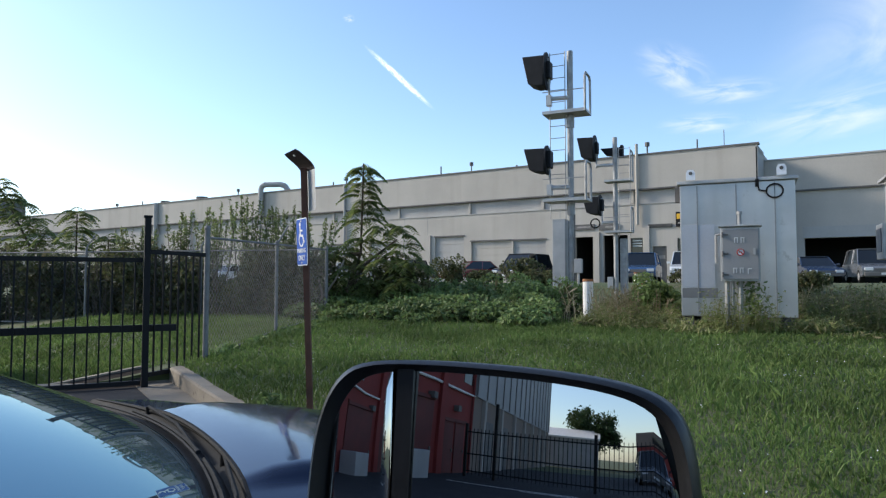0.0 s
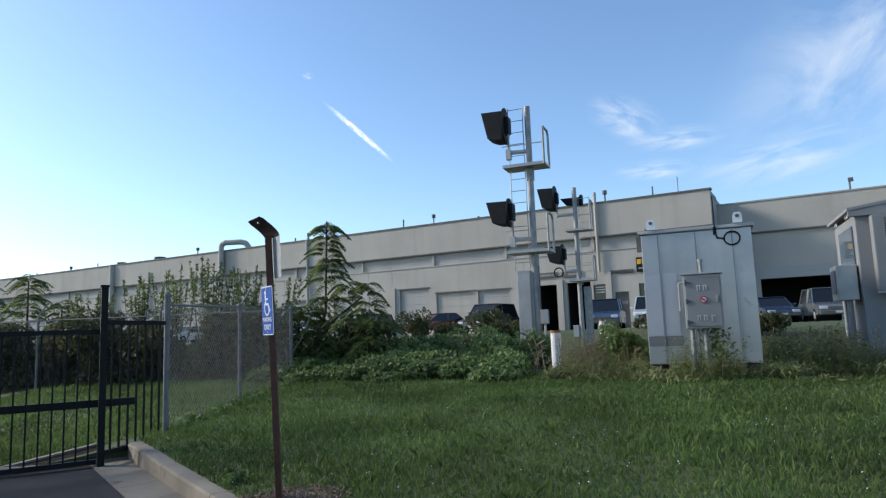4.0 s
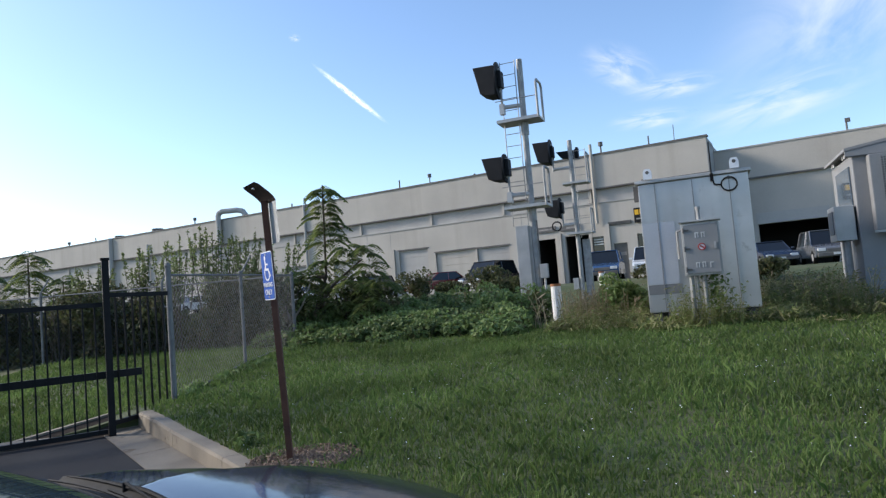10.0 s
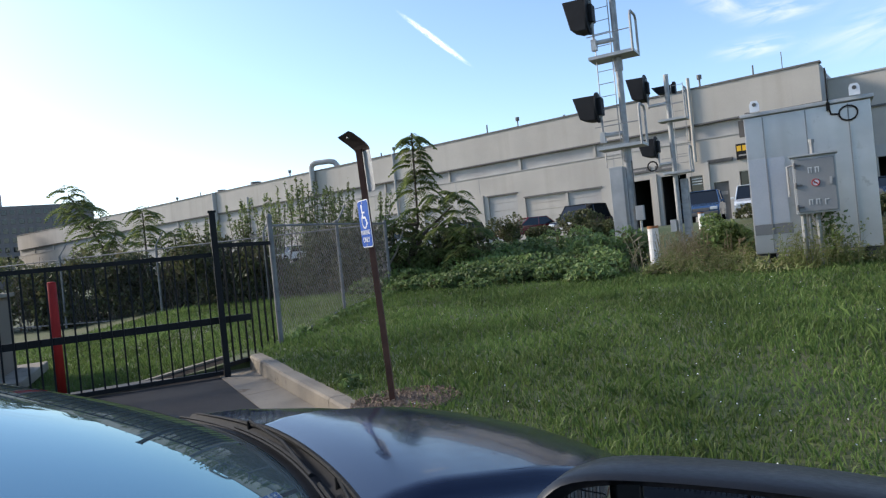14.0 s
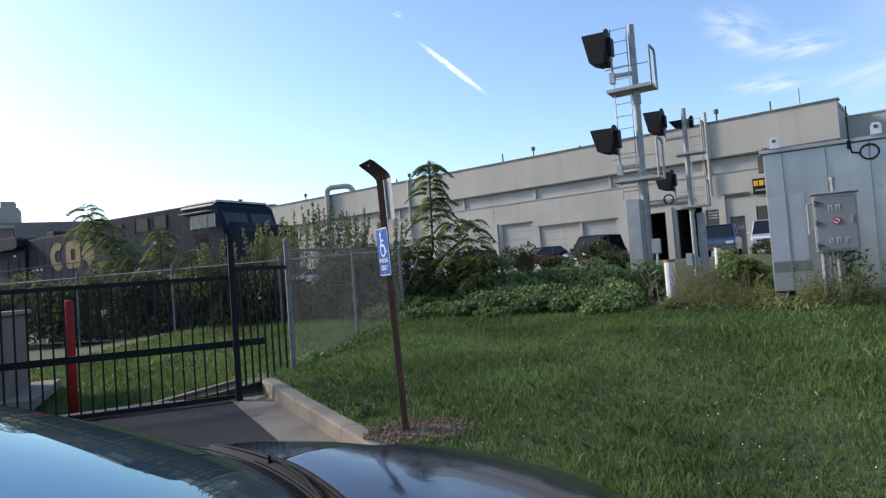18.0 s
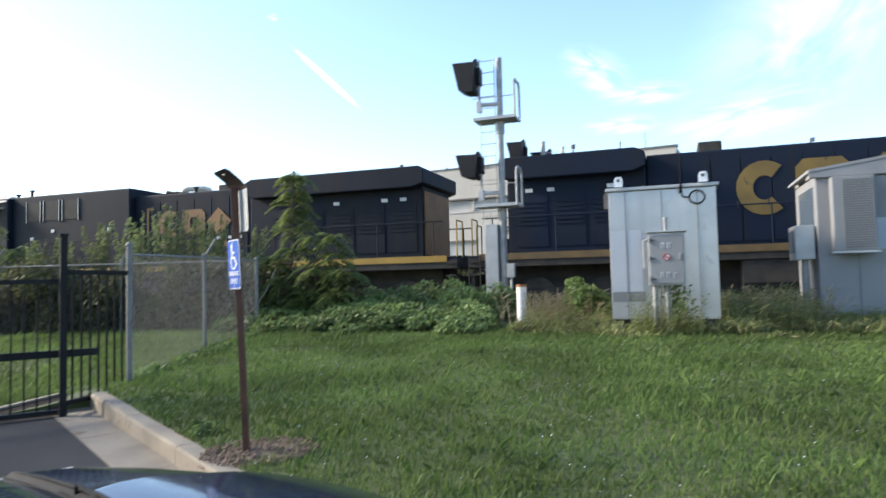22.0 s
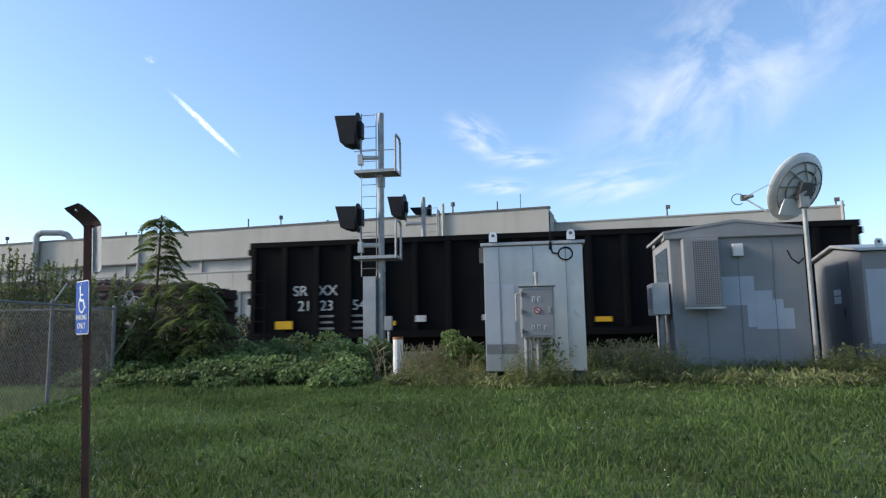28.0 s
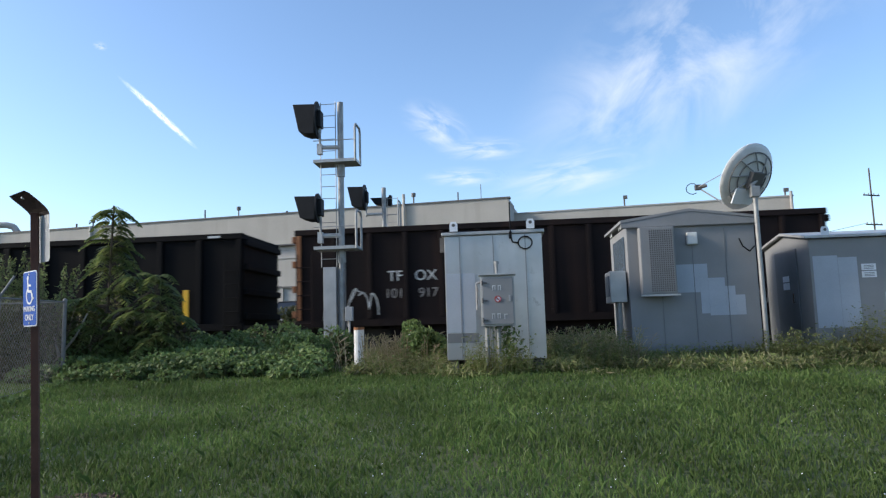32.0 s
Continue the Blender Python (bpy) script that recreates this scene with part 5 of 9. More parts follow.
def build_dish():
    c = thing("satellite_dish", at_track(4.62, 12.72, 0.6), "large white satellite dish on a steel pole, seen from behind", "satellite dish")
    bm = B()
    rod(bm, (0, 0, -0.1), (0, 0, 3.3), 0.042, 12)
    part("pole", bm, M["galv_post"], c)
    # dish tilted towards the upper left
    aim = Vector((-0.42, 0.74, 0.48)).normalized()
    centre = Vector((-0.05, 0.2, 3.53))
    rot = aim.to_track_quat("Z", "Y").to_matrix().to_4x4()
    R, dep = 0.65, 0.16
    bm = B()
    rings = []
    for inner in (0, 1):
        seq = range(9) if not inner else range(8, -1, -1)
        for k in seq:
            r = max(R * k / 8, 0.01)
            z = dep * (r / R) ** 2 + (0.012 if inner else 0) - dep
            rings.append([rot @ Vector((r * math.cos(a) * 0.95, r * math.sin(a), z)) + centre for a in [2 * math.pi * j / 36 for j in range(36)]])
    loft(bm, rings, caps=True)
    d = part("reflector", bm, M["white_paint"], c, smooth=True)
    # rib ring and mount behind
    back = centre - aim * dep
    bm = B()
    for k in range(9):
        a = 2 * math.pi * k / 9
        p = rot @ Vector((0.5 * math.cos(a), 0.5 * math.sin(a), -0.1)) + centre
        q = rot @ Vector((0.18 * math.cos(a + 0.35), 0.18 * math.sin(a + 0.35), -dep - 0.03)) + centre
        rod(bm, p, q, 0.014, 6)
    part("rib", bm, M["galv_post"], d)
    bm = B()
    for rad, dz in ((0.5, -0.1), (0.34, -0.135)):
        pts = [tuple(rot @ Vector((rad * math.cos(a), rad * math.sin(a), dz)) + centre) for a in [2 * math.pi * k / 24 for k in range(25)]]
        pipe(bm, pts, 0.013, 6)
    part("rib_ring", bm, M["dark_trim"], d)
    bm = B()
    box(bm, rot @ Vector((0.1, -0.34, -0.17)) + centre, (0.5, 0.3, 0.03), rot.to_3x3(), bevel=0.01)
    part("back_panel", bm, M["sign_white"], d)
    bm = B()
    box(bm, back - aim * 0.06, (0.3, 0.3, 0.1), rot.to_3x3())
    part("mount_plate", bm, M["dark_trim"], c)
    bm = B()
    pipe(bm, [(0, 0, 3.28), (-0.06, -0.05, 3.32), tuple(back - aim * 0.08)], 0.035)
    box(bm, (0, 0, 3.2), (0.16, 0.16, 0.2), bevel=0.01)
    part("bracket", bm, M["galv_post"], c)
    bm = B()
    foc = centre + aim * 0.75 + Vector((-0.42, 0, -0.42))
    cand = min(([rot @ Vector((R * math.cos(a), R * math.sin(a), 0)) + centre for a in [k * 0.2 for k in range(32)]]), key=lambda v: v.z)
    pipe(bm, [tuple(cand), tuple(foc)], 0.014, 6)
    side = rot @ Vector((R, 0, 0)) + centre
    pipe(bm, [tuple(side), tuple(foc)], 0.008, 6)
    part("feed_arm", bm, M["galv_post"], c)
    bm = B()
    rod(bm, foc, foc + (centre - foc).normalized() * 0.18, 0.05, 10, 0.03)
    box(bm, foc, (0.1, 0.1, 0.1))
    part("feed_horn", bm, M["dark_trim"], c)
    bm = B()
    pts = [tuple(foc + Vector((-0.1 + 0.12 * math.cos(a), 0.02, -0.02 + 0.11 * math.sin(a)))) for a in [0.6 * k for k in range(10)]]
    pipe(bm, pts, 0.008, 5)
    part("feed_cable", bm, M["rubber"], c)


def signal_head(c, x, y, z, w, h, hood):
    """A backboard that faces along the track, with a long hood."""
    bm = B()
    rr = []
    for dx in (-0.02, 0.02):
        rr.append([(x + dx, y + w / 2 * math.cos(a) * (1.0 if abs(math.cos(a)) < 0.8 else 0.97), z + h / 2 * math.sin(a)) for a in [2 * math.pi * k / 20 for k in range(20)]])
    loft(bm, rr)
    hd = part("backboard", bm, M["signal_black"], c)
    bm = B()
    a = 0.38 * w
    prism(bm, [(x - 0.02, z + h * 0.36), (x - hood, z + h * 0.38), (x - hood * 0.74, z - h * 0.34), (x - 0.4 * hood, z - h * 0.42), (x - 0.02, z - h * 0.42)], y - a, y + a, "y", bevel=0.02)
    part("hood", bm, M["signal_black"], hd)
    bm = B()
    span(bm, (x + 0.02, y - 0.14, z - 0.2), (x + 0.12, y + 0.14, z + 0.22), bevel=0.02)
    part("lamp_case", bm, M["signal_black"], hd)
    for dz in (-h * 0.3, 0, h * 0.3):
        bm = B()
        box(bm, (x + 0.05, y, z + dz), (0.06, 0.06, 0.05))
        part("clamp", bm, M["galv"], hd)


def ladder(c, x0, x1, y, z0, z1, name="ladder"):
    for x in (x0, x1):
        bm = B()
        rod(bm, (x, y, z0), (x, y, z1), 0.012, 6)
        part("ladder_rail", bm, M["galv_post"], c)
    z = z0 + 0.2
    while z < z1:
        bm = B()
        rod(bm, (x0, y, z), (x1, y, z), 0.009, 5)
        part("rung", bm, M["galv_post"], c)
        z += 0.3


def platform(c, x0, x1, y, z, rail_left=False, rail_h=0.95):
    bm = B()
    span(bm, (x0, y - 0.3, z), (x1, y + 0.3, z + 0.05))
    pf = part("platform", bm, M["galv"], c)
    for k in range(5):
        bm = B()
        span(bm, (x0, y - 0.3 + 0.14 * k, z + 0.052), (x1, y - 0.28 + 0.14 * k, z + 0.075))
        part("grating_bar", bm, M["galv"], pf)
    bm = B()
    pts = [(x1 - 0.02, y - 0.28, z), (x1 - 0.02, y - 0.28, z + rail_h - 0.1), (x1 - 0.02, y - 0.2, z + rail_h), (x1 - 0.02, y + 0.2, z + rail_h), (x1 - 0.02, y + 0.28, z + rail_h - 0.1), (x1 - 0.02, y + 0.28, z)]
    pipe(bm, pts, 0.03, 8)
    rod(bm, (x1 - 0.02, y - 0.28, z + 0.55), (x0, y - 0.28, z + 0.55), 0.012, 6)
    part("guard_rail", bm, M["galv_post"], c)


def build_mast_one():
    c = thing("signal_mast", at_track(-4.01, 16.0, 0.5), "tall galvanised railway signal mast with black hooded heads, ladder and platforms", "signal")
    bm = B()
    rod(bm, (0, 0, -0.05), (0, 0, 6.66), 0.075, 14)
    rod(bm, (0, 0, 2.6), (0, 0, 2.95), 0.1, 14)
    rod(bm, (0, 0, 4.75), (0, 0, 5.05), 0.1, 14)
    part("mast_pole", bm, M["galv_post"], c, smooth=False)
    bm = B()
    span(bm, (-0.44, -0.12, -0.05), (-0.12, 0.2, 2.5), bevel=0.01)
    part("relay_case", bm, M["galv"], c)
    ladder(c, -0.48, -0.1, -0.1, 2.5, 6.65)
    platform(c, -0.62, 0.45, 0, 5.07)
    platform(c, -0.62, 0.45, 0, 2.92)
    signal_head(c, -0.56, -0.1, 6.2, 0.66, 0.96, 0.56)
    signal_head(c, -0.56, -0.1, 3.97, 0.6, 0.74, 0.54)
    for z in (5.5, 3.28):
        bm = B()
        rod(bm, (-0.54, -0.1, z), (0, -0.02, z), 0.055, 10)
        box(bm, (-0.5, -0.1, z - 0.05), (0.12, 0.14, 0.26))
        part("mounting_arm", bm, M["galv"], c)
        bm = B()
        rod(bm, (-0.5, -0.1, z - 0.1), (-0.5, -0.1, z + 0.75), 0.03, 8)
        part("head_post", bm, M["galv_post"], c)
    bm = B()
    box(bm, (0.2, -0.12, 1.35), (0.18, 0.14, 0.34), bevel=0.01)
    rod(bm, (0.2, -0.12, -0.05), (0.2, -0.12, 1.2), 0.03)
    part("junction_box", bm, M["galv"], c)
    bm = B()
    pipe(bm, [(0.09, -0.05, 0.3), (0.1, -0.06, 2.6)], 0.018, 6)
    part("conduit", bm, M["dark_trim"], c)


def build_mast_two():
    # beyond the track
    c = thing("signal_mast_far", at_track(-4.5, 24.5, 0.9), "shorter signal mast with black hooded heads across the track", "signal")
    H = 5.85
    bm = B()
    rod(bm, (0, 0, -0.05), (0, 0, H), 0.085, 12)
    part("mast_pole", bm, M["galv_post"], c)
    bm = B()
    span(bm, (0.13, 0.05, -0.05), (0.36, 0.4, 2.15), bevel=0.01)
    part("relay_case", bm, M["galv_post"], c)
    ladder(c, 0.15, 0.55, -0.12, 2.2, 5.45)
    platform(c, -0.35, 0.6, 0, 4.2, rail_h=1.1)
    platform(c, -0.35, 0.6, 0, 2.35, rail_h=0.9)
    signal_head(c, -0.72, 0, 5.5, 0.95, 1.0, 0.6)
    signal_head(c, -0.55, 0, 3.38, 0.85, 0.8, 0.6)
    signal_head(c, 0.1, 0.5, 5.42, 0.5, 0.34, 0.7)
    for x, z in ((-0.68, 4.85), (-0.5, 2.75)):
        bm = B()
        rod(bm, (x, 0, z), (0, 0, z), 0.055, 10)
        part("mounting_arm", bm, M["galv"], c)
        bm = B()
        rod(bm, (x, 0, z - 0.08), (x, 0, z + 0.7), 0.035, 8)
        part("head_post", bm, M["galv_post"], c)
    bm = B()
    pipe(bm, [(-0.72 + 0.17 * math.cos(a), -0.1, 2.72 + 0.17 * math.sin(a)) for a in [math.pi * k / 5 for k in range(11)]], 0.025, 6)
    part("cable_coil", bm, M["rubber"], c)
    bm = B()
    box(bm, (-0.2, 0, 0.55), (0.2, 0.2, 0.42), bevel=0.01)
    part("junction_box", bm, M["galv"], c)


def marker(s, q, z0, h):
    c = thing("marker_post", at_track(s, q, z0), "short white plastic marker post with a tan cap", "post")
    bm = B()
    rod(bm, (0, 0, -0.1), (0, 0, h), 0.1, 14)
    part("post", bm, M["white_paint"], c)
    bm = B()
    rod(bm, (0, 0, h + 0.001), (0, 0, h + 0.05), 0.106, 14)
    part("cap", bm, M["rust_orange"], c)


build_tall_cabinet()
build_meter_box()
build_hut_two()
build_dish()
build_mast_one()
build_mast_two()
marker(-2.98, 13.2, 0.72, 0.75)
marker(-3.75, 24.3, 0.95, 0.82)
marker(-2.35, 16.2, 0.5, 0.9)
# ---- gate, chain-link fence, sign pole ----
def build_gate():
    gx = Matrix.Translation((-3.42, 7.70, 0.27)) @ pose(0, 0, 0, 0, 0, 28.2 + 180)
    g = thing("sliding_gate", gx, "black steel bar gate closed across the driveway", "gate")
    L = 9.0
    for x in (0, 2.93, 5.9, 8.9):
        bm = B()
        span(bm, (x - 0.035, -0.035, -0.12), (x + 0.035, 0.035, 1.92), bevel=0.004)
        box(bm, (x, 0, 1.935), (0.09, 0.09, 0.025))
        part("post", bm, M["black_paint"], g)
    for z, h in ((1.43, 0.05), (0.02, 0.05)):
        bm = B()
        span(bm, (0.04, -0.095, z - h / 2), (L, -0.055, z + h / 2))
        part("rail", bm, M["black_paint"], g)
    bm = B()
    span(bm, (-0.34, -0.14, 0.6), (L, -0.096, 0.68))
    part("track_beam", bm, M["black_paint"], g)
    me = None
    x = 0.12
    while x < L:
        if me is None:
            bm = B()
            span(bm, (-0.009, -0.009, 0.02), (0.009, 0.009, 1.45))
            o = part("bar", bm, M["black_paint"], g)
            me = o.data
        else:
            o = new("bar", me)
            o.parent = g
        o.location = (x, -0.075, 0)
        x += 0.118
    # fixed panel between gate post and the chain-link post
    d = Vector((-3.09 + 3.42, 8.72 - 7.70))
    ang = math.degrees(math.atan2(d.y, d.x))
    f = thing("fence_panel", Matrix.Translation((-3.42, 7.70, 0.3)) @ pose(0, 0, 0, 0, 0, ang), "short fixed panel of black steel bars beside the gate", "fence")
    L2 = d.length
    for z in (1.5, 0.08):
        bm = B()
        span(bm, (0.04, -0.02, z - 0.025), (L2 - 0.05, 0.02, z + 0.025))
        part("rail", bm, M["black_paint"], f)
    n = 8
    for k in range(1, n):
        o = new("bar", me)
        o.parent = f
        o.location = (L2 * k / n, 0.0, 0.06)
    for x, y in ((-5.65, 7.9), (-6.77, 7.3)):
        b = thing("bollard", (x, y, 0.25), "red painted steel bollard behind the gate", "bollard", "bollards behind the gate")
        bm = B()
        rod(bm, (0, 0, -0.1), (0, 0, 1.3), 0.058, 16)
        bmesh.ops.create_uvsphere(bm, u_segments=16, v_segments=8, radius=0.058, matrix=Matrix.Translation((0, 0, 1.3)) @ Matrix.Diagonal((1, 1, 0.4, 1)))
        part("post", bm, M["red_post"], b, smooth=True)
    w = thing("enclosure_wall", Matrix.Translation((-6.75, 8.15, 0.2)) @ pose(0, 0, 0, 0, 0, 208), "low tan rendered enclosure wall with a pale cap", "wall")
    bm = B()
    span(bm, (0, -1.6, 0), (3.6, 0, 1.22), bevel=0.02)
    part("wall_body", bm, M["tan_wall"], w)
    bm = B()
    span(bm, (-0.05, -1.65, 1.222), (3.65, 0.05, 1.28), bevel=0.01)
    part("cap", bm, M["concrete"], w)
    bm = B()
    span(bm, (-0.35, -2.0, 0.0), (4.0, 0.3, 0.14), bevel=0.02)
    part("plinth", bm, M["concrete"], w)


def wire_net(p, q, z0a, z1a, z0b, z1b, parent, step=0.095, r=0.0019):
    """Chain-link: two families of slanting wires between two posts."""
    p, q = Vector(p), Vector(q)
    L = (q - p).length
    u = (q - p) / L
    nrm = Vector((-u.y, u.x, 0))
    verts, faces = [], []

    def pt(a, h, o):
        f = a / L
        lo, hi = z0a + (z0b - z0a) * f, z1a + (z1b - z1a) * f
        v = p + u * a + nrm * o
        return Vector((v.x, v.y, lo + (hi - lo) * h))
    H = z1a - z0a
    for sgn, o in ((1, r), (-1, -r)):
        c = -H * 1.15
        while c < L + H * 1.15:
            # a line a = c + sgn * h * H
            h0, h1 = 0.0, 1.0
            a0, a1 = c, c + sgn * H * 1.0
            if a0 > a1:
                a0, a1, h0, h1 = a1, a0, 1.0, 0.0
            lo, hi = max(a0, 0), min(a1, L)
            if hi > lo + 0.02:
                ha, hb = h0 + (h1 - h0) * (lo - a0) / (a1 - a0), h0 + (h1 - h0) * (hi - a0) / (a1 - a0)
                A, Bp = pt(lo, ha, o), pt(hi, hb, o)
                dirv = (Bp - A).normalized()
                side = dirv.cross(nrm).normalized() * r
                i = len(verts)
                for w in (A, Bp):
                    verts += [tuple(w + side), tuple(w - side), tuple(w + nrm * r * 1.6)]
                faces += [(i, i + 1, i + 4, i + 3), (i + 1, i + 2, i + 5, i + 4), (i + 2, i, i + 3, i + 5)]
            c += step
    soup("chain_link", verts, faces, M["wire"], parent, "stuff", "woven galvanised wire mesh")


def build_chain_fence():
    f = thing("chain_link_fence", (0, 0, 0), "galvanised chain-link fence along the lawn", "fence")
    P = [(-3.09, 8.72), (-2.87, 11.5), (-2.5, 14.3)]
    top = [2.03, 2.1, 2.15]
    bot = [0.45, 0.62, 0.72]
    for (x, y), t, b, r, extra in zip(P, top, bot, (0.036, 0.028, 0.036), (0.12, 0.04, 0.03)):
        bm = B()
        rod(bm, (x, y, b - 0.2), (x, y, t + extra), r, 12)
        bmesh.ops.create_uvsphere(bm, u_segments=10, v_segments=6, radius=r * 1.2, matrix=Matrix.Translation((x, y, t + extra)))
        part("post", bm, M["fence_steel"], f)
    for i in (0, 1):
        a, b = P[i], P[i + 1]
        bm = B()
        rod(bm, (*a, top[i]), (*b, top[i + 1]), 0.016, 8)
        part("top_rail", bm, M["fence_steel"], f)
        bm = B()
        rod(bm, (*a, bot[i]), (*b, bot[i + 1]), 0.021, 8)
        part("bottom_rail", bm, M["fence_steel"], f)
        wire_net((*a, 0), (*b, 0), bot[i], top[i], bot[i + 1], top[i + 1], f)
    bm = B()
    rod(bm, (P[1][0], P[1][1], top[1]), (P[1][0] + 0.16, P[1][1] + 0.12, top[1] + 0.33), 0.018, 8)
    part("arm", bm, M["fence_steel"], f)
    # concrete footing strip
    bm = B()
    loft(bm, [[(P[i][0] - 0.12, P[i][1], bot[i] - 0.25), (P[i][0] - 0.12, P[i][1], bot[i] - 0.05), (P[i][0] + 0.12, P[i][1], bot[i] - 0.05), (P[i][0] + 0.12, P[i][1], bot[i] - 0.25)] for i in (0, 1, 2)])
    part("footing", bm, M["concrete"], f)
    # rear fence, overgrown
    g = thing("rear_chain_link_fence", (0, 0, 0), "overgrown chain-link fence with a steel top rail", "fence")
    Q = [Vector((-2.5, 14.3, 0)) + Vector((-0.976, 0.215, 0)) * d for d in (0, 3.0, 6.0, 9.0, 12.0, 15.0)]
    for v in Q[1:]:
        bm = B()
        rod(bm, (v.x, v.y, 0.4), (v.x, v.y, 2.25), 0.028, 10)
        part("post", bm, M["fence_steel"], g)
        bm = B()
        rod(bm, (v.x, v.y, 2.25), (v.x + 0.12, v.y + 0.15, 2.55), 0.016, 6)
        part("arm", bm, M["fence_steel"], g)
    for a, b in zip(Q, Q[1:]):
        for z, nm in ((2.15, "top_rail"), (0.5, "bottom_rail")):
            bm = B()
            rod(bm, (a.x, a.y, z), (b.x, b.y, z), 0.016, 8)
            part(nm, bm, M["fence_steel"], g)
        wire_net(a, b, 0.5, 2.15, 0.5, 2.15, g, step=0.1, r=0.0014)


def rounded(w, h, r, n=5):
    pts = []
    for cx, cy, a0 in ((w / 2 - r, h / 2 - r, 0), (-w / 2 + r, h / 2 - r, 90), (-w / 2 + r, -h / 2 + r, 180), (w / 2 - r, -h / 2 + r, 270)):
        for k in range(n + 1):
            a = radians(a0 + 90 * k / n)
            pts.append((cx + r * math.cos(a), cy + r * math.sin(a)))
    return pts


def build_sign_pole():
    base = Vector((-1.035, 5.283, 0.30))
    lean = pose(0, 0, 0, 1.2, -1.9, 0)
    c = thing("parking_sign", Matrix.Translation(base) @ lean, "blue accessible-parking sign on a rusty post below a bent plate", "sign")
    bm = B()
    span(bm, (-0.023, -0.023, -0.1), (0.023, 0.023, 2.05), bevel=0.004)
    part("post", bm, M["rust_post"], c)
    # blue sign turned towards the parking bay
    turn = -60.0
    sm = Matrix.Translation((-0.02, -0.04, 1.465)) @ pose(0, 0, 0, 0, 0, turn)

    def place(ob):
        ob.matrix_basis = sm
        return ob
    bm = B()
    prism(bm, rounded(0.25, 0.37, 0.026), -0.002, 0.001, "y")
    bl = place(part("blue_plate", bm, M["sign_white"], c))
    bm = B()
    prism(bm, rounded(0.236, 0.356, 0.021), -0.0045, -0.0022, "y")
    part("blue_field", bm, M["sign_blue"], bl)
    bm = B()
    rod(bm, (-0.03, -0.007, 0.168), (-0.03, -0.005, 0.168), 0.019, 12)
    for a, b, r in (((-0.03, 0.145), (-0.022, 0.06), 0.011), ((-0.022, 0.06), (0.045, 0.058), 0.010), ((0.045, 0.058), (0.075, -0.005), 0.010), ((0.075, -0.005), (0.095, 0.004), 0.008), ((-0.026, 0.11), (0.035, 0.106), 0.008)):
        box(bm, ((a[0] + b[0]) / 2, -0.0062, (a[1] + b[1]) / 2), (math.dist(a, b) + r, 0.0025, 2 * r), Matrix.Rotation(-math.atan2(b[1] - a[1], b[0] - a[0]), 3, "Y"))
    for k in range(15):
        a0, a1 = radians(115 + 17 * k), radians(115 + 17 * (k + 1))
        p0 = (0.005 + 0.066 * math.cos(a0), 0.025 + 0.066 * math.sin(a0))
        p1 = (0.005 + 0.066 * math.cos(a1), 0.025 + 0.066 * math.sin(a1))
        box(bm, ((p0[0] + p1[0]) / 2, -0.0062, (p0[1] + p1[1]) / 2), (0.024, 0.0025, 0.015), Matrix.Rotation(-math.atan2(p1[1] - p0[1], p1[0] - p0[0]), 3, "Y"))
    bmesh.ops.scale(bm, vec=(0.82, 1, 0.82), verts=bm.verts[:])
    part("wheelchair_symbol", bm, M["sign_white"], bl)
    for txt, z in (("PARKING", -0.07), ("ONLY", -0.127)):
        letters(txt, 0.058 if txt == "ONLY" else 0.05, M["sign_white"], Matrix.Translation((0, -0.0065, z)) @ pose(0, 0, 0, 90), bl, "sign_text", 0.001)
    for z in (0.163, -0.163):
        bm = B()
        rod(bm, (0, -0.009, z), (0, -0.003, z), 0.008, 8)
        part("bolt", bm, M["sign_back"], bl)
    # upper sign turned away from the lawn, its top folded down towards the driveway
    um = Matrix.Translation((0.03, 0.018, 2.0)) @ pose(0, 0, 0, 0, 0, -58)
    bend = [(0.0, -0.29), (0.0, -0.27), (0.0, 0.03), (-0.01, 0.055), (-0.028, 0.078), (-0.065, 0.112), (-0.125, 0.16), (-0.148, 0.176)]

    def sheet(rows):
        bm = B()
        vs = [[bm.verts.new((x, yy, zz)) for x in ((-0.13, 0, 0.13) if zz < -0.28 or zz > 0.165 else (-0.15, 0, 0.15))] for yy, zz in rows]
        for a, b in zip(vs, vs[1:]):
            for k in (0, 1):
                bm.faces.new((a[k], a[k + 1], b[k + 1], b[k]))
        bmesh.ops.solidify(bm, geom=bm.faces[:], thickness=0.003)
        return bm
    ob = part("bent_plate", sheet(bend[:3]), M["sign_bare"], c, "bare pale metal sign plate")
    ob.matrix_basis = um
    part("folded_top", sheet(bend[2:]), M["sign_brown"], ob, "weathered dark top of the plate, folded over")
    bm = B()
    rod(bm, (0.0, -0.112, 0.142), (0.0, -0.106, 0.156), 0.011, 8)
    part("bolt", bm, M["sign_white"], ob)
    # bare soil round the foot
    bm = B()
    centre = bm.verts.new((base.x + 0.1, base.y, base_z(base.x, base.y) + 0.03))
    rings = []
    for f in (0.35, 0.7, 1.0):
        ring = []
        for k in range(36):
            a = 2 * math.pi * k / 36
            r = f * (0.44 + 0.22 * noise.noise((math.cos(a) * 2.5, math.sin(a) * 2.5, 3)))
            x, y = base.x + 0.1 + r * math.cos(a), base.y + r * 0.8 * math.sin(a)
            ring.append(bm.verts.new((x, y, base_z(x, y) + 0.028 - 0.04 * f * f + 0.01 * noise.noise((x * 9, y * 9, 0)))))
        rings.append(ring)
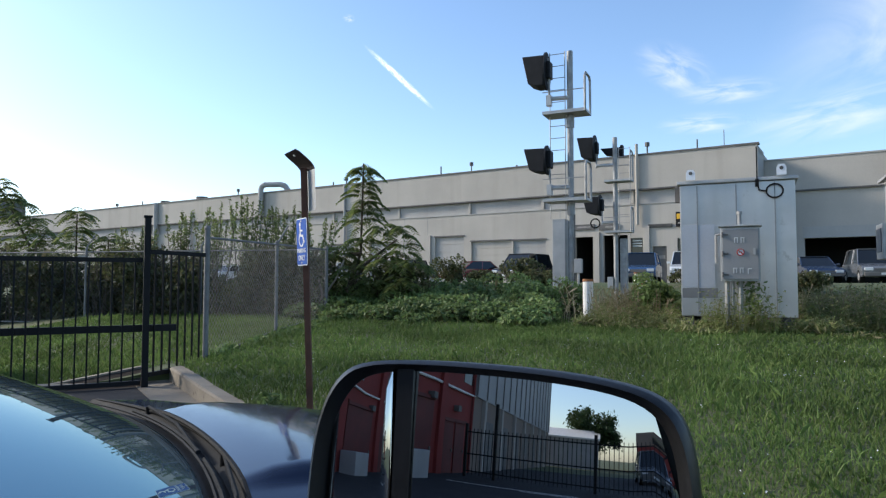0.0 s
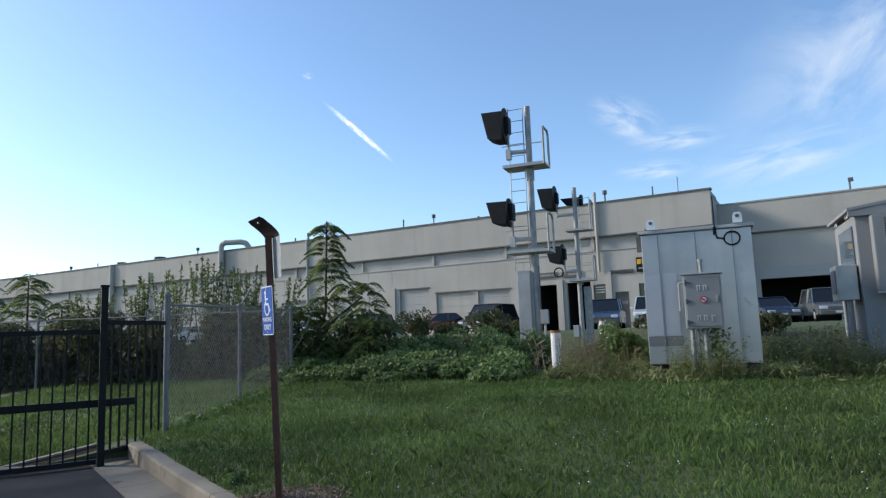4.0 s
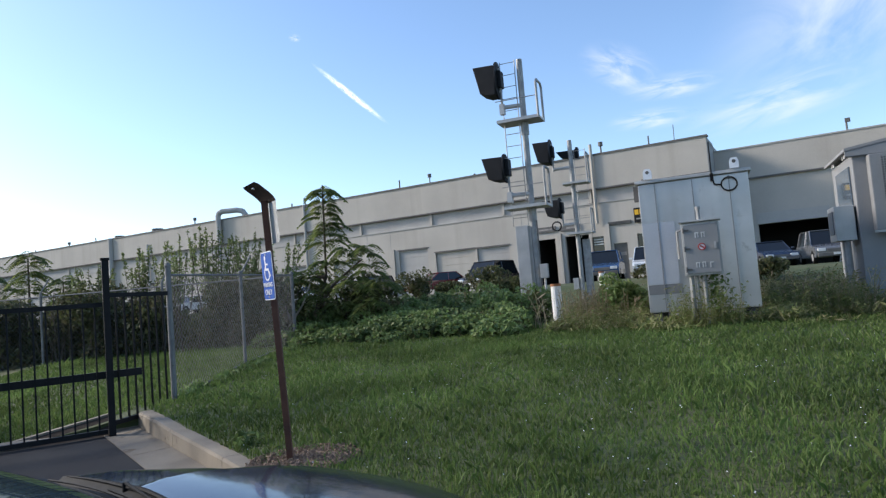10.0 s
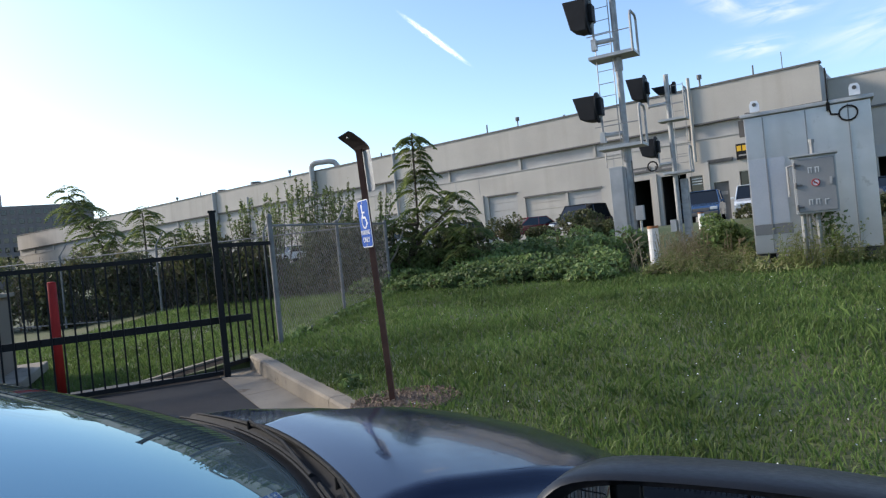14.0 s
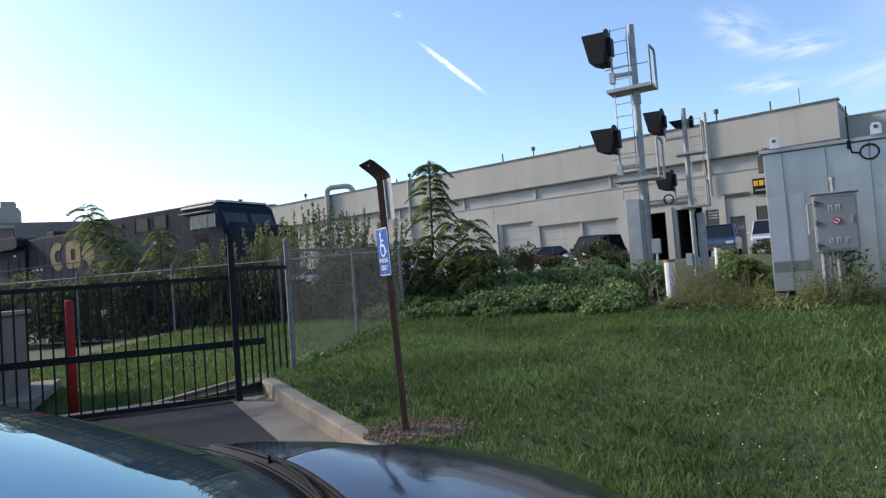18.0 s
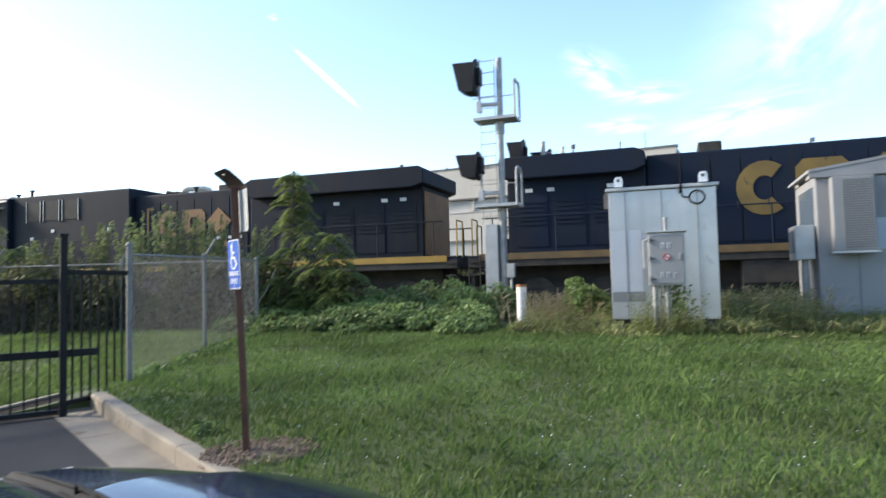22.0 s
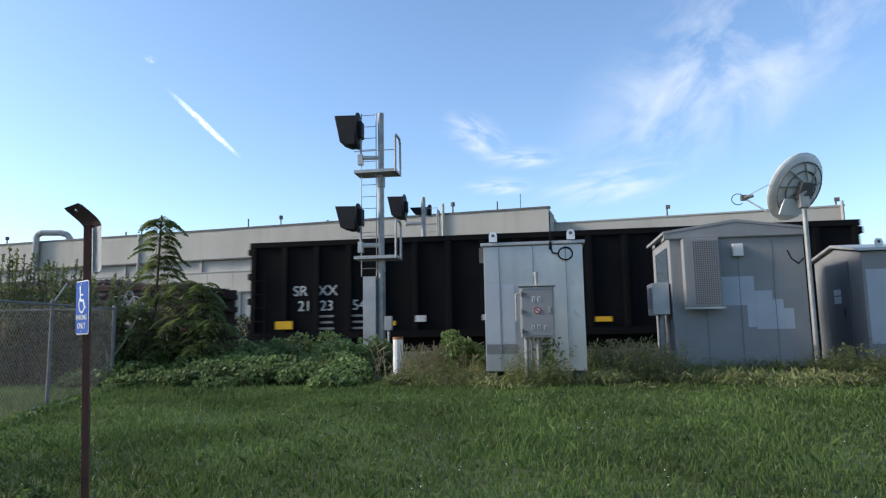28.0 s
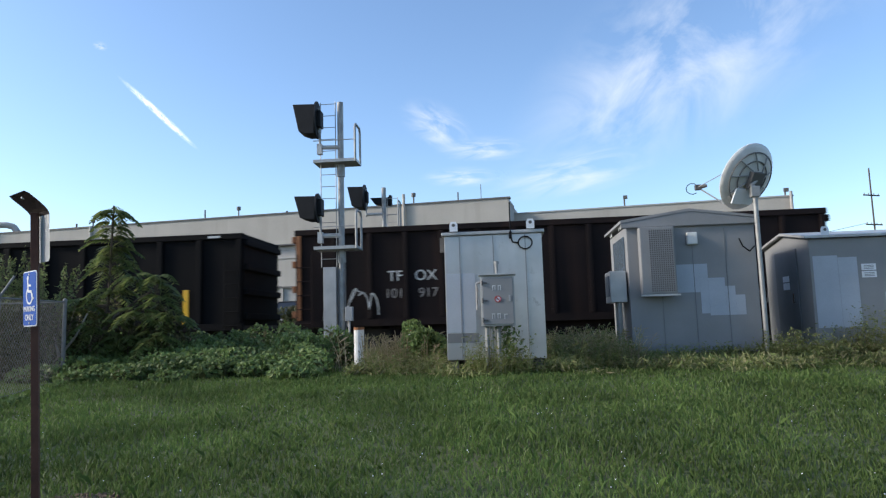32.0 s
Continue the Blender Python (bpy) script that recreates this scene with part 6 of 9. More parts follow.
    for k in range(36):
        bm.faces.new((centre, rings[0][k], rings[0][(k + 1) % 36]))
        for a, b in zip(rings, rings[1:]):
            bm.faces.new((a[k], b[k], b[(k + 1) % 36], a[(k + 1) % 36]))
    part("bare_soil_patch", bm, M["mulch"], None, "bare brown soil round the sign post", kind="structure", smooth=True)
    rnd = random.Random(31)
    verts, faces = [], []
    for _ in range(900):
        a, r = rnd.random() * 6.283, 0.44 * math.sqrt(rnd.random())
        x, y = base.x + 0.1 + r * math.cos(a), base.y + 0.8 * r * math.sin(a)
        z, h = base_z(x, y) + 0.012 + 0.02 * (1 - r), rnd.uniform(0.006, 0.016)
        e = Euler((rnd.random() * 6, rnd.random() * 6, rnd.random() * 6)).to_matrix()
        k = len(verts)
        for v in ((1, 0, 0), (-1, 0, 0), (0, 1.4, 0), (0, -1.4, 0), (0, 0, 0.6), (0, 0, -0.6)):
            verts.append(tuple(Vector((x, y, z)) + e @ Vector(v) * h))
        faces += [(k, k + 2, k + 4), (k + 2, k + 1, k + 4), (k + 1, k + 3, k + 4), (k + 3, k, k + 4), (k + 2, k, k + 5), (k + 1, k + 2, k + 5), (k + 3, k + 1, k + 5), (k, k + 3, k + 5)]
    soup("soil_crumbs", verts, faces, M["mulch"], None, "stuff", "loose brown crumbs of soil and bark round the sign post")


build_gate()
build_chain_fence()
build_sign_pole()
# ---- cars ----
def car_paint(name, col, rough=0.25):
    mt = material(name, col, tuple(c * 0.9 for c in col), rough=rough, scale=2, fine=30, bump=0)
    mt.node_tree.nodes["Principled BSDF"].inputs["Coat Weight"].default_value = 0.7
    mt.node_tree.nodes["Principled BSDF"].inputs["Coat Roughness"].default_value = 0.03
    return mt


M["own_paint"] = car_paint("dark_blue_car_paint", (0.01, 0.015, 0.036), 0.14)
own = M["own_paint"].node_tree.nodes["Principled BSDF"].inputs
own["Coat Weight"].default_value, own["Specular IOR Level"].default_value = 0.28, 0.2
M["cowl"] = material("weathered_black_cowl_plastic", (0.009, 0.009, 0.010), (0.014, 0.014, 0.015), spec=0.1, rough=0.7, scale=10, fine=160, bump=0.1)
PAINTS = {"red": car_paint("dark_red_paint", (0.16, 0.012, 0.014)), "black": car_paint("black_car_paint", (0.01, 0.01, 0.012)), "blue": car_paint("blue_car_paint", (0.03, 0.07, 0.15)),
          "silver": car_paint("silver_paint", (0.13, 0.133, 0.138)), "white": car_paint("white_car_paint", (0.68, 0.68, 0.66)), "navy": car_paint("navy_car_paint", (0.012, 0.022, 0.05))}
M["lamp_glass"] = plain_glass("headlamp_lens", (0.6, 0.6, 0.6), 0.1)
M["tail_red"] = plain_glass("tail_lamp_lens", (0.4, 0.01, 0.01), 0.1)


def parked_car(name, m, label, paint, L=4.6, W=1.8, H=1.45, suv=False):
    """Nose towards +x."""
    c = thing(name, m, label, "car", "cars parked by the building")
    h = L / 2
    sill, belt = 0.32, (0.98 if suv else 0.88)
    bm = B()
    prof = [(-h, sill + 0.1), (-h, belt - 0.05), (-h + 0.12, belt + 0.02), (h - 1.25, belt + 0.03), (h - 0.25, belt - 0.12), (h, belt - 0.3), (h, sill + 0.1), (h - 0.1, sill)]
    for cx in (h - 0.85, -h + 0.9):
        i = [(cx + 0.36 * math.cos(a), 0.33 + 0.36 * math.sin(a)) for a in [math.pi * k / 6 for k in range(7)]]
        prof += [(x, max(z, sill)) for x, z in i]
    prof.append((-h + 0.1, sill))
    prism(bm, prof, -W / 2, W / 2, "y", bevel=0.0)
    part("body", bm, paint, c)
    rear = -h + (0.15 if suv else 0.75)
    g0 = [(rear, belt + 0.0), (h - 1.2, belt + 0.0), (h - 1.95, H - 0.04), (rear + (0.25 if suv else 0.6), H - 0.04)]
    bm = B()
    ring = []
    for x, z in g0:
        k = 0.94 if z < H - 0.1 else 0.78
        ring.append((x, z, W / 2 * k))
    loft(bm, [[(x, -y, z) for x, z, y in ring], [(x, y, z) for x, z, y in ring]])
    part("window_glass", bm, M["window_dark"], c)
    bm = B()
    x0, x1 = g0[3][0] - 0.03, g0[2][0] + 0.05
    span(bm, (x0, -W / 2 * 0.79, H - 0.045), (x1, W / 2 * 0.79, H), bevel=0.02)
    for y in (-1, 1):
        for (xa, za), (xb, zb) in ((g0[1], g0[2]), (g0[0], g0[3]), ((-0.3, belt), (-0.35, H - 0.04))):
            rod(bm, (xa, y * W / 2 * 0.945, za), (xb, y * W / 2 * 0.785, zb), 0.035, 6)
    part("roof", bm, paint, c)
    for cx in (h - 0.85, -h + 0.9):
        for y in (-W / 2 + 0.1, W / 2 - 0.1):
            bm = B()
            rod(bm, (cx, y - 0.1, 0.33), (cx, y + 0.1, 0.33), 0.33, 20)
            w = part("tyre", bm, M["rubber"], c)
            bm = B()
            s = 1 if y > 0 else -1
            rod(bm, (cx, y + s * 0.09, 0.33), (cx, y + s * 0.108, 0.33), 0.2, 14)
            part("rim", bm, M["galv"], w)
    for y in (-W / 2 + 0.28, W / 2 - 0.28):
        bm = B()
        box(bm, (h - 0.03, y, belt - 0.28), (0.12, 0.38, 0.16), bevel=0.03)
        part("headlight", bm, M["lamp_glass"], c)
        bm = B()
        box(bm, (-h + 0.02, y, belt - 0.2), (0.08, 0.3, 0.2), bevel=0.02)
        part("tail_light", bm, M["tail_red"], c)
        bm = B()
        box(bm, (h - 1.3, (W / 2 + 0.09) * (1 if y > 0 else -1), belt + 0.12), (0.1, 0.18, 0.12), bevel=0.03)
        part("door_mirror", bm, paint, c)
    bm = B()
    box(bm, (h + 0.005, 0, belt - 0.32), (0.04, W * 0.45, 0.16), bevel=0.01)
    part("grille", bm, M["dark_trim"], c)
    bm = B()
    box(bm, (h + 0.02, 0, sill + 0.12), (0.1, W * 0.92, 0.2), bevel=0.03)
    part("bumper", bm, M["dark_trim"] if suv else paint, c)
    bm = B()
    box(bm, (h + 0.075, 0, sill + 0.14), (0.01, 0.32, 0.11))
    part("plate", bm, M["letter"], c)
    return c


def build_parked():
    parked_car('pickup_truck', Matrix.Translation((-10.7, -27.0, 0.06)) @ pose(0, 0, 0, 0, 0, 62), 'grey pickup parked at the rear of the car park', PAINTS['silver'], L=5.2, W=1.95, H=1.95, suv=True)
    def spot(x, y, turn):
        return FX @ Matrix.Translation((x, y, 0.0)) @ pose(0, 0, 0, 0, 0, turn)
    for nm, x, y, turn, lab, p, kw in (
            ("sedan", -17.0, -6.5, -128, "dark red sedan with a bluish windscreen parked by the building", "red", {}),
            ("sport_utility_car", -13.4, -6.2, -95, "large black sport utility car parked by the building", "black", dict(L=4.9, W=1.95, H=1.9, suv=True)),
            ("sport_utility_car", -5.4, -7.0, -80, "blue sport utility car facing the track", "blue", dict(L=4.6, W=1.85, H=1.75, suv=True)),
            ("sport_utility_car", -2.7, -7.6, -78, "white sport utility car with a dark grille", "white", dict(L=4.4, W=1.85, H=1.75, suv=True)),
            ("sedan", 3.1, -4.0, -70, "dark blue sedan parked by the open bay", "navy", {}),
            ("minivan", 5.9, -4.2, -78, "silver sport utility car parked by the wing", "silver", dict(L=4.7, W=1.9, H=1.8, suv=True)),
            ("sedan", -26.8, -8.0, -60, "white sedan parked behind the bushes", "white", {}),
            ("pickup_car", -21.6, -8.0, -80, "black car parked behind the bushes", "black", dict(H=1.6, suv=True)),
            ("sedan", -32.5, -8.0, -80, "silver sedan parked behind the bushes", "silver", {}),
            ("sedan", -40.0, -8.0, -85, "white sedan parked far along the building", "white", {})):
        parked_car(nm, spot(x, y, turn), lab, PAINTS[p], **kw)


CAR = Matrix.Translation((-0.56, 1.46, 0.06)) @ pose(0, 0, 0, 0, 0, 33.2)
MIRROR = Matrix.Translation((0.045, 0.42, 1.33)) @ pose(0, 0, 0, -6.05, 0, -22.4)


def hood_z(x, y):
    zc = float(np.interp(x, [-0.2, 0.0, 0.2, 0.4, 0.55, 0.7, 0.85, 0.95, 1.02], [1.16, 1.154, 1.14, 1.108, 1.07, 1.01, 0.925, 0.85, 0.75]))
    a = abs(y)
    edge = min(1, max(0, (a - 0.36) / 0.05))
    bulge = 0.026 * (1 - edge * edge * (3 - 2 * edge)) * min(1, max(0, (x - 0.02) / 0.1))
    return zc + bulge - 0.03 * (a / 0.8) ** 2 - (0.12 * max(0.0, a - 0.4) if y < 0 else 0.0) - (0.06 * ((a - 0.78) / 0.15) ** 2 if a > 0.78 else 0)


def build_own_car():
    c = thing("dark_blue_car", CAR, "dark blue car with a glossy hood, parked nose to the kerb", "car")
    # hood
    bm = B()
    ys = [-0.93 + 0.0155 * k for k in range(121)]
    xs = [0.045, 0.065, 0.1, 0.15, 0.2, 0.25, 0.3, 0.4, 0.5, 0.6, 0.7, 0.78, 0.86, 0.92, 0.98, 1.02]

    def bow(x, y):
        return x - (0.15 + 0.17 * min(1.0, max(0.0, x / 0.7))) * (abs(y) / 0.9) ** 2.2
    rows = [[bm.verts.new((bow(x, y), y, hood_z(x, y))) for y in ys] for x in xs]
    for a, b in zip(rows, rows[1:]):
        for k in range(len(ys) - 1):
            bm.faces.new((a[k], a[k + 1], b[k + 1], b[k]))
    hood = part("hood", bm, M["own_paint"], c, smooth=True)
    for sd in (-1, 1):
        bm = B()
        pipe(bm, [(bow(x, 0.905), sd * 0.905, hood_z(x, 0.905) + 0.006) for x in xs[2:]], 0.011, 10)
        part("fender_edge", bm, M["own_paint"], hood, smooth=True)
    bm = B()
    loft(bm, [[(bow(0.043, y) + 0.006 * math.cos(a), y, hood_z(0.045, y) - 0.004 + 0.006 * math.sin(a)) for a in [math.pi * e / 3 for e in range(6)]] for y in ys[4:-4:4]])
    part("hood_seal", bm, M["rubber"], hood)
    # fenders and body side
    for s in (-1, 1):
        bm = B()
        prof = []
        for x in xs:
            z = hood_z(x, 0.9)
            prof.append((bow(x, 0.9), z))
        lower = [(0.8, 0.3), (0.72, 0.3), (0.66, 0.55), (0.5, 0.72), (0.25, 0.72), (0.05, 0.55), (0.0, 0.28), (-2.6, 0.28), (-2.65, 0.6), (-2.6, 0.95), (-2.2, 1.04), (-0.3, 1.06)]
        ring = prof + lower
        prism(bm, ring, s * 0.84, s * 0.905, "y")
        part("fender", bm, M["own_paint"], c)
    bm = B()
    span(bm, (-2.6, -0.838, 0.28), (0.62, 0.838, 0.8))
    span(bm, (-2.6, -0.838, 0.802), (-1.7, 0.838, 1.04))
    part("lower_body", bm, M["own_paint"], c)
    bm = B()
    prism(bm, [(0.8, 0.3), (0.92, 0.35), (0.95, 0.72), (0.8, 0.72)], -0.72, 0.72, "y", bevel=0.02)
    part("front_bumper", bm, M["own_paint"], c)
    for y in (-0.62, 0.62):
        bm = B()
        box(bm, (0.78, y, 0.7), (0.16, 0.36, 0.14), bevel=0.03)
        part("headlight", bm, M["lamp_glass"], c)
    # windshield
    bm = B()
    rows = []
    for t in [k / 8 for k in range(9)]:
        w = 0.74 - 0.12 * t
        rows.append([bm.verts.new((-0.0 - 0.95 * t - (0.13 - 0.05 * t) * (y / 0.74) ** 2 + 0.0, y * w / 0.74, 1.125 + 0.41 * t ** 0.87)) for y in [-0.74 + 0.074 * k for k in range(21)]])
    for a, b in zip(rows, rows[1:]):
        for k in range(20):
            bm.faces.new((a[k], a[k + 1], b[k + 1], b[k]))
    part("windshield", bm, M["screen"], c, smooth=True)
    for s in (-1, 1):
        bm = B()
        pipe(bm, [(-0.15, s * 0.77, 1.11), (-0.58, s * 0.71, 1.315), (-1.04, s * 0.64, 1.545)], 0.024, 8)
        pipe(bm, [(-1.04, s * 0.64, 1.585), (-1.9, s * 0.66, 1.575), (-2.45, s * 0.72, 1.1)], 0.035, 8)
        part("roof_pillar", bm, M["plastic"], c)
        bm = B()
        loft(bm, [[(-0.28, s * 0.8, 1.07), (-2.3, s * 0.8, 1.07), (-1.9, s * 0.67, 1.55), (-1.05, s * 0.65, 1.56)], [(-0.28, s * 0.79, 1.07), (-2.3, s * 0.79, 1.07), (-1.9, s * 0.66, 1.55), (-1.05, s * 0.64, 1.56)]])
        part("side_glass", bm, M["window_dark"], c)
        bm = B()
        span(bm, (-2.3, s * 0.905, 1.02), (-0.3, s * 0.915, 1.045))
        part("window_trim", bm, M["chrome"], c)
        for x in (-2.05, 0.38):
            bm = B()
            rod(bm, (x, s * 0.68, 0.3), (x, s * 0.88, 0.3), 0.31, 24)
            w = part("tyre", bm, M["rubber"], c)
            bm = B()
            rod(bm, (x, s * 0.875, 0.3), (x, s * 0.89, 0.3), 0.2, 16)
            part("rim", bm, M["galv"], w)
    bm = B()
    box(bm, (-1.5, 0, 1.6), (0.95, 1.3, 0.04), bevel=0.015)
    part("roof", bm, M["own_paint"], c)
    bm = B()
    loft(bm, [[(-1.95, -0.65, 1.58), (-1.95, 0.65, 1.58), (-2.45, 0.72, 1.08), (-2.45, -0.72, 1.08)], [(-1.97, -0.65, 1.57), (-1.97, 0.65, 1.57), (-2.47, 0.72, 1.07), (-2.47, -0.72, 1.07)]])
    part("rear_window", bm, M["window_dark"], c)
    # cowl: dark ribbed strip
    bm = B()
    rows = []
    for t, dz in ((0, 0.0), (0.3, -0.012), (0.6, -0.018), (1.0, 0.004)):
        rows.append([bm.verts.new((-0.02 + 0.085 * t - (0.13 + 0.03 * t) * (y / 0.82) ** 2, y, 1.138 + dz - 0.02 * (y / 0.82) ** 2)) for y in [-0.82 + 0.082 * k for k in range(21)]])
    for a, b in zip(rows, rows[1:]):
        for k in range(20):
            bm.faces.new((a[k], a[k + 1], b[k + 1], b[k]))
    cowl = part("cowl_panel", bm, M["cowl"], c)
    for k in (0, 2):
        bm = B()
        pts = [(0.0 + 0.024 * k - 0.14 * (y / 0.82) ** 2, y, 1.142 - 0.02 * (y / 0.82) ** 2) for y in [-0.8 + 0.08 * j for j in range(21)]]
        pipe(bm, pts, 0.0035, 5)
        part("cowl_rib", bm, M["cowl"], cowl)
    for y0, y1 in ((0.45, -0.12), (-0.18, -0.72)):
        bm = B()
        f = lambda y: -0.005 - 0.125 * (y / 0.8) ** 2
        pipe(bm, [(f(y0) + 0.05, y0, 1.148), (f((y0 + y1) / 2) + 0.03, (y0 + y1) / 2, 1.15), (f(y1) + 0.01, y1, 1.146)], 0.0045, 6)
        rod(bm, (f(y0) + 0.05, y0, 1.12), (f(y0) + 0.05, y0, 1.15), 0.008, 10)
        wp = part("wiper_arm", bm, M["rubber"], c)
        bm = B()
        pts = [(f(y0 + (y1 - y0) * e / 5) + 0.012, y0 + (y1 - y0) * e / 5, 1.146 - 0.02 * ((y0 + (y1 - y0) * e / 5) / 0.82) ** 2) for e in range(6)]
        pipe(bm, pts, 0.005, 5)
        part("wiper_blade", bm, M["rubber"], wp)
    for ob in [o for o in bpy.data.objects if o.parent == c or (o.parent and o.parent.parent == c)]:
        ob.data.transform(Matrix.Diagonal((1, 1, 0.91, 1)))
    # extending door mirror
    loc = CAR.inverted() @ MIRROR
    outer = [(-0.143, -0.06), (-0.142, -0.004), (-0.136, 0.028), (-0.124, 0.05), (-0.105, 0.061), (-0.059, 0.0635), (0.015, 0.0615), (0.067, 0.056), (0.093, 0.047), (0.105, 0.03), (0.111, -0.004), (0.111, -0.06), (0.106, -0.1), (0.09, -0.115), (-0.12, -0.115), (-0.138, -0.1)]
    for _ in range(2):
        pairs = list(zip(outer, outer[1:] + outer[:1]))
        outer = [p for (a, b), (c2, d) in pairs for p in ((a * 0.75 + c2 * 0.25, b * 0.75 + d * 0.25), (a * 0.25 + c2 * 0.75, b * 0.25 + d * 0.75))]
    cx, cz = -0.016, -0.02
    bm = B()
    rings = []
    for y, k in ((-0.012, 0.97), (-0.008, 1.0), (0.02, 1.0), (0.05, 0.97), (0.075, 0.86), (0.088, 0.62), (0.09, 0.05)):
        rings.append([(cx + (x - cx) * k, y, cz + (z - cz) * k) for x, z in outer])
    rs = [[bm.verts.new(p) for p in r] for r in rings]
    n = len(outer)
    for a, b in zip(rs, rs[1:]):
        for i in range(n):
            bm.faces.new((a[i], a[(i + 1) % n], b[(i + 1) % n], b[i]))
    inner = [[(cx + (x - cx) * k, y, cz + (z - cz) * k) for x, z in outer] for y, k in ((-0.012, 0.97), (-0.004, 0.915), (0.004, 0.91))]
    rs = [[bm.verts.new(p) for p in r] for r in inner]
    for a, b in zip(rs, rs[1:]):
        for i in range(n):
            bm.faces.new((a[i], a[(i + 1) % n], b[(i + 1) % n], b[i]))
    bm.faces.new([bm.verts.new((cx + (x - cx) * 0.915, 0.006, cz + (z - cz) * 0.915)) for x, z in outer])
    mh = part("mirror_housing", bm, M["plastic"], c, "black plastic door mirror housing", smooth=True)
    mh.matrix_basis = loc
    bm = B()
    span(bm, (-0.0795, -0.006, -0.1), (-0.0675, 0.004, 0.06))
    part("mirror_divider", bm, M["plastic"], mh)

    def convex(bm, outline, R, c0):
        """A bowed glass filling an outline."""
        g = 12
        x0, x1 = min(x for x, _ in outline), max(x for x, _ in outline)
        rows = []
        for i in range(g + 1):
            x = x0 + 1e-6 + (x1 - x0 - 2e-6) * i / g
            zs = []
            for (xa, za), (xb, zb) in zip(outline, outline[1:] + outline[:1]):
                if (xa - x) * (xb - x) <= 0 and abs(xa - xb) > 1e-9:
                    zs.append(za + (zb - za) * (x - xa) / (xb - xa))
            lo, hi = min(zs), max(zs)
            row = []
            for j in range(g + 1):
                z = lo + (hi - lo) * j / g
                d2 = (x - c0[0]) ** 2 + (z - c0[1]) ** 2
                row.append(bm.verts.new((x, -0.0015 - (0.004 - d2 / (2 * R)), z)))
            rows.append(row)
        for a, b in zip(rows, rows[1:]):
            for j in range(g):
                bm.faces.new((a[j], a[j + 1], b[j + 1], b[j]))
    bm = B()
    convex(bm, [(-0.067, -0.1), (-0.067, 0.056), (0.02, 0.056), (0.065, 0.05), (0.084, 0.042), (0.096, 0.026), (0.099, -0.007), (0.099, -0.1)], 1.5, (0.01, -0.02))
    part("mirror_glass", bm, M["mirror"], mh, "main mirror glass", smooth=True)
    bm = B()
    convex(bm, [(-0.131, -0.1), (-0.13, 0.0), (-0.126, 0.025), (-0.115, 0.045), (-0.1, 0.054), (-0.081, 0.057), (-0.0805, -0.1)], 0.9, (-0.1, -0.02))
    part("mirror_glass", bm, M["mirror"], mh, "narrow wide-angle mirror glass", smooth=True)
    bm = B()
    inv = CAR.inverted()
    a0 = inv @ (MIRROR @ Vector((-0.06, 0.05, -0.06)))
    b0 = inv @ (MIRROR @ Vector((-0.06, 0.05, -0.1)))
    pipe(bm, [tuple(a0), (-0.12, -0.9, 1.05)], 0.02, 8)
    pipe(bm, [tuple(b0), (-0.12, -0.9, 0.98)], 0.02, 8)
    part("mirror_arm", bm, M["plastic"], c)


mt = bpy.data.materials.new("mirror_silver")
mt.use_nodes = True
bs = mt.node_tree.nodes["Principled BSDF"]
bs.inputs["Base Color"].default_value, bs.inputs["Metallic"].default_value, bs.inputs["Roughness"].default_value = (0.6, 0.6, 0.61, 1), 1.0, 0.01
M["mirror"] = mt
M["screen"] = plain_glass("windshield_glass", (0.006, 0.009, 0.011), 0.02)
pane = M["screen"].node_tree.nodes["Principled BSDF"].inputs
pane["Base Color"].default_value, pane["Metallic"].default_value = (0.2, 0.29, 0.33, 1), 0.75     # sun-coated glass
pane["Specular Tint"].default_value, pane["Coat Weight"].default_value = (0.5, 0.62, 0.66, 1), 0.0
build_parked()
build_own_car()
# ---- the train ----
TRAIN = []          # (thing, place along the train at 17.8 s, turned round)


WHEELS = []         # (wheelset, its place in its wagon, its radius)


def wheelset(parent, x, r=0.5):
    bm = B()
    for y in (-0.75, 0.75):
        rod(bm, (0, y - 0.065, 0), (0, y + 0.065, 0), r, 24)
        rod(bm, (0, y - 0.16, 0), (0, y + 0.16, 0), 0.16, 12)
        for k in range(4):
            a = math.pi * k / 2
            rod(bm, (0.3 * math.cos(a), y - 0.072, 0.3 * math.sin(a)), (0.3 * math.cos(a), y + 0.072, 0.3 * math.sin(a)), 0.05, 8)
    rod(bm, (0, -0.75, 0), (0, 0.75, 0), 0.08, 10)
    ob = part("wheelset", bm, M["steel_wheel"], parent)
    ob.matrix_basis = Matrix.Translation((x, 0, r))
    WHEELS.append((ob, x, r))


def truck(parent, x, axles, r=0.5):
    bm = B()
    for y in (-1.02, 1.02):
        prism(bm, [(x + axles[0] - 0.5, 0.55), (x + axles[0] - 0.4, 0.75), (x - 0.6, 0.85), (x + 0.6, 0.85), (x + axles[-1] + 0.4, 0.75), (x + axles[-1] + 0.5, 0.55), (x + 0.6, 0.35), (x - 0.6, 0.35)], y - 0.09, y + 0.09, "y")
        for a in axles:
            box(bm, (x + a, y * 1.07, 0.52), (0.34, 0.16, 0.34), bevel=0.03)
    span(bm, (x - 0.35, -1.0, 0.6), (x + 0.35, 1.0, 0.95))
    t = part("bogie", bm, M["under"], parent)
    for a in axles:
        wheelset(t, x + a, r)


def coupler(parent, x, sgn):
    bm = B()
    box(bm, (x + sgn * 0.3, 0, 0.85), (0.6, 0.16, 0.2))
    box(bm, (x + sgn * 0.66, 0, 0.85), (0.22, 0.3, 0.3), bevel=0.04)
    part("coupler", bm, M["under"], parent)


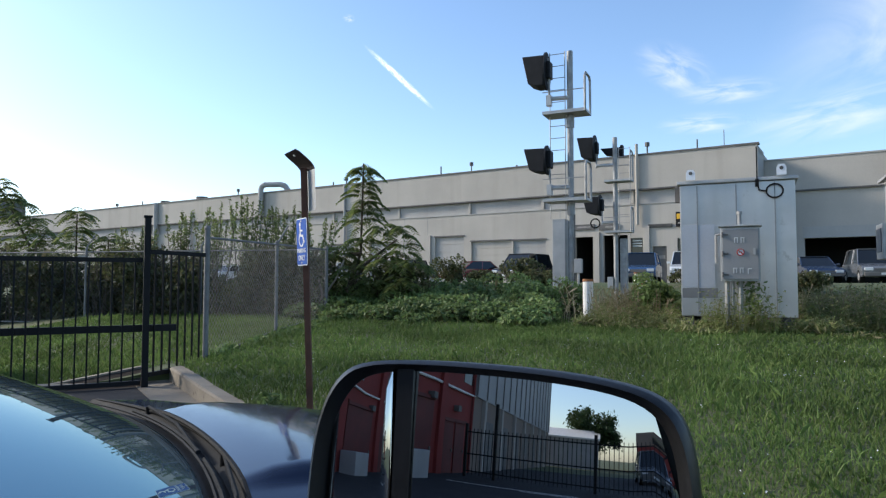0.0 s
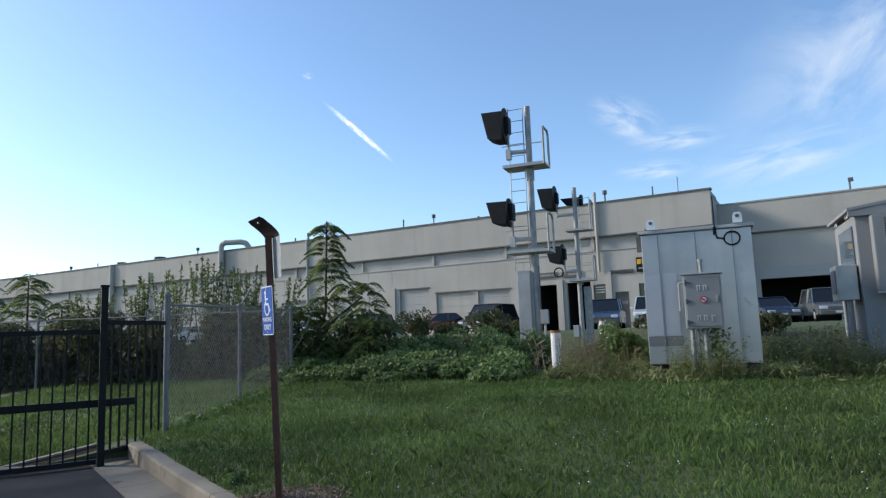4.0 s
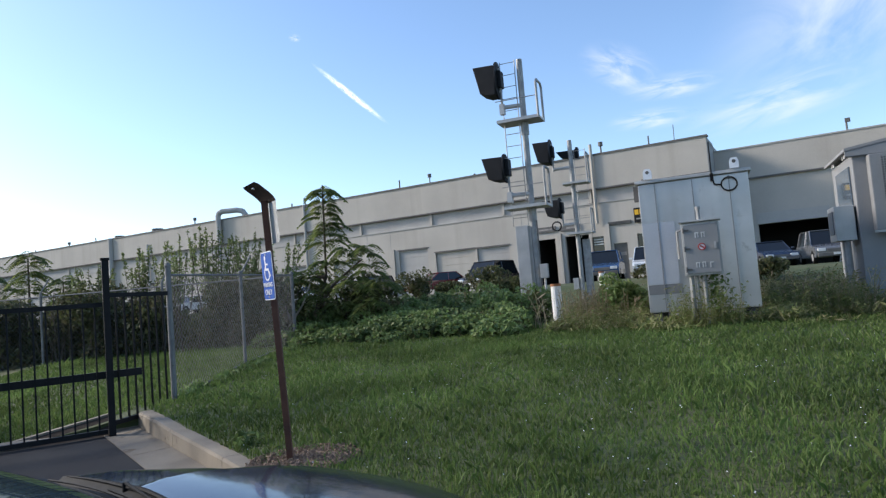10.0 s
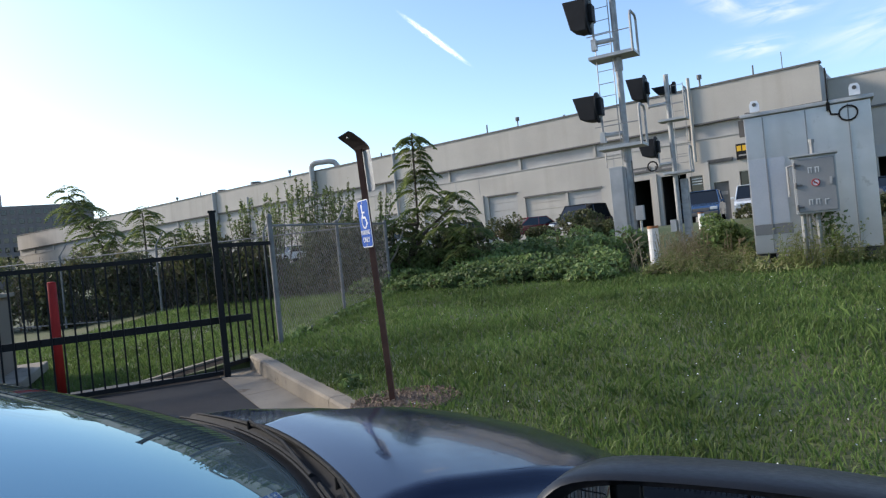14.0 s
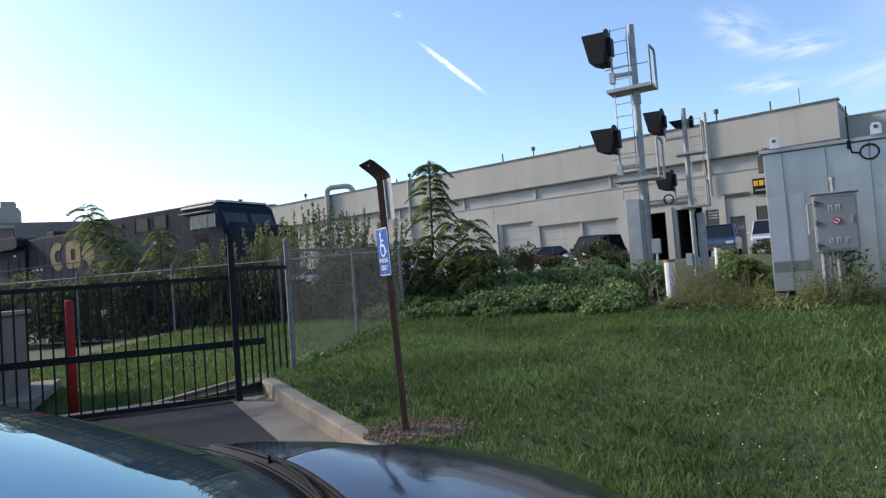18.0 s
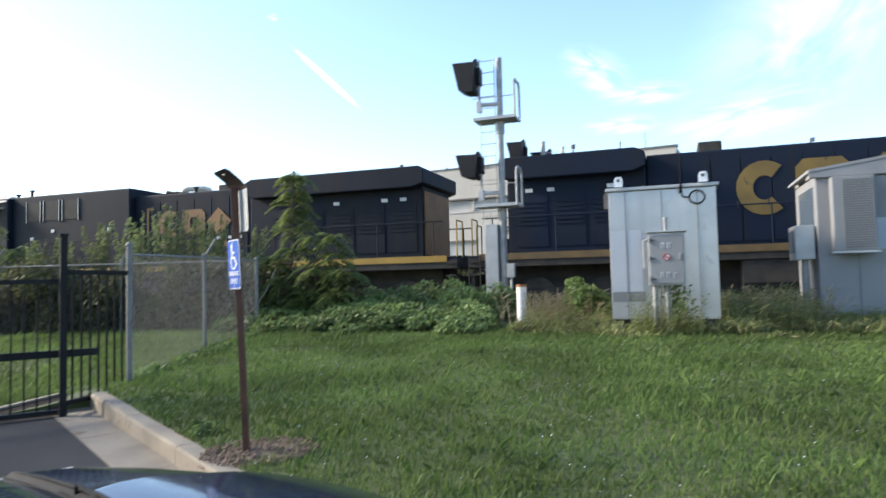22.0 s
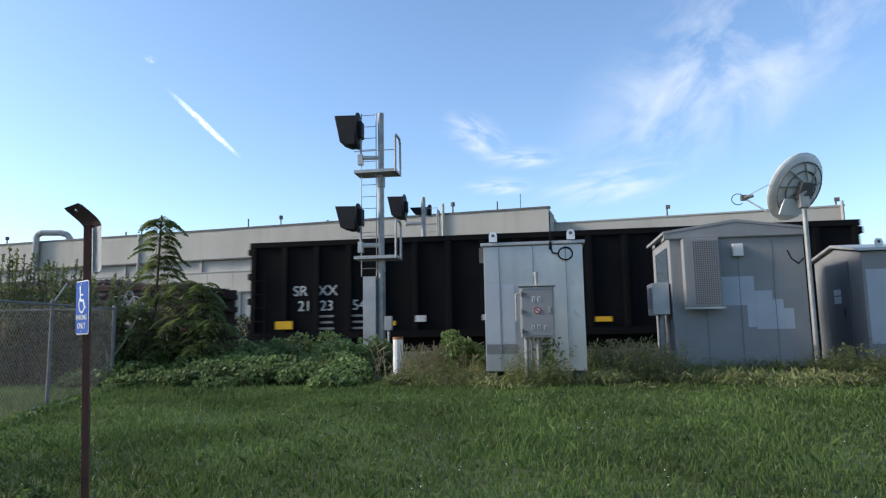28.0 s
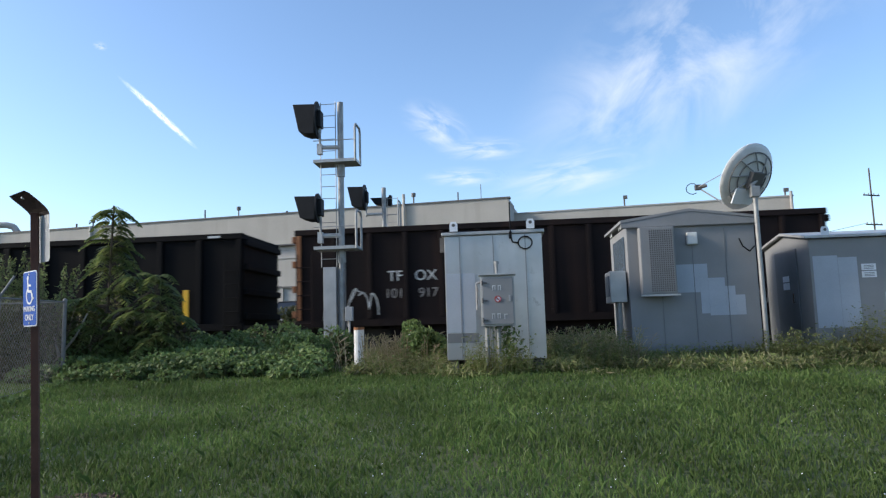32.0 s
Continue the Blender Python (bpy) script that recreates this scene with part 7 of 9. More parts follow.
def locomotive(name, label, logo_mat, number, wing_end, hood_end, emblem, grilles, paint):
    c = thing(name, (0, 0, 0), label, "locomotive", "locomotives of the train")
    Y = 1.5
    # frame and walkway with yellow sill
    bm = B()
    span(bm, (-10.3, -Y + 0.02, 1.38), (10.95, Y - 0.02, 1.62))
    part("underframe", bm, M["under"], c)
    bm = B()
    for y in (-Y, Y):
        span(bm, (-10.0, y - 0.012, 1.56), (6.9, y + 0.012, 1.74))
    part("sill_stripe", bm, M["loco_yellow"] if number == "3120" else M["loco_faded"], c, "dirty yellow sill stripe")
    bm = B()
    for y in (-Y, Y):
        span(bm, (6.902, y - 0.012, 1.56), (9.5, y + 0.012, 1.74))
    part("sill_stripe", bm, M["loco_smudge"], c, "sooted-over sill stripe below the cab")
    bm = B()
    span(bm, (-10.3, -Y + 0.02, 1.622), (10.9, Y - 0.02, 1.70))
    part("walkway", bm, paint, c)
    # engine hood
    bm = B()
    span(bm, (wing_end + 0.02, -1.08, 1.702), (hood_end, 1.08, 4.2), bevel=0.05)
    hood = part("engine_hood", bm, paint, c)
    for y in (-1.08, 1.08):
        x = wing_end + 0.2
        while x < hood_end - 0.7:
            bm = B()
            s = 1 if y > 0 else -1
            span(bm, (x, y, 1.85), (x + 0.66, y + s * 0.018, 3.95))
            dr = part("hood_door", bm, paint, hood)
            bm = B()
            span(bm, (x + 0.56, y + s * 0.02, 2.7), (x + 0.6, y + s * 0.04, 2.86))
            part("door_latch", bm, M["under"], dr)
            x += 0.7
    # radiator wing
    bm = B()
    prism(bm, [(-9.35, 3.86), (-9.0, 3.75), (wing_end - 0.3, 3.75), (wing_end, 3.88), (wing_end, 4.24), (wing_end - 0.25, 4.36), (-9.2, 4.36), (-9.35, 4.28)], -1.56, 1.56, "y", bevel=0.03)
    part("radiator_wing", bm, paint, c)
    bm = B()
    span(bm, (-9.2, -1.2, 1.702), (wing_end - 0.002, 1.2, 3.87), bevel=0.03)
    rh = part("radiator_hood", bm, paint, c)
    for y in (-1.2, 1.2):
        s = 1 if y > 0 else -1
        x = -9.0
        while x < wing_end - 0.9:
            bm = B()
            span(bm, (x, y, 1.9), (x + 0.9, y + s * 0.02, 3.3))
            ld = part("louvred_door", bm, paint, c)
            for k in range(6):
                bm = B()
                span(bm, (x + 0.08, y + s * 0.022, 2.5 + 0.12 * k), (x + 0.82, y + s * 0.04, 2.56 + 0.12 * k))
                part("louvre", bm, paint, ld)
            x += 1.02
    bm = B()
    span(bm, (-9.235, -1.1, 1.8), (-9.205, 1.1, 3.68))
    part("end_panel", bm, logo_mat if number == "3120" else paint, c)
    for y in (-1.21, 1.21):
        for x in (-8.6, -8.0, -6.4):
            bm = B()
            box(bm, (x, y * 1.02, 3.45), (0.2, 0.012, 0.1))
            part("stencil_plate", bm, M["letter"], rh)
    for y in (-1.105, 1.105):
        for k in range(3):
            bm = B()
            box(bm, (wing_end + 0.5 + 0.4 * k, y, 2.62), (0.18, 0.012, 0.09))
            part("stencil_plate", bm, M["letter"], hood)
    # blower and inverter cabs
    bm = B()
    span(bm, (hood_end + 0.002, -1.3, 1.702), (7.0, 1.3, 4.48), bevel=0.05)
    inv = part("equipment_cab", bm, paint, c)
    for x, z, w, h in grilles:
        for y in (-1.3, 1.3):
            bm = B()
            s = 1 if y > 0 else -1
            span(bm, (x, y, z), (x + w, y + s * 0.012, z + h))
            part("air_grille", bm, M["signal_black"], inv)
            for k in range(2):
                bm = B()
                span(bm, (x + w * k - 0.01, y, z - 0.05), (x + w * k + 0.01, y + s * 0.03, z + h + 0.03))
                part("grille_post", bm, M["galv"] if number == "3120" else M["under"], inv)
    for y in (-1.31, 1.31):
        for x, z in ((2.4, 3.1), (5.0, 3.15), (6.0, 2.9)):
            bm = B()
            box(bm, (x, y, z), (0.16, 0.012, 0.11))
            part("stencil_plate", bm, M["letter"], inv)
    # cab
    bm = B()
    prism(bm, [(7.002, 1.702), (9.5, 1.702), (9.5, 3.15), (9.12, 4.26), (8.85, 4.44), (7.002, 4.44)], -1.48, 1.48, "y", bevel=0.05)
    cab = part("cab", bm, paint, c)
    bm = B()
    prism(bm, [(-1.3, 4.452), (-1.52, 4.28), (-1.56, 4.3), (-1.3, 4.53), (1.3, 4.53), (1.56, 4.3), (1.52, 4.28), (1.3, 4.452)], 7.05, 8.95, "x")
    part("cab_roof", bm, M["loco_roof"], c, "pale weathered cab roof")
    for y in (-1.485, 1.485):
        s = 1 if y > 0 else -1
        for x0, x1 in ((7.6, 8.02), (8.06, 8.48), (8.62, 8.98)):
            bm = B()
            span(bm, (x0, y, 3.45), (x1, y + s * 0.01, 3.98), bevel=0.003)
            part("cab_window", bm, M["window_dark"], cab)
        for x in (7.58, 8.04, 8.5, 8.6, 9.0):
            bm = B()
            span(bm, (x - 0.012, y, 3.42), (x + 0.012, y + s * 0.02, 4.0))
            part("window_post", bm, M["galv"], cab)
        bm = B()
        prism(bm, [(7.2, 4.06), (8.85, 4.06), (8.85, 4.09), (7.2, 4.09)], y, y + s * 0.3, "y")
        part("sunshade", bm, M["loco_roof"], cab)
        letters(number, 0.56, M["loco_faded"] if number == "3120" else M["loco_smudge"], Matrix.Translation((8.05, y + s * 0.012, 3.08)) @ pose(0, 0, 0, 90, 0, 0 if s < 0 else 180), cab, "road_number", 0.004)
        bm = B()
        box(bm, (8.25, y + s * 0.012, 2.76), (0.75, 0.008, 0.07))
        part("cab_stripe", bm, M["loco_smudge"], cab)
        # flat black plate: a step recess's shade as colour, nothing cut in
        bm = B()
        box(bm, (8.15, y + s * 0.006, 2.32), (0.5, 0.008, 0.5))
        part("step_recess", bm, M["signal_black"], cab)
    for y0, y1 in ((-1.3, -0.1), (0.1, 1.3)):
        bm = B()
        prism(bm, [(9.46, 3.3), (9.49, 3.31), (9.16, 4.12), (9.13, 4.11)], y0, y1, "y")
        part("windshield", bm, M["window_dark"], cab)
    # nose
    bm = B()
    loft(bm, [[(9.3, -1.42, 1.702), (9.3, 1.42, 1.702), (9.3, 1.42, 3.36), (9.3, 1.1, 3.62), (9.3, -1.1, 3.62), (9.3, -1.42, 3.36)],
              [(10.75, -1.22, 1.702), (10.75, 1.22, 1.702), (10.75, 1.22, 3.12), (10.75, 0.95, 3.36), (10.75, -0.95, 3.36), (10.75, -1.22, 3.12)],
              [(10.92, -1.02, 1.75), (10.92, 1.02, 1.75), (10.92, 1.02, 3.0), (10.92, 0.8, 3.2), (10.92, -0.8, 3.2), (10.92, -1.02, 3.0)]])
    part("nose", bm, paint, c)
    bm = B()
    span(bm, (10.922, -0.95, 1.78), (10.935, 0.95, 2.9))
    part("nose_band", bm, logo_mat, c)
    # plain emblem shapes on the hood
    for y in (-1.105, 1.105):
        s = 1 if y > 0 else -1
        w, hz, zc = (1.3, 0.68, 3.15) if number == "596" else (1.0, 0.46, 3.16)
        for k in range(3):
            xc = emblem + w * (0.5 + (k if s < 0 else 2 - k))
            bm = B()
            if k == 0:
                ring = [radians(52 + 256 * e / 16) for e in range(17)]
                outer = [(xc - s * w * 0.5 * math.cos(a), zc + hz * math.sin(a)) for a in ring]
                inner = [(xc - s * w * 0.2 * math.cos(a), zc + hz * 0.45 * math.sin(a)) for a in ring]
                for e in range(16):
                    q = [outer[e], outer[e + 1], inner[e + 1], inner[e]]
                    bm.faces.new([bm.verts.new((a, y + s * 0.012, b)) for a, b in q])
                bmesh.ops.remove_doubles(bm, verts=bm.verts[:], dist=0.001)
            elif k == 1:
                u, v = w * 0.46, hz * 0.96
                ring = [(-u, -v * 0.7), (-u * 0.7, -v), (u * 0.7, -v), (u, -v * 0.7), (u, v * 0.7), (u * 0.7, v), (-u * 0.7, v), (-u, v * 0.7)]
                for e in range(8):
                    (a, b), (p, q) = ring[e], ring[(e + 1) % 8]
                    bm.faces.new([bm.verts.new((xc + x, y + s * 0.012, zc + z)) for x, z in ((a, b), (p, q), (p * 0.3, q * 0.42), (a * 0.3, b * 0.42))])
                bmesh.ops.remove_doubles(bm, verts=bm.verts[:], dist=0.001)
            else:
                u, v = w * 0.5, hz
                prism(bm, [(xc, zc - v), (xc + u, zc), (xc, zc + v), (xc - u, zc)], y, y + s * 0.012, "y")
            part("emblem_shape", bm, logo_mat, hood)
        for e, x0 in ((-1, emblem - 0.45), (1, emblem + 3 * w + 0.35)) if number != "596" else ():
            bm = B()
            prism(bm, [(x0, 2.75), (x0 + 0.1 * e, 2.75), (x0 + 0.1 * e, 3.75), (x0 - 0.2 * e, 3.75), (x0 - 0.2 * e, 3.66), (x0, 3.66)], y, y + s * 0.0125, "y")
            part("emblem_bracket", bm, logo_mat, hood)
            bm = B()
            box(bm, (x0 - 0.62 * e, y + s * 0.01, 2.42), (0.26, 0.006, 0.18))
            box(bm, (x0 - 1.02 * e, y + s * 0.01, 2.42), (0.22, 0.006, 0.16))
            part("emblem_line", bm, M["loco_faded"], hood)
    # roof details
    bm = B()
    box(bm, (wing_end + 1.6, -0.2, 4.33), (0.58, 1.1, 0.34), bevel=0.04)
    part("exhaust_stack", bm, M["under"], c)
    bm = B()
    rod(bm, (wing_end + 2.5, 0, 4.2), (wing_end + 2.5, 0, 4.3), 0.36, 14)
    part("roof_fan", bm, M["under"], c)
    bm = B()
    for k in range(3):
        rod(bm, (0.2 + 0.18 * k, -0.3 + 0.2 * k, 4.38), (0.6 + 0.18 * k, -0.3 + 0.2 * k, 4.4), 0.03, 8, 0.09)
    rod(bm, (0.45, 0, 4.15), (0.45, 0, 4.4), 0.05)
    part("air_horn", bm, M["under"], c)
    for x, z in ((-0.6, 4.4), (7.0, 4.8), (7.7, 4.68), (8.3, 4.65)):
        bm = B()
        rod(bm, (x, 0.5, 3.95), (x, 0.5, z), 0.05)
        rod(bm, (x, 0.5, z), (x, 0.5, z + 0.06), 0.09)
        part("roof_aerial", bm, M["under"], c)
    # handrails
    for y in (-1.46, 1.46):
        x = -9.6
        while x < 6.2:
            bm = B()
            rod(bm, (x, y, 1.7), (x, y, 2.72), 0.018, 6)
            part("handrail_post", bm, paint, c)
            x += 1.75
        bm = B()
        rod(bm, (-9.9, y, 2.72), (6.3, y, 2.72), 0.02, 6)
        part("handrail", bm, paint, c)
    for x in (-10.25, 10.9):
        for y in (-1.42, 1.42):
            bm = B()
            for k in range(4):
                box(bm, (x - (0.12 if x > 0 else -0.12), y * 0.9, 0.45 + 0.36 * k), (0.3, 0.5, 0.04))
            for dx in (-0.16, 0.16):
                span(bm, (x - 0.12 * (1 if x > 0 else -1) + dx - 0.015, y * 0.9 - 0.26, 0.4), (x - 0.12 * (1 if x > 0 else -1) + dx + 0.015, y * 0.9 - 0.24, 1.7))
            part("step_ladder", bm, M["loco_yellow"] if x > 0 else M["under"], c)
        for y in (-1.3, -0.75, 0.75, 1.3):
            bm = B()
            rod(bm, (x, y, 1.6), (x, y, 2.75), 0.022, 6)
            part("grab_post", bm, M["loco_yellow"], c)
        bm = B()
        rod(bm, (x, -1.3, 2.74), (x, -0.75, 2.74), 0.02, 6)
        rod(bm, (x, 1.3, 2.74), (x, 0.75, 2.74), 0.02, 6)
        part("end_rail", bm, M["loco_yellow"], c)
        bm = B()
        box(bm, (x, 0, 0.7), (0.12, 2.6, 0.9))
        part("pilot", bm, M["under"], c)
        coupler(c, x, 1 if x > 0 else -1)
    bm = B()
    span(bm, (-9.6, -0.7, 0.62), (9.8, 0.7, 1.378))
    part("underbody_equipment", bm, M["under"], c)
    # tank, trucks
    bm = B()
    prism(bm, [(-1.25, 0.45), (1.25, 0.45), (1.42, 0.8), (1.42, 1.36), (-1.42, 1.36), (-1.42, 0.8)], -3.3, 2.6, "x")
    part("fuel_tank", bm, M["under"], c)
    for y in (-1.45, 1.45):
        bm = B()
        rod(bm, (2.8, y * 0.9, 1.1), (4.2, y * 0.9, 1.1), 0.2, 12)
        part("air_tank", bm, M["under"], c)
    truck(c, 6.6, (-1.9, 0.0, 1.9), 0.53)
    truck(c, -6.6, (-1.9, 0.0, 1.9), 0.53)
    return c


def scribble(parent, x, y, z, w, h, mat, seed, r=0.022):
    """A sprayed tag: a row of joined letter-like strokes, each with its own slant and size."""
    rnd = random.Random(seed)
    bm = B()
    n = 4 + rnd.randrange(3)
    pen = Vector((x, y, z))
    for k in range(n):
        cx, cw = x + w * (k + 0.5) / n, w / n * rnd.uniform(0.75, 1.15)
        hh, slant = h * rnd.uniform(0.6, 1.0), rnd.uniform(-0.2, 0.35)
        pts = [pen]
        a, turn = rnd.uniform(0.6, 2.4), rnd.choice((-1, 1)) * rnd.uniform(0.45, 0.8)
        for e in range(rnd.randrange(8, 13)):
            a += turn if rnd.random() < 0.75 else -1.4 * turn
            dz = hh * 0.5 * math.sin(a)
            pts.append(Vector((cx + cw * 0.5 * math.cos(a) + slant * dz, y, z + dz)))
        pen = pts[-1]
        for a0, b0 in zip(pts, pts[1:]):
            d = b0 - a0
            if d.length > 0.02:
                box(bm, (a0 + b0) / 2, (d.length + r, 0.006, r * rnd.uniform(1.0, 1.8)), Matrix.Rotation(-math.atan2(d.z, d.x), 3, "Y"))
    part("graffiti_tag", bm, mat, parent, "scrawled spray-paint tag")


def bubble_tag(parent, x, y, z, w, h, mat):
    """Fat rounded letters in outline: closed, lobed loops that overlap, each with a small hole."""
    bm = B()
    rnd = random.Random(6)
    for k in range(4):
        cx, a, b = x + w * (-0.36 + 0.24 * k), w * 0.2, h * rnd.uniform(0.34, 0.5)
        cz = z + h * rnd.uniform(-0.08, 0.08)
        lobes, turn = rnd.choice((2, 3)), rnd.uniform(0, 6)
        for f, ox, oz in ((1.0, 0, 0), (0.22, -0.02, 0.16), (0.2, 0.03, -0.2)):
            if f < 1 and rnd.random() < 0.3:
                continue
            pts = []
            for e in range(25):
                t = 2 * math.pi * e / 24
                g = f * (1 + (0.2 * math.cos(lobes * t + turn) if f == 1 else 0))
                pts.append(Vector((cx + ox + a * g * math.cos(t), y, cz + oz + b * g * math.sin(t))))
            for p, q in zip(pts, pts[1:]):
                d = q - p
                box(bm, (p + q) / 2, (d.length + 0.012, 0.006, 0.02), Matrix.Rotation(-math.atan2(d.z, d.x), 3, "Y"))
    part("graffiti_tag", bm, mat, parent, "white outlined bubble-letter tag")


def gondola(name, label, L, top, bottom, mat, posts, post_w=0.14, load=False, tub=False, corrugated=False, end_mat=None, heap=0.03, painted=99):
    """An open wagon of body length L; top and bottom are heights over the rail."""
    c = thing(name, (0, 0, 0), label, "gondola", "wagons of the train")
    Y = 1.48
    h = L / 2
    bm = B()
    t = 0.07
    for y in (-Y + 0.1, Y - 0.1):
        span(bm, (-h + 0.02, y - t / 2, bottom), (h - 0.02, y + t / 2, top - 0.02))
    body = part("side_wall", bm, mat, c)
    for x in (-h + 0.05, h - 0.05):
        bm = B()
        span(bm, (x - 0.04, -Y + 0.135, bottom), (x + 0.04, Y - 0.135, top - 0.02))
        em = end_mat if end_mat and x < 0 else mat
        ew = part("end_wall", bm, em, c)
        sg = 1 if x > 0 else -1
        for k in range(4):
            bm = B()
            z = bottom + 0.35 + (top - bottom - 0.6) * k / 3
            span(bm, (x + sg * 0.042, -Y + 0.1, z - 0.09), (x + sg * 0.15, Y - 0.1, z + 0.09), bevel=0.02)
            part("end_rib", bm, em, ew)
    bm = B()
    span(bm, (-h, -Y + 0.14, bottom), (h, Y - 0.14, bottom + 0.1))
    part("floor_pan", bm, M["under"], c)
    bm = B()
    for y in (-Y, Y):
        s = 1 if y > 0 else -1
        span(bm, (-h, y - s * 0.14, top - 0.16), (h, y + s * 0.01, top), bevel=0.02)
    part("top_chord", bm, mat, c)
    bm = B()
    for y in (-Y, Y):
        s = 1 if y > 0 else -1
        span(bm, (-h, y - s * 0.13, bottom - 0.02), (h, y + s * 0.004, bottom + 0.17))
    part("side_sill", bm, mat, c)
    n = posts
    for y in (-Y, Y):
        s = 1 if y > 0 else -1
        for k in range(n + 1):
            x = -h + 0.12 + (L - 0.24) * k / n
            bm = B()
            span(bm, (x - post_w / 2, y - s * 0.06, bottom + 0.172), (x + post_w / 2, y + s * 0.012, top - 0.162), bevel=0.015)
            part("side_post", bm, mat if (k != 0 or end_mat is None) else end_mat, body)
        if corrugated:
            for k in range(n):
                x0 = -h + 0.12 + (L - 0.24) * k / n + post_w / 2 + 0.05
                x1 = -h + 0.12 + (L - 0.24) * (k + 1) / n - post_w / 2 - 0.05
                bm = B()
                m = 7
                for j in range(m):
                    z = bottom + 0.27 + (top - bottom - 0.52) * j / (m - 1)
                    prism(bm, [(x0, z), (x0 + 0.08, z - 0.065), (x1 - 0.08, z - 0.065), (x1, z), (x1 - 0.08, z + 0.05), (x0 + 0.08, z + 0.05)], y - s * 0.062, y - s * 0.02, "y", bevel=0.015)
                skin = M["mural"] if k >= painted else mat
                part("pressed_rib", bm, skin, body)
                if k >= painted:
                    bm = B()
                    span(bm, (x0 - 0.05, y - s * 0.0645, bottom + 0.175), (x1 + 0.05, y - s * 0.0605, top - 0.165))
                    part("painted_panel", bm, skin, body, "rusty panel with faded multicoloured graffiti")
    if tub:
        bm = B()
        for y in (-1.2, 1.2):
            span(bm, (-h + 2.6, y - 0.05, bottom - 0.4), (h - 2.6, y + 0.05, bottom - 0.022))
        part("tub_skirt", bm, mat, c)
    bm = B()
    span(bm, (-h, -0.25, bottom - 0.35), (h, 0.25, bottom - 0.025))
    part("centre_sill", bm, M["under"], c)
    for x in (-h + 0.3, h - 0.3):
        bm = B()
        for k in range(5):
            z = bottom + 0.1 + 0.38 * k
            if z < top - 0.2:
                rod(bm, (x - 0.2, -Y - 0.06, z), (x + 0.2, -Y - 0.06, z), 0.014, 6)
        for dx in (-0.2, 0.2):
            rod(bm, (x + dx, -Y - 0.06, bottom - 0.3), (x + dx, -Y - 0.06, min(top - 0.2, bottom + 2.0)), 0.014, 6)
        part("grab_ladder", bm, mat, c)
    truck(c, -h + 2.0, (-0.88, 0.88), 0.46)
    truck(c, h - 2.0, (-0.88, 0.88), 0.46)
    coupler(c, -h, -1)
    coupler(c, h, 1)
    if load:
        rnd = random.Random(len(name))
        verts, faces = [], []

        def load_z(x, y):
            rise = min(1.0, max(0.0, (h - 1.6 - abs(x)) / 1.6))
            return top - 0.05 + heap * rise * math.sqrt(max(0.0, 1 - (y / 1.36) ** 2)) + (0.03 + 0.15 * heap) * noise.noise((x * 0.9, y * 0.9, 1.0))
        for _ in range(5200):
            x, y = rnd.uniform(-h + 0.2, h - 0.2), -1.3 + 2.6 * rnd.random() ** 1.5
            z = load_z(x, y) + rnd.uniform(-0.02, 0.05)
            s = rnd.uniform(0.015, 0.05)
            e = Euler((rnd.random() * 6, rnd.random() * 6, rnd.random() * 6)).to_matrix()
            i = len(verts)
            for v in ((-1, -1, -.6), (1, -1, -.4), (1, 1, -.6), (-1, 1, -.3), (-.6, -.8, .7), (.9, -.5, .5), (.6, .8, .8), (-.8, .7, .4)):
                w = e @ Vector((v[0] * s * rnd.uniform(0.7, 2.0), v[1] * s, v[2] * s))
                verts.append((x + w.x, y + w.y, z + w.z))
            faces += [(i, i + 3, i + 2, i + 1), (i + 4, i + 5, i + 6, i + 7), (i, i + 1, i + 5, i + 4), (i + 1, i + 2, i + 6, i + 5), (i + 2, i + 3, i + 7, i + 6), (i + 3, i, i + 4, i + 7)]
        soup("scrap_load", verts, faces, M["scrap"], c, "stuff", "heap of rusty shredded scrap")
        bm = B()
        rings = []
        for i in range(33):
            x = -h + 0.12 + (L - 0.24) * i / 32
            rings.append([(x, -1.33, top - 0.3), (x, 1.33, top - 0.3)] + [(x, y, load_z(x, y)) for y in (1.33, 1.2, 0.9, 0.0, -0.9, -1.2, -1.33)])
        loft(bm, rings)
        part("load_bed", bm, M["scrap"], c)
    return c


def plate(c, x, z, w, h, mat, name="reflector"):
    bm = B()
    box(bm, (x, -1.5, z), (w, 0.008, h))
    part(name, bm, mat, c)


def stencil(c, text, x, z, size, mat=None, y=-1.435):
    letters(text, size, mat or M["letter"], Matrix.Translation((x, y, z)) @ pose(0, 0, 0, 90), c, "stencil_lettering", 0.003)


def bars(c, x, z, w, n, mat, y=-1.437):
    for k in range(n):
        bm = B()
        box(bm, (x, y, z - 0.17 * k), (w * (1 - 0.12 * (k % 2)), 0.006, 0.06))
        part("stencil_line", bm, mat, c)


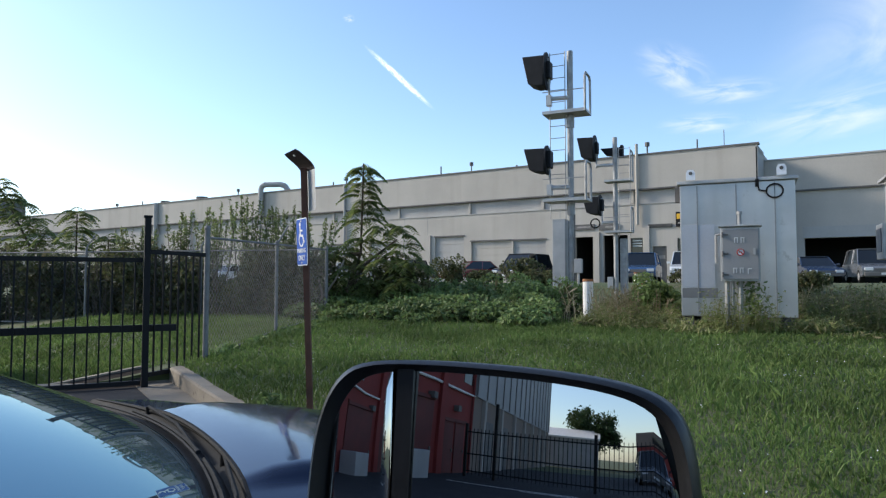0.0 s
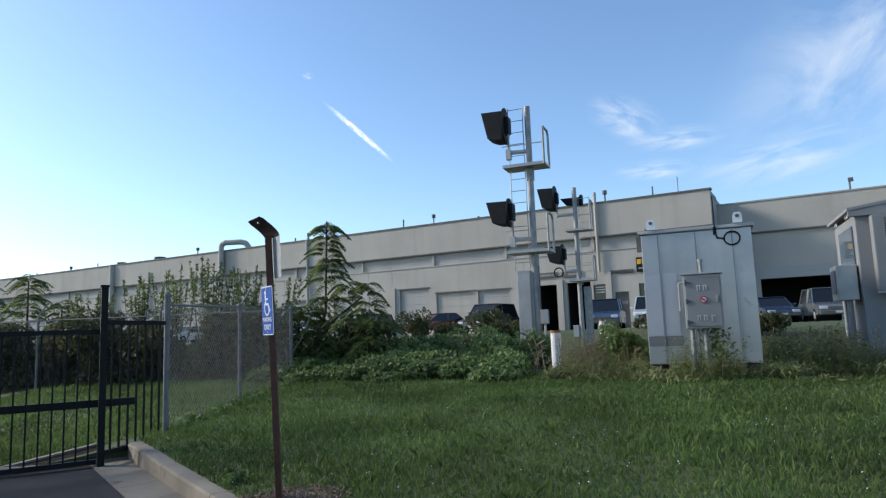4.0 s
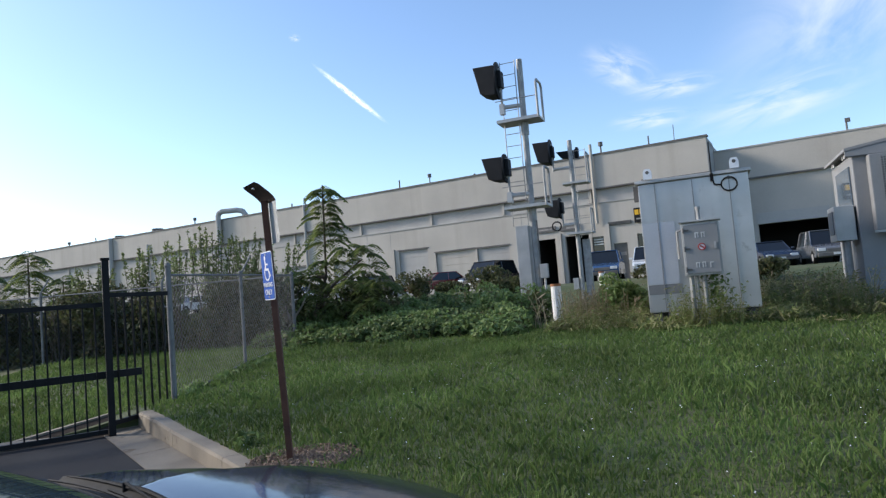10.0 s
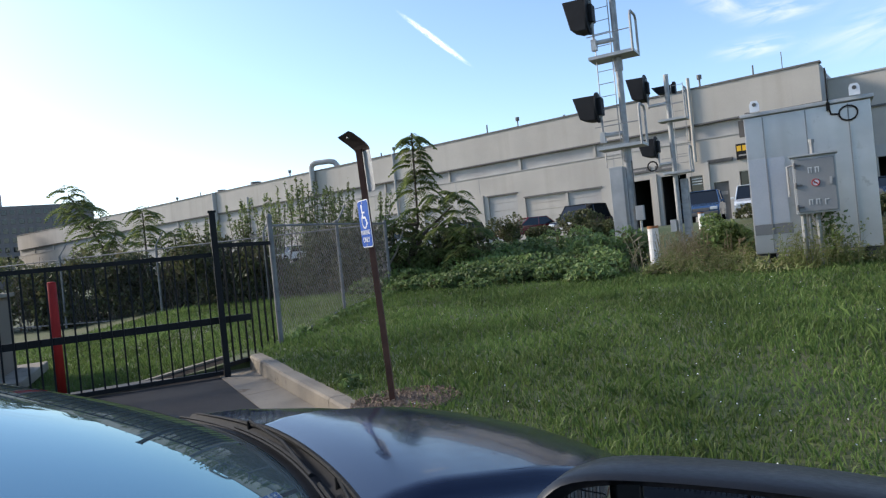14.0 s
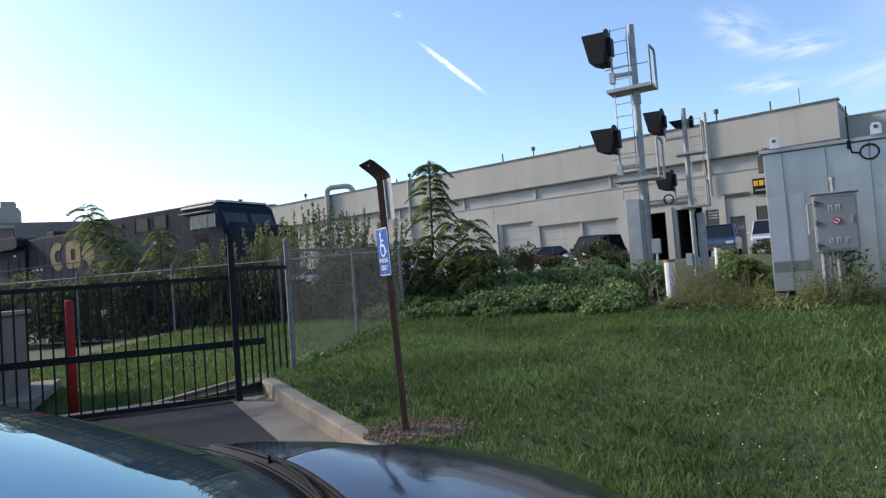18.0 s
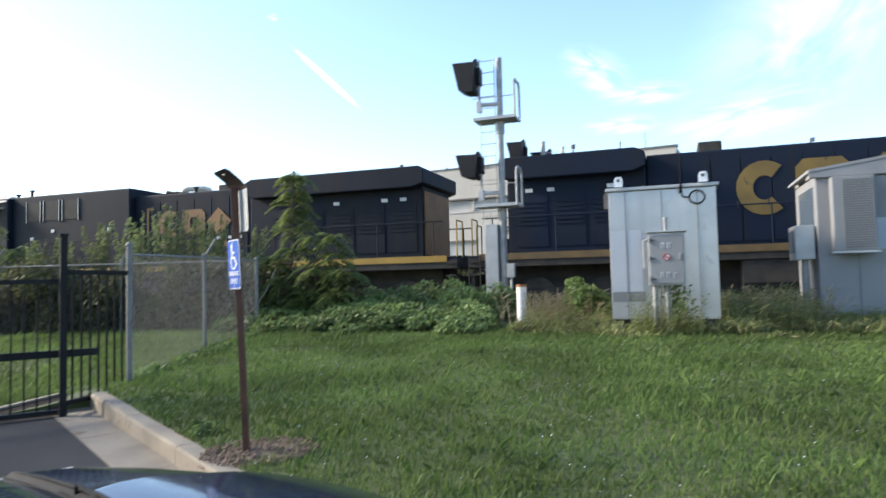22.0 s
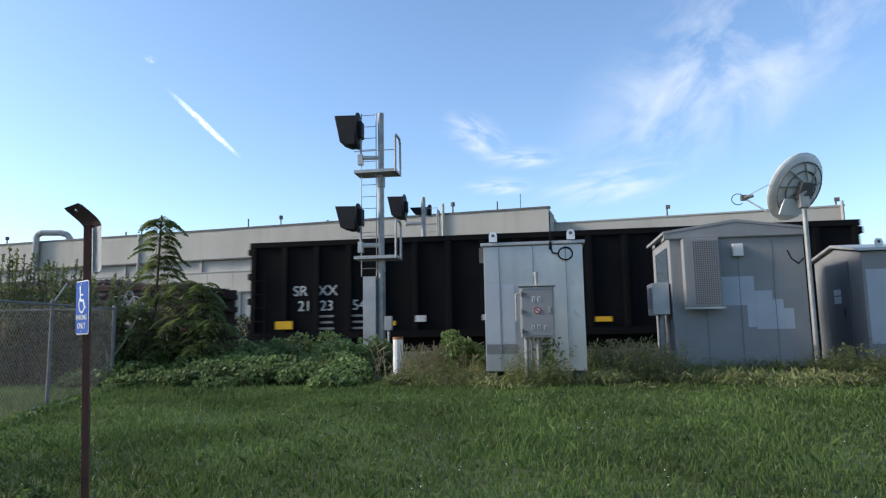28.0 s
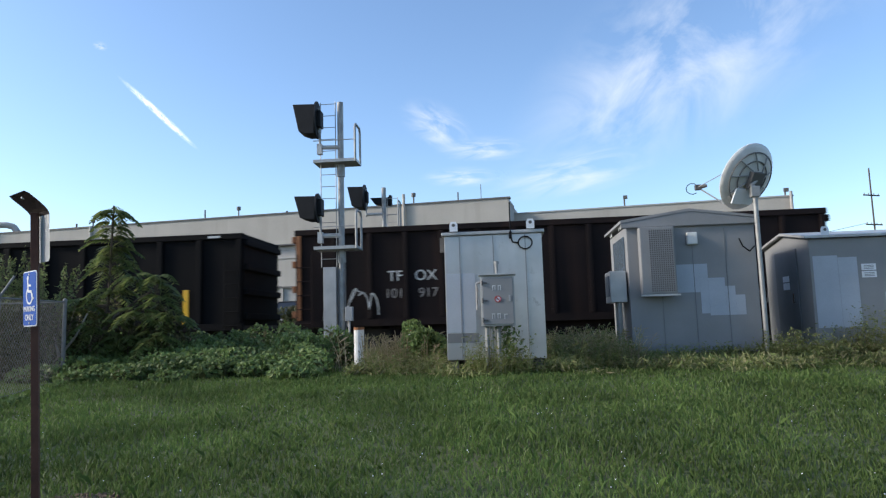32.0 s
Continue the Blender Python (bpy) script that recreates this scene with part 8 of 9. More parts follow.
def build_train():
    l1 = locomotive("lead_locomotive", "dark blue and yellow diesel freight locomotive, sooty and faded", M["loco_emblem"], "596", -5.5, 0.55, -3.35, ((2.1, 3.65, 0.7, 0.5), (3.7, 3.7, 0.9, 0.55), (4.9, 3.7, 0.9, 0.55)), M["loco_blue"])
    TRAIN.append((l1, -31.67, False))
    l2 = locomotive("second_locomotive", "dark blue diesel freight locomotive with faded orange emblem, running backwards", M["loco_orange"], "3120", -3.3, 1.5, -2.5, ((3.8, 3.55, 0.75, 0.68), (4.7, 3.55, 0.75, 0.68), (5.6, 3.55, 0.68, 0.68)), M["loco_navy"])
    TRAIN.append((l2, -52.62, True))
    # low, sooty, tagged gondola with scrap
    c = gondola("low_gondola", "low sooty gondola wagon with faded graffiti and a scrap load", 15.9, 2.52, 0.85, M["gon_dull"], 14, load=True)
    TRAIN.append((c, -73.2, False))
    for k, (x, m) in enumerate(((7.2, "graffiti_teal"), (6.1, "graffiti_pale"), (5.0, "graffiti_teal"), (4.0, "graffiti_pale"), (2.4, "graffiti_dim"), (0.7, "graffiti_pale"), (-0.9, "graffiti_dim"), (-2.6, "graffiti_dim"), (-4.4, "graffiti_dim"), (-6.2, "graffiti_dim"))):
        scribble(c, x - 0.45, -1.425, 1.6, 0.95, 0.6, M[m], 20 + k, 0.02)
    plate(c, 6.4, 1.1, 0.5, 0.2, M["reflector"])
    plate(c, -1.5, 0.98, 1.1, 0.12, M["loco_yellow"], "paint_bar")
    # tall black gondola
    c = gondola("black_gondola", "tall black steel gondola wagon with white stencilled lettering", 16.1, 3.62, 0.9, M["gon_black"], 17, post_w=0.15, tub=True)
    TRAIN.append((c, -90.77, False))
    h = 8.05
    for t, x, z, s in (("SR", 1.5, 2.2, 0.4), ("XX", 2.3, 2.2, 0.4), ("21", 1.63, 1.78, 0.4), ("23", 2.27, 1.78, 0.4), ("54", 3.2, 1.78, 0.4)):
        stencil(c, t, x - h, z, s)
    bars(c, 2.27 - h, 1.5, 0.42, 3, M["letter_dim"])
    bars(c, 3.2 - h, 1.5, 0.42, 3, M["letter_dim"])
    for x, w, t in ((1.05, 0.5, 0.22), (4.14, 0.2, 0.12), (9.75, 0.42, 0.13), (13.9, 0.42, 0.13)):
        plate(c, x - h, 1.27, w, t, M["reflector"])
    plate(c, 4.93 - h, 1.38, 0.28, 0.17, M["letter"], "data_plate")
    plate(c, 6.7 - h, 1.38, 0.2, 0.15, M["letter"], "data_plate")
    # rusty gondola
    c = gondola("rusty_gondola", "heavily rusted mill gondola wagon with graffiti and heaped scrap", 15.5, 2.52, 0.72, M["gon_rust"], 13, post_w=0.16, load=True, corrugated=True, heap=0.3, painted=4)
    TRAIN.append((c, -108.38, False))
    h = 7.75
    bm = B()
    span(bm, (1.72 - h, -1.468, 1.0), (3.35 - h, -1.464, 2.3))
    part("lettering_panel", bm, M["gon_black"], c)
    stencil(c, "AEX", 2.3 - h, 1.98, 0.38, y=-1.472)
    stencil(c, "23810", 2.5 - h, 1.58, 0.38, y=-1.472)
    bars(c, 2.5 - h, 1.25, 0.8, 2, M["letter_dim"], y=-1.472)
    for x, z in ((5.15, 1.35), (12.4, 1.35), (0.3, 1.2), (9.6, 1.3)):
        plate(c, x - h, z, 0.14, 0.75, M["loco_yellow"], "paint_bar")
    bubble_tag(c, 13.75 - h, -1.474, 1.72, 1.25, 1.1, M["letter"])
    for k, (x, m, w) in enumerate(((6.0, "graffiti_dim", 0.9), (8.4, "graffiti_teal", 0.9), (9.6, "graffiti_dim", 0.8), (10.8, "graffiti_red", 0.9), (12.0, "graffiti_dim", 0.9))):
        scribble(c, x - h - w / 2, -1.474, 1.4, w, 0.8, M[m], 40 + k, 0.02)
    # brown tall gondola
    c = gondola("brown_gondola", "tall dark brown gondola wagon with a rusted end and tag", 14.05, 3.62, 0.95, M["gon_brown"], 14, post_w=0.12, tub=True, end_mat=M["rust_orange"])
    TRAIN.append((c, -124.88, False))
    h = 7.02
    for t, x, z, s, m in (("TF", 2.78, 2.25, 0.4, "letter"), ("OX", 3.62, 2.25, 0.4, "letter"), ("101", 2.75, 1.78, 0.36, "letter_dim"), ("917", 3.68, 1.78, 0.36, "letter_dim")):
        stencil(c, t, x - h, z, s, M[m])
    for x, z, w, hh in ((4.25, 1.25, 0.14, 0.5), (5.9, 1.3, 0.14, 0.5), (8.85, 1.35, 0.14, 0.5), (10.35, 1.35, 0.14, 0.5), (13.6, 2.0, 0.15, 1.0)):
        plate(c, x - h, z, w, hh, M["reflector"], "paint_bar")
    scribble(c, 0.85 - h, -1.4955, 1.45, 1.5, 1.2, M["letter"], 77, 0.022)
    scribble(c, 11.95 - h, -1.4955, 1.4, 1.0, 0.5, M["graffiti_pale"], 78, 0.02)
    # following tall black gondola, and one more behind it
    for k, s in enumerate((-140.4, -155.9)):
        c = gondola("following_gondola", "tall black gondola wagon with a yellow stripe near its end", 14.05, 3.62, 0.95, M["gon_black"], 12, post_w=0.16, tub=True)
        TRAIN.append((c, s, False))
        plate(c, 5.4, 1.6, 0.16, 0.95, M["reflector"], "paint_bar")
        plate(c, 6.2, 3.53, 0.35, 0.06, M["letter"], "data_plate")


RUN = [(0, -156.5), (4, -120.9), (8, -85.3), (12, -49.8), (16, -15.3), (17.8, 0.0), (20, 18.6), (22, 36.5), (24, 54.5), (26, 72.55), (28, 90.5), (30, 108.3), (32, 126.1)]
build_train()
# ---- plants ----
RNG = np.random.default_rng(7)


def leaves_soup(name, centres, size, material, parent=None, label="", flat=0.3, kind="stuff", stretch=1.7):
    """One four-cornered, slightly folded leaf at each centre."""
    n = len(centres)
    c = np.asarray(centres, float)
    s = RNG.uniform(size[0], size[1], n)[:, None]
    a = RNG.normal(size=(n, 3))
    a /= np.linalg.norm(a, axis=1)[:, None]
    b = RNG.normal(size=(n, 3))
    b[:, 2] *= flat
    b -= a * (a * b).sum(1)[:, None]
    b /= np.linalg.norm(b, axis=1)[:, None]
    nn = np.cross(a, b)
    v = np.stack([c - a * s * stretch * 0.5, c + b * s * 0.5 + nn * s * 0.12, c + a * s * stretch * 0.5, c - b * s * 0.5 + nn * s * 0.12], 1).reshape(-1, 3)
    f = np.arange(n * 4).reshape(n, 4)
    return soup(name, v.tolist(), f.tolist(), material, parent, kind, label)


def blob_points(n, centres, radii, shell=0.55):
    """Points in a set of uneven lumps, more of them near the skin."""
    k = RNG.integers(0, len(centres), n)
    d = RNG.normal(size=(n, 3))
    d /= np.linalg.norm(d, axis=1)[:, None]
    r = shell + (1 - shell) * RNG.random(n) ** 0.6
    return np.asarray(centres)[k] + d * r[:, None] * np.asarray(radii)[k]


def mound(s0, s1, q0, q1, zt, n_lumps, seed):
    """Lumps over a strip along the track, low at the front and higher behind."""
    g = np.random.default_rng(seed)
    cs, rs = [], []
    for _ in range(n_lumps):
        s, f = g.uniform(s0, s1), g.random()
        q = q0 + (q1 - q0) * f
        p = track(s, q)
        z = base_z(p.x, p.y)
        h = zt * (0.25 + 0.75 * f) * g.uniform(0.7, 1.15)
        cs.append((p.x, p.y, z + h * 0.45))
        rs.append((g.uniform(0.3, 0.55), g.uniform(0.3, 0.5), h * 0.55))
    return cs, rs


def stems(bm, paths, r0, r1):
    for pts in paths:
        n = len(pts) - 1
        for i, (a, b) in enumerate(zip(pts, pts[1:])):
            ra, rb = r0 + (r1 - r0) * i / n, r0 + (r1 - r0) * (i + 1) / n
            rod(bm, a, b, ra, 7, rb)
    return bm


def frond(verts, faces, base, heading, length, rise, droop, rnd, leaflet=0.11):
    """A feathered leaf: a bowed stalk with pairs of leaflets."""
    h = Vector((math.cos(heading), math.sin(heading), 0))
    side = Vector((-h.y, h.x, 0))
    n = 11
    prev = Vector(base)
    for k in range(1, n + 1):
        t = k / n
        p = Vector(base) + h * length * t + Vector((0, 0, rise * t - droop * t * t))
        i = len(verts)
        w = side * 0.006
        verts += [tuple(prev - w), tuple(prev + w), tuple(p + w), tuple(p - w)]
        faces.append((i, i + 1, i + 2, i + 3))
        if k > 1:
            L = leaflet * (1.15 - 0.55 * abs(t - 0.45)) * rnd.uniform(0.85, 1.15)
            for sg in (-1, 1):
                d = (side * sg * 0.85 + h * 0.35 + Vector((0, 0, -0.35 - 0.3 * rnd.random()))).normalized()
                u = (h - d * h.dot(d)).normalized() * L * 0.2
                i = len(verts)
                verts += [tuple(p), tuple(p + d * L * 0.45 + u), tuple(p + d * L), tuple(p + d * L * 0.45 - u)]
                faces.append((i, i + 1, i + 2, i + 3))
        prev = p


def heaven_tree(name, label, trunk, crowns, seed, group=""):
    """A young tree of heaven: bent stems with tufts of feathered leaves. crowns: (point, number, length)."""
    rnd = random.Random(seed)
    c = thing(name, (0, 0, 0), label, "tree", group)
    bm = B()
    stems(bm, trunk, 0.05, 0.018)
    part("trunk", bm, M["bark"], c)
    verts, faces = [], []
    for p, n, L in crowns:
        for k in range(n):
            a = 2 * math.pi * (k / n) + rnd.uniform(-0.3, 0.3)
            z = rnd.uniform(-0.35, 0.12) * L
            frond(verts, faces, (p[0], p[1], p[2] + z), a, L * rnd.uniform(0.75, 1.1), L * rnd.uniform(0.35, 0.7), L * rnd.uniform(0.7, 1.15), rnd, leaflet=0.15 + 0.03 * rnd.random())
    soup("crown", verts, faces, M["leaf_tree"], c, "", "")
    return c


def build_plants():
    # vine-covered bank beside the track
    cs, rs = mound(-8.6, -3.5, 11.3, 14.6, 1.0, 105, 3)
    leaves_soup("vine_bank", blob_points(42000, cs, rs, 0.75), (0.035, 0.085), M["leaf"], None, "dense low bank of green vines and weeds beside the railway", stretch=1.3)
    # darker leaves within the lumps imitate the shade inside the bank
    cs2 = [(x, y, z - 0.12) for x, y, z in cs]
    leaves_soup("vine_shade", blob_points(7000, cs2, rs, 0.3), (0.08, 0.16), M["leaf_dark"], None, "inner leaves of the vine bank, its shade put into their darker colour")
    # weeds around the huts
    cs, rs = mound(-1.2, 9.0, 10.9, 11.5, 0.34, 46, 5)
    c4, r4 = mound(0.75, 2.2, 11.6, 15.0, 0.5, 26, 6)
    c6, r6 = mound(-2.7, -1.3, 11.2, 14.4, 0.45, 32, 9)
    c5, r5 = mound(1.9, 9.5, 12.3, 12.8, 0.36, 44, 8)
    leaves_soup("hut_weeds", blob_points(21000, cs + c4 + c5 + c6, rs + r4 + r5 + r6, 0.3), (0.014, 0.04), M["weed"], None, "weeds growing along the feet of the cabinets", stretch=4.5)
    # tall dry weeds
    n = 1500
    s, q = RNG.uniform(-3.3, 2.4, n), RNG.uniform(12.0, 15.6, n)
    keep = ~((s > -1.3) & (s < 0.9) & (q > 11.6) & (q < 13.6)) & (RNG.random(n) < np.where((s < -1.9) & (s > -2.75), 1.0, np.where(s > 0.7, 0.75, 0.22)))
    verts, faces = [], []
    for a, b in zip(s[keep], q[keep]):
        p = track(a, b)
        z = base_z(p.x, p.y)
        h = RNG.uniform(0.25, 0.7)
        lean = RNG.normal(size=2) * 0.13
        for k in range(3):
            i = len(verts)
            w = 0.006
            f0, f1 = k / 3, (k + 1) / 3
            A = (p.x + lean[0] * f0 * f0, p.y + lean[1] * f0 * f0, z + h * f0)
            Bp = (p.x + lean[0] * f1 * f1, p.y + lean[1] * f1 * f1, z + h * f1)
            verts += [(A[0] - w, A[1], A[2]), (A[0] + w, A[1], A[2]), (Bp[0] + w, Bp[1], Bp[2]), (Bp[0] - w, Bp[1], Bp[2])]
            faces.append((i, i + 1, i + 2, i + 3))
        for k in range(7):
            t = RNG.uniform(0.3, 1.0)
            i = len(verts)
            x, y, zz = p.x + lean[0] * t, p.y + lean[1] * t, z + h * t
            d = RNG.normal(size=3) * 0.05
            verts += [(x, y, zz), (x + d[0] + 0.01, y + d[1], zz + abs(d[2]) * 0.5), (x + d[0] * 1.8, y + d[1] * 1.8, zz + abs(d[2])), (x + d[0] - 0.01, y + d[1], zz + abs(d[2]) * 0.7)]
            faces.append((i, i + 1, i + 2, i + 3))
    soup("dry_weeds", verts, faces, M["dry"], None, "stuff", "tall dry brown weeds among the cabinets")
    # green weed clumps and tall grass stalks round the boxes
    g = np.random.default_rng(41)
    verts, faces = [], []

    def stalk(x, y, z, h, lean, w, leaf):
        for k in range(4):
            i = len(verts)
            f0, f1 = k / 4, (k + 1) / 4
            a = Vector((x + lean[0] * f0 * f0, y + lean[1] * f0 * f0, z + h * f0))
            b = Vector((x + lean[0] * f1 * f1, y + lean[1] * f1 * f1, z + h * f1))
            u = Vector((w * (1 - f0), 0, 0))
            v = Vector((w * (1 - f1), 0, 0))
            verts.extend([tuple(a - u), tuple(a + u), tuple(b + v), tuple(b - v)])
            faces.append((i, i + 1, i + 2, i + 3))
        for _ in range(leaf):
            t = g.uniform(0.15, 1.0)
            p = Vector((x + lean[0] * t * t, y + lean[1] * t * t, z + h * t))
            d = Vector(g.normal(size=3))
            d.z = abs(d.z) * 0.4
            d = d.normalized() * g.uniform(0.05, 0.11)
            n = Vector((-d.y, d.x, 0)).normalized() * g.uniform(0.008, 0.02)
            i = len(verts)
            verts.extend([tuple(p), tuple(p + d * 0.55 + n), tuple(p + d + Vector((0, 0, -0.03))), tuple(p + d * 0.55 - n)])
            faces.append((i, i + 1, i + 2, i + 3))
    for s0, s1, q0, q1, n, h0, h1, leaf in ((-0.75, 0.3, 10.8, 11.35, 150, 0.25, 0.75, 6), (-2.75, -1.2, 11.2, 13.6, 420, 0.15, 0.45, 6), 
                                            (0.75, 2.1, 11.6, 14.6, 620, 0.3, 0.75, 6), (2.0, 5.2, 12.35, 12.9, 330, 0.12, 0.4, 7), (4.5, 5.6, 12.2, 12.9, 150, 0.25, 0.6, 8), (5.7, 8.6, 12.4, 13.3, 420, 0.2, 0.7, 6), (6.2, 7.0, 12.6, 13.2, 90, 0.5, 1.0, 8), (-0.2, 1.0, 11.1, 11.5, 110, 0.1, 0.3, 6)):
        for _ in range(n):
            p = track(g.uniform(s0, s1), g.uniform(q0, q1))
            stalk(p.x, p.y, base_z(p.x, p.y) - 0.02, g.uniform(h0, h1), g.normal(size=2) * 0.12, 0.006, leaf)
    soup("tall_weeds", verts, faces, M["weed"], None, "stuff", "tall green weeds and seeding grass round the cabinets")
    p = track(-1.75, 13.2)
    sh = thing("shrub", (p.x, p.y, base_z(p.x, p.y)), "dark green leafy shrub beside the tall cabinet", "shrub")
    cc = [(g.uniform(-0.3, 0.3), g.uniform(-0.25, 0.25), g.uniform(0.25, 0.75)) for _ in range(12)]
    leaves_soup("foliage", blob_points(2600, cc, [(0.22, 0.22, 0.2)] * 12, 0.4), (0.03, 0.075), M["leaf"], sh, "", kind="", stretch=2.2)
    bm = B()
    stems(bm, [[(0, 0, -0.05), (0.1, 0, 0.5)], [(0.05, 0, -0.05), (-0.2, 0.05, 0.55)]], 0.012, 0.006)
    part("stems", bm, M["bark"], sh)
    vine = [tuple(track(-0.45 + 0.42 + g.normal() * 0.1, 11.2 + g.normal() * 0.06, 0.85 + z)) for z in np.linspace(0, 0.62, 260)]
    leaves_soup("pipe_vine", vine, (0.03, 0.06), M["leaf"], None, "green vine climbing the legs of the service box")
    # tree in the vines
    b = track(-8.75, 12.9, 0.7)
    t1 = track(-8.2, 13.2, 4.22)
    kn = track(-8.2, 13.1, 2.1)
    tiers = [(tuple(t1 - Vector((0, 0, 0.19 * k))), 6, 0.44 + 0.035 * min(k, 4)) for k in range(8)]
    clumps = [(-8.0, 13.0, 2.45, 9, 0.58), (-7.5, 12.9, 2.72, 9, 0.55), (-7.05, 13.0, 2.66, 9, 0.5), (-7.0, 13.0, 2.3, 9, 0.55), (-6.75, 12.9, 1.95, 10, 0.55), (-7.3, 12.7, 1.95, 11, 0.62), (-8.6, 12.9, 2.2, 12, 0.6), (-9.1, 13.1, 2.05, 11, 0.6), (-8.9, 12.8, 1.6, 10, 0.6), (-8.1, 12.6, 1.75, 11, 0.6), (-7.0, 12.7, 1.5, 9, 0.55), (-7.6, 12.6, 1.4, 10, 0.6)]
    heaven_tree("young_tree", "slender young tree with long feathered drooping leaves", [[tuple(b), tuple(track(-8.45, 13.0, 1.4)), tuple(kn), tuple(t1)], [tuple(track(-8.45, 12.9, 1.3)), tuple(track(-7.9, 12.9, 1.9)), tuple(track(-7.2, 13.0, 2.4))], [tuple(kn), tuple(track(-8.9, 13.0, 2.1))]],
                tiers + [(tuple(track(a, q, z)), n, L) for a, q, z, n, L in clumps], 4)
    bush = thing("vine_bush", (0, 0, 0), "tall bush of green vines and dry tendrils round the tree", "bush")
    cs = [tuple(track(s, q, z)) for s, q, z in ((-8.9, 13.3, 1.1), (-8.1, 13.3, 1.4), (-7.3, 13.3, 1.3), (-6.6, 13.2, 1.0), (-8.4, 13.5, 1.8), (-7.5, 13.4, 1.7), (-6.9, 13.4, 1.3), (-9.1, 13.5, 1.6), (-7.0, 12.9, 0.9), (-8.3, 12.8, 0.9), (-9.0, 12.9, 0.8))]
    rs = [(0.5, 0.4, 0.5)] * len(cs)
    leaves_soup("foliage", blob_points(4200, cs, rs, 0.6), (0.04, 0.085), M["leaf_dark"], bush, "", kind="", stretch=1.8)
    bm = B()
    stems(bm, [[tuple(track(-8.4, 12.85, 0.7)), tuple(track(-8.1, 12.75, 1.5)), tuple(track(-7.4, 12.8, 2.1))], [tuple(track(-7.6, 12.8, 0.7)), tuple(track(-7.5, 12.7, 1.6))], [tuple(track(-7.2, 12.7, 0.75)), tuple(track(-7.0, 12.6, 1.4))]], 0.022, 0.01)
    part("stems", bm, M["bark"], bush)
    bm = B()
    stems(bm, [[tuple(track(-8.95, 12.2, 0.7)), tuple(track(-8.6, 12.2, 1.12)), tuple(track(-8.35, 12.3, 1.5)), tuple(track(-8.25, 12.5, 1.95))], [tuple(track(-8.6, 12.2, 1.12)), tuple(track(-8.75, 12.25, 1.5))]], 0.035, 0.015)
    part("bare_stem", bm, M["bark_pale"], bush, "pale bare leaning stem")
    # overgrowth behind the rear fence
    cs, rs = [], []
    g = np.random.default_rng(11)
    d0 = Vector((-0.976, 0.215, 0))
    for k in range(240):
        d = g.uniform(0.3, 20)
        p = Vector((-2.5, 14.3, 0)) + d0 * d + Vector((0.2, 0.95, 0)) * g.uniform(0.2, 1.0)
        top = 2.0 + 0.22 * math.sin(d * 1.7) - (0.15 if d < 4 else 0)
        z = g.uniform(0.5, top)
        cs.append((p.x, p.y, z))
        rs.append((0.5, 0.4, 0.42))
    leaves_soup("fence_hedge", blob_points(70000, cs, rs, 0.4), (0.045, 0.1), M["leaf_dark"], None, "overgrown hedge of vines and weeds behind the chain-link fence")
    bm = B()
    for k in range(170):
        d = g.uniform(0.2, 17)
        p = Vector((-2.5, 14.3, 0)) + d0 * d + Vector((0.2, 0.95, 0)) * g.uniform(0.0, 0.35)
        a = g.normal(size=2) * 0.25
        rod(bm, (p.x, p.y, 0.4), (p.x + a[0], p.y + a[1] * 0.3, g.uniform(1.6, 2.5)), 0.011, 4, 0.004)
    part("hedge_stems", bm, M["bark"], None, "bare brown stems in the hedge", kind="stuff")
    for d, z, sd in ((0.7, 2.75, 1), (1.5, 3.05, 2), (2.3, 3.3, 3), (3.1, 3.2, 4), (4.0, 2.9, 5), (5.2, 2.6, 6)):
        p = Vector((-2.5, 14.3, 0)) + d0 * d + Vector((0.2, 0.95, 0)) * 0.9
        bsh = thing("sapling", (0, 0, 0), "bright green leafy sapling above the chain-link fence", "bush", "saplings behind the fence")
        g2 = np.random.default_rng(sd + 30)
        twigs, pts = [], []
        for k in range(13):
            x, y = p.x + g2.normal() * 0.32, p.y + g2.normal() * 0.25
            zt = z - abs(g2.normal()) * 0.4 + 0.25
            twigs.append([(p.x + g2.normal() * 0.12, p.y, 0.6), (x * 0.6 + p.x * 0.4, y, 1.8), (x, y, zt)])
            for _ in range(120):
                f = g2.uniform(0.4, 1.0) ** 0.75
                w = 0.13 * (1.1 - f)
                pts.append((p.x + (x - p.x) * f + g2.normal() * w, p.y + (y - p.y) * f + g2.normal() * w, 0.6 + (zt - 0.6) * f + g2.normal() * 0.04))
        bm = B()
        stems(bm, twigs, 0.013, 0.005)
        part("stems", bm, M["bark"], bsh, kind="stuff")
        leaves_soup("foliage", pts, (0.022, 0.05), M["leaf_sapling"], bsh, "", kind="", stretch=2.4)
    P1, P2, P3 = track(-20.6, 13.5, 0.7), track(-18.5, 13.5, 0.7), track(-17.1, 13.5, 0.7)
    top1 = track(-22.3, 13.5, 4.55)
    limbs = [(-22.3, 4.75), (-22.0, 4.5), (-22.45, 4.2), (-21.7, 4.2), (-22.1, 3.9), (-21.3, 3.9), (-21.6, 3.55), (-20.9, 3.6), (-21.1, 3.2), (-20.5, 3.4), (-20.1, 3.1), (-20.6, 2.8), (-19.8, 2.75), (-21.4, 2.8), (-20.2, 2.4), (-21.0, 2.4)]
